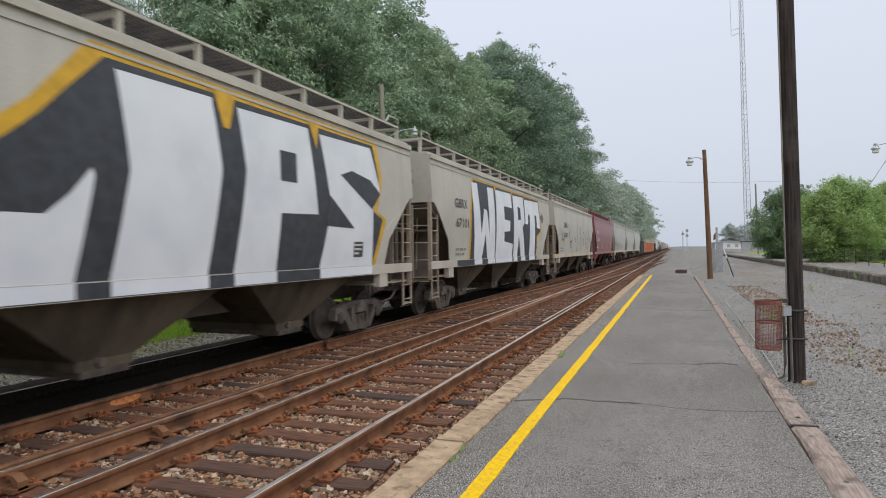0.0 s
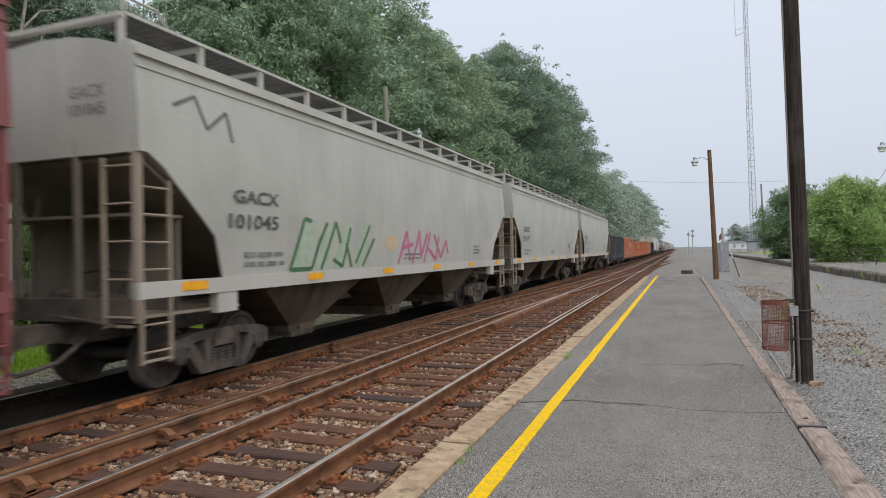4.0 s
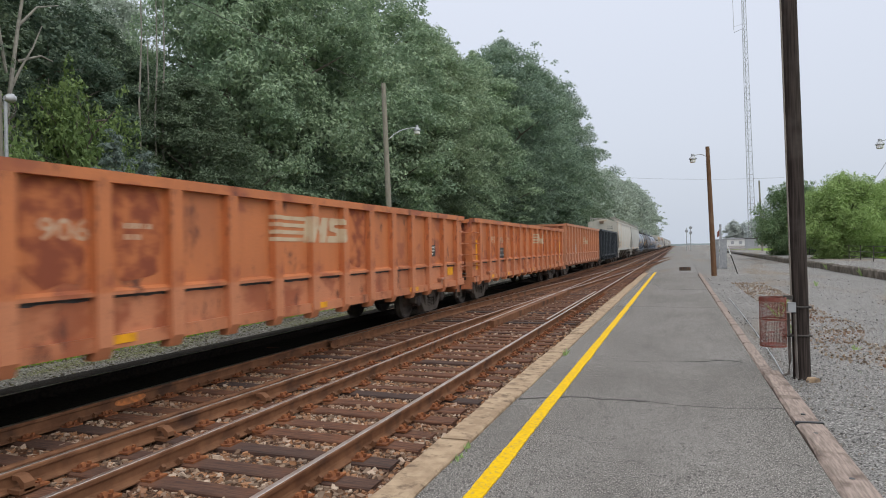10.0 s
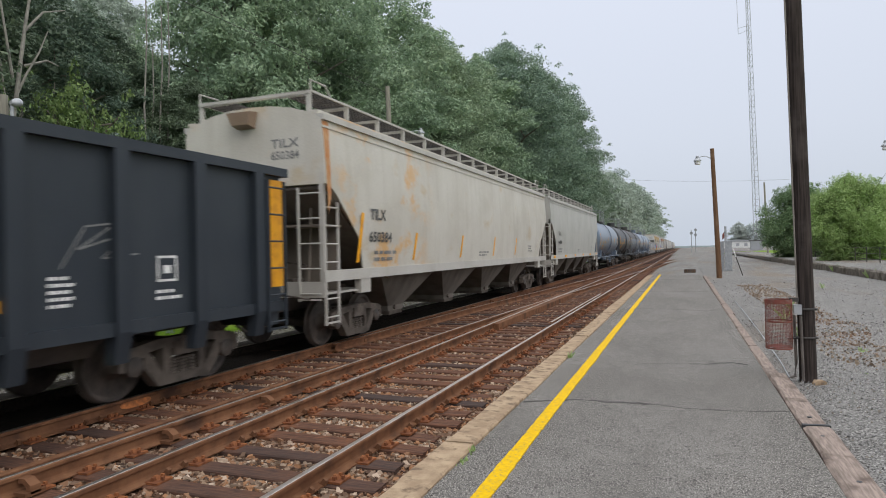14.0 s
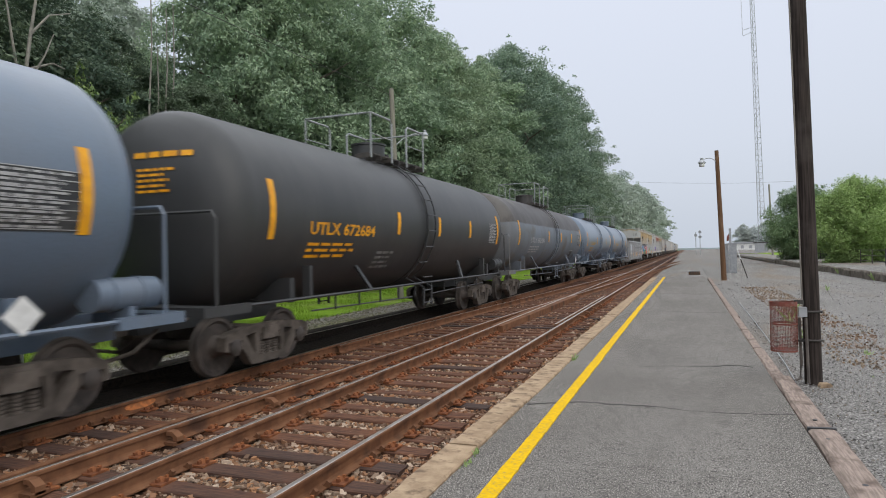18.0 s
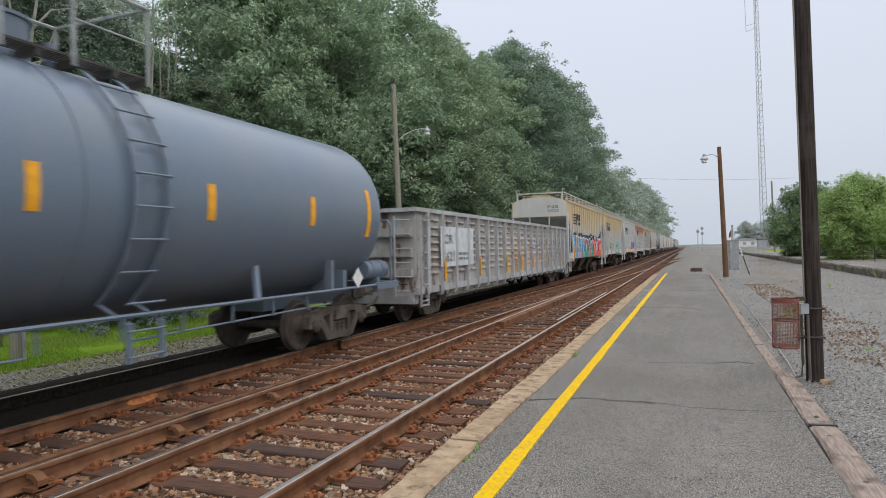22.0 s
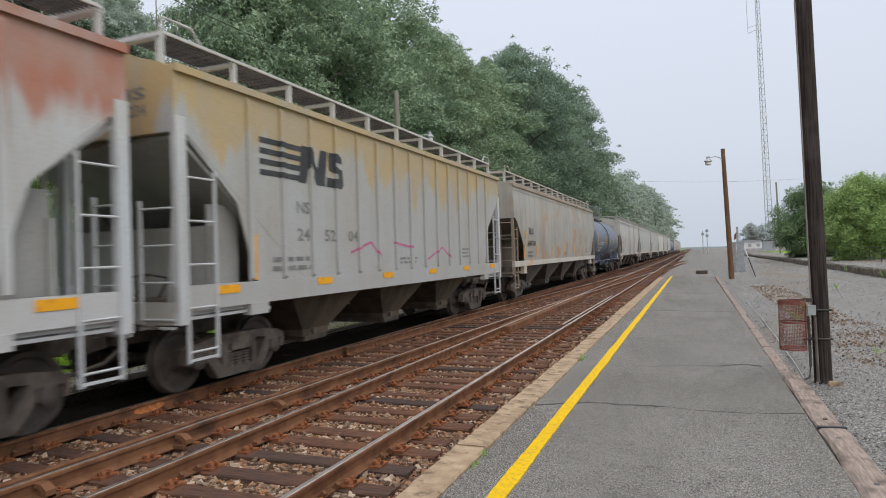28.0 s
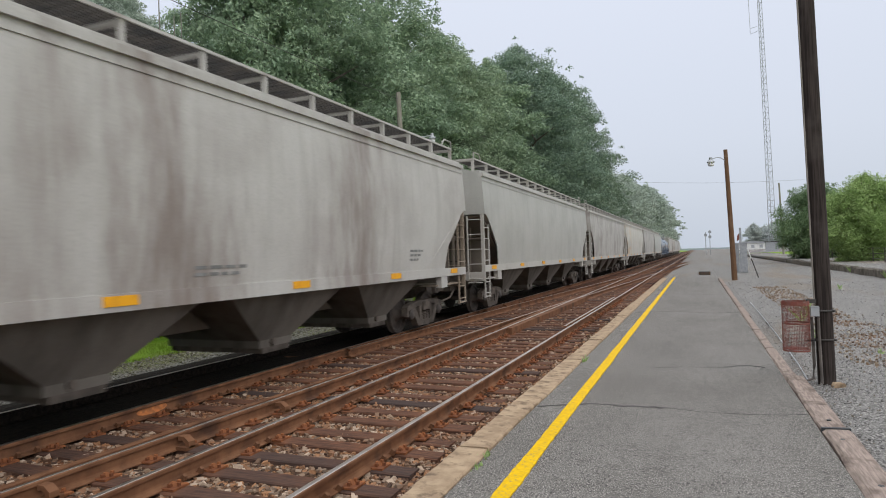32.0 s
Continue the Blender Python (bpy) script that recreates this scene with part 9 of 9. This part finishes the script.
for ya, yb, zt, up, low_, inner in LETTER_PLAN:
    zm = r_.uniform(1.78, 1.92)
    tint = 0.0005 * (int(ya * 10) % 2)
    decal(N[0], "graffiti_outline", [arch(ya - 0.05, yb + 0.05, 1.5, zt + 0.06)], S["white"], side_flat, 0.0075 + tint, "white spray outline of a letter", RIBS)
    decal(N[0], "graffiti_letter", [arch(ya, yb, 1.5, zt, 0.02)], S[up], side_flat, 0.0100 + tint, "bright rounded spray letter", RIBS)
    w = yb - ya
    decal(N[0], "graffiti_shade", [[(ya + 0.02, 1.5), (yb - 0.02, 1.5), (yb - 0.02, zm - 0.12), (ya + 0.7 * w, zm + 0.02), (ya + 0.35 * w, zm - 0.10), (ya + 0.02, zm + 0.06)]], S[low_], side_flat, 0.0125, "second colour in the foot of the letter", RIBS)
    decal(N[0], "graffiti_shade", [blob(ya + r_.uniform(0.25, 0.75) * w, r_.uniform(1.6, 2.1), 0.13 * w, 0.10, 10, 0.25, int(yb * 30) + 400)], S[inner], side_flat, 0.0140, "spray blot in the letter", RIBS)
    hook = [(ya + 0.30 * w, 1.62), (ya + 0.32 * w, 1.98), (ya + 0.48 * w, 2.10), (ya + 0.62 * w, 1.98), (ya + 0.56 * w, 1.80), (ya + 0.36 * w, 1.78)]
    decal(N[0], "graffiti_highlight", stroke(hook if int(ya * 7) % 3 else hook[:4] + [(ya + 0.64 * w, 1.58)], 0.055), S["white"], side_flat, 0.0160, "white spray loop inside the letter", RIBS)
    decal(N[0], "graffiti_letter", [rect(ya, yb, 1.17, 1.495)], S[low_], lambda z: 1.515, 0.004, "spray paint on the sill")
for y in (-4.6, -4.45, -3.2, -1.4, 0.1, 1.2, 2.5, 3.6):
    decal(N[0], "graffiti_highlight", stroke([(y, 2.36), (y + 0.12, 2.48), (y + 0.24, 2.40), (y + 0.34, 2.50)], 0.035), S["white"], side_flat, 0.0172, "small white spray scribble", RIBS)
TEAL = [(1.3, 1.5), (1.36, 1.84), (1.62, 1.92), (1.72, 2.04), (2.0, 2.10), (2.28, 2.16), (2.42, 2.08), (2.68, 2.12), (2.86, 2.02), (3.1, 2.0), (3.28, 1.86), (3.3, 1.5)]
decal(N[1], "graffiti_outline", [[(2.3 + (y - 2.3) * 1.07, z + 0.035 if z > 1.5 else z) for y, z in TEAL]], S["black"], side_flat, 0.006, "black spray outline", RIBS)
decal(N[1], "graffiti_letter", [TEAL], S["cyan"], side_flat, 0.010, "turquoise spray tag", RIBS)
decal(N[1], "graffiti_letter", [rect(1.28, 3.2, 1.17, 1.495)], S["cyan"], lambda z: 1.515, 0.004, "turquoise spray on the sill")
decal(N[1], "graffiti_outline", [[(1.12, 1.17), (1.28, 1.17), (1.28, 1.495), (1.2, 1.495)], [(1.3, 1.19), (1.75, 1.19), (1.5, 1.32)]], S["black"], lambda z: 1.515, 0.008, "black spray on the sill")
decal(N[1], "graffiti_stroke", stroke([(1.5, 1.9), (1.62, 1.62), (1.9, 1.56)], 0.035) + stroke([(1.95, 2.06), (1.88, 1.7)], 0.03) + stroke([(2.4, 2.05), (2.34, 1.72), (2.6, 1.66)], 0.035) + stroke([(2.85, 1.98), (2.82, 1.6)], 0.03), S["scrawl"], side_flat, 0.013, "dark lines in the tag", RIBS)
S["olive"] = spray("spray_olive", (0.30, 0.33, 0.22), (0.38, 0.41, 0.20))
S["navy"] = spray("spray_navy", (0.09, 0.13, 0.24), (0.19, 0.23, 0.32))
S["pale_lilac"] = spray("spray_pale_lilac", (0.50, 0.45, 0.52), (0.50, 0.50, 0.52))
decal(N[1], "graffiti_patch", [blob(-1.9, 1.62, 2.0, 0.27, 22, 0.22, 4, 0.8), [(-4.0, 1.62), (-3.4, 1.75), (-3.1, 2.2), (-3.9, 2.5), (-3.5, 2.0)], [(-1.9, 2.4), (-1.3, 2.5), (-1.5, 2.0)], [(-0.5, 2.05), (-0.05, 1.95), (0.2, 2.2), (-0.1, 1.5), (-0.5, 1.5)]], S["pale_lilac"], side_flat, 0.005, "pale lilac spray ground", RIBS)
for poly in ([(-3.75, 1.86), (-3.4, 2.1), (-2.9, 2.1), (-3.0, 1.5), (-3.4, 1.44), (-3.3, 1.75)], [(-3.1, 2.65), (-2.5, 2.5), (-2.65, 2.1), (-3.1, 2.1)], [(-2.35, 2.3), (-2.1, 2.52), (-1.8, 2.45), (-2.2, 1.85)], [(-1.55, 2.0), (-1.2, 2.5), (-0.95, 2.3), (-1.3, 1.7)], [(-0.85, 2.05), (-0.7, 2.5), (-0.4, 2.5), (-0.6, 1.95)], [(-2.4, 1.45), (-1.5, 1.36), (-1.2, 1.55), (-2.2, 1.62)]):
    decal(N[1], "graffiti_shadow", [poly], S["navy"], side_flat, 0.0085, "navy spray shadow of the letters", RIBS)
for poly, c_ in (([(-3.65, 1.86), (-3.3, 2.0), (-2.95, 1.98), (-2.62, 2.2), (-3.0, 2.2), (-3.0, 2.45), (-2.5, 2.47), (-2.4, 1.95), (-2.2, 1.9), (-2.1, 2.42), (-1.75, 2.44), (-1.6, 1.95), (-1.35, 1.8), (-1.2, 2.2), (-0.95, 2.28), (-0.82, 2.0), (-0.6, 2.45), (-0.42, 2.43), (-0.55, 1.9), (-0.3, 1.82), (-0.4, 1.5), (-0.9, 1.42), (-1.3, 1.5), (-1.7, 1.38), (-2.3, 1.45), (-2.8, 1.6), (-3.3, 1.5), (-2.95, 1.8)], "olive"),
                 ([(-2.98, 2.22), (-2.96, 2.43), (-2.53, 2.45), (-2.5, 2.22)], "lime"), ([(-2.08, 2.1), (-2.05, 2.4), (-1.78, 2.42), (-1.7, 2.1)], "lime"), ([(-1.1, 2.05), (-1.0, 2.24), (-0.9, 2.05)], "lime"), ([(-0.72, 2.1), (-0.58, 2.42), (-0.45, 2.4), (-0.5, 2.1)], "lime"), ([(-2.9, 2.18), (-2.55, 2.2), (-2.5, 1.86), (-2.7, 1.84), (-2.74, 2.08)], "lilac")):
    decal(N[1], "graffiti_letter", [poly], S[c_], side_flat, 0.011 if c_ == "olive" else 0.0135, "faded yellow-green spray letters" if c_ == "olive" else "brighter spray area in the letters", RIBS)
for pts in ([(-3.7, 1.86), (-3.3, 1.68), (-2.95, 1.72)], [(-2.98, 2.47), (-2.5, 2.49)], [(-2.1, 2.45), (-1.75, 2.47)], [(-1.5, 1.92), (-1.25, 1.75), (-1.1, 1.6), (-1.3, 1.5)], [(-0.9, 1.82), (-0.25, 1.84)], [(-2.8, 1.58), (-2.3, 1.43), (-1.7, 1.36)]):
    decal(N[1], "graffiti_outline", stroke(pts, 0.03), S["scrawl"], side_flat, 0.016, "dark spray outline", RIBS)
decal(N[2], "graffiti_patch", [[(0.85, 1.48), (0.8, 2.1), (1.6, 2.3), (2.0, 2.05), (2.6, 2.32), (3.2, 2.1), (3.6, 2.38), (4.3, 2.2), (4.9, 2.42), (5.5, 2.35), (5.4, 1.6), (4.6, 1.5), (3.9, 1.62), (3.0, 1.47), (2.2, 1.6), (1.5, 1.46)]], S["purple"], side_flat, 0.005, "purple spray tag", RIBS)
for pts in ([(1.1, 2.1), (1.2, 1.6), (1.7, 1.7)], [(2.1, 2.2), (2.3, 1.75)], [(2.8, 1.6), (2.9, 2.2), (3.3, 1.9)], [(3.8, 2.3), (3.9, 1.75), (4.4, 1.7)], [(4.7, 2.3), (4.9, 1.7), (5.2, 2.2)]):
    decal(N[2], "graffiti_stroke", stroke(pts, 0.05), S["scrawl"], side_flat, 0.008, "dark line in the purple tag", RIBS)
S["silver"] = spray("spray_silver", (0.50, 0.48, 0.53), (0.45, 0.45, 0.48))
decal(N[3], "graffiti_shadow", [blob(-0.75, 1.6, 2.1, 0.32, 20, 0.12, 4, 0.7)], S["grey"], side_flat, 0.004, "soft grey spray shadow", RIBS)
bubbles = ([(-2.75, 1.5), (-2.7, 2.0), (-2.4, 2.2), (-2.0, 2.18), (-1.7, 2.14), (-1.62, 2.0), (-1.75, 1.65), (-2.2, 1.42)], [(-1.6, 1.5), (-1.55, 1.95), (-1.4, 2.1), (-1.18, 2.15), (-1.0, 2.05), (-1.05, 1.75), (-1.25, 1.45), (-1.45, 1.42)], [(-1.1, 1.66), (-0.95, 1.75), (-0.97, 2.03), (-0.7, 2.1), (-0.5, 2.14), (-0.32, 2.06), (-0.28, 1.85), (-0.36, 1.5), (-0.65, 1.40), (-0.85, 1.5)],
           [(-0.25, 1.6), (-0.2, 2.02), (0.05, 2.15), (0.16, 2.08), (0.2, 1.75), (0.05, 1.55)], [(0.1, 1.5), (0.2, 1.9), (0.38, 1.98), (0.5, 2.1), (0.68, 2.13), (0.78, 2.0), (0.8, 1.65), (0.45, 1.5)])
for k, poly in enumerate(bubbles):
    decal(N[3], "graffiti_outline", stroke([(a + 0.02, b + 0.015) for a, b in poly + poly[:1]], 0.05), S["scrawl"], side_flat, 0.007, "soft black spray outline", RIBS)
    decal(N[3], "graffiti_letter", [poly], S["silver"], side_flat, 0.010 + 0.0007 * k, "rounded pale silver spray letter", RIBS)
for y, z in ((-1.1, 1.45), (-1.7, 1.5), (-0.24, 1.76)):
    decal(N[3], "graffiti_shadow", [blob(y, z, 0.14, 0.10, 10, 0.3, int(z * 50))], S["scrawl"], side_flat, 0.0145, "dark spray gap between letters", RIBS)
for y, z in ((-2.1, 1.3), (-1.1, 1.28), (0.7, 1.38)):
    decal(N[3], "graffiti_patch", [blob(y, z + 0.12, 0.13, 0.09, 10, 0.3, int(z * 70))], S["pink"], side_flat, 0.006, "small pink spray spot", RIBS)
for pts in ([(-3.0, 1.9), (-2.2, 2.1), (-1.8, 1.8)], [(-1.2, 2.1), (-0.2, 2.0)], [(0.6, 1.7), (1.6, 2.0), (2.2, 1.7)]):
    decal(N[4], "graffiti_stroke", stroke(pts, 0.05), S["pink"], side_flat, 0.006, "thin pink spray scrawl", RIBS)



def travelled(t):
    """Metres that the train has gone since the start."""
    return 7.45 * (2.12 * t - 0.00884 * t * t + 0.00014 * t ** 3)


def motions():
    """The train rolls past the platform; its wheels turn."""
    for car, y in CARS:
        walk(car, [(t, pose(TRAIN_TRACK, y - travelled(t), 0)) for t in range(0, 33, 2)])
    first = {}
    for w, s in WHEELS:
        if s not in first:
            walk(w, [(k / 30, pose(0, s * 0.83, 0.455, math.degrees(travelled(k / 30) / 0.455), 0, 0)) for k in range(0, 961)])
            first[s] = w
        else:
            w.rotation_mode = "QUATERNION"
            w.animation_data_create()
            w.animation_data.action = first[s].animation_data.action
            w.animation_data.action_slot = first[s].animation_data.action_slot


motions()
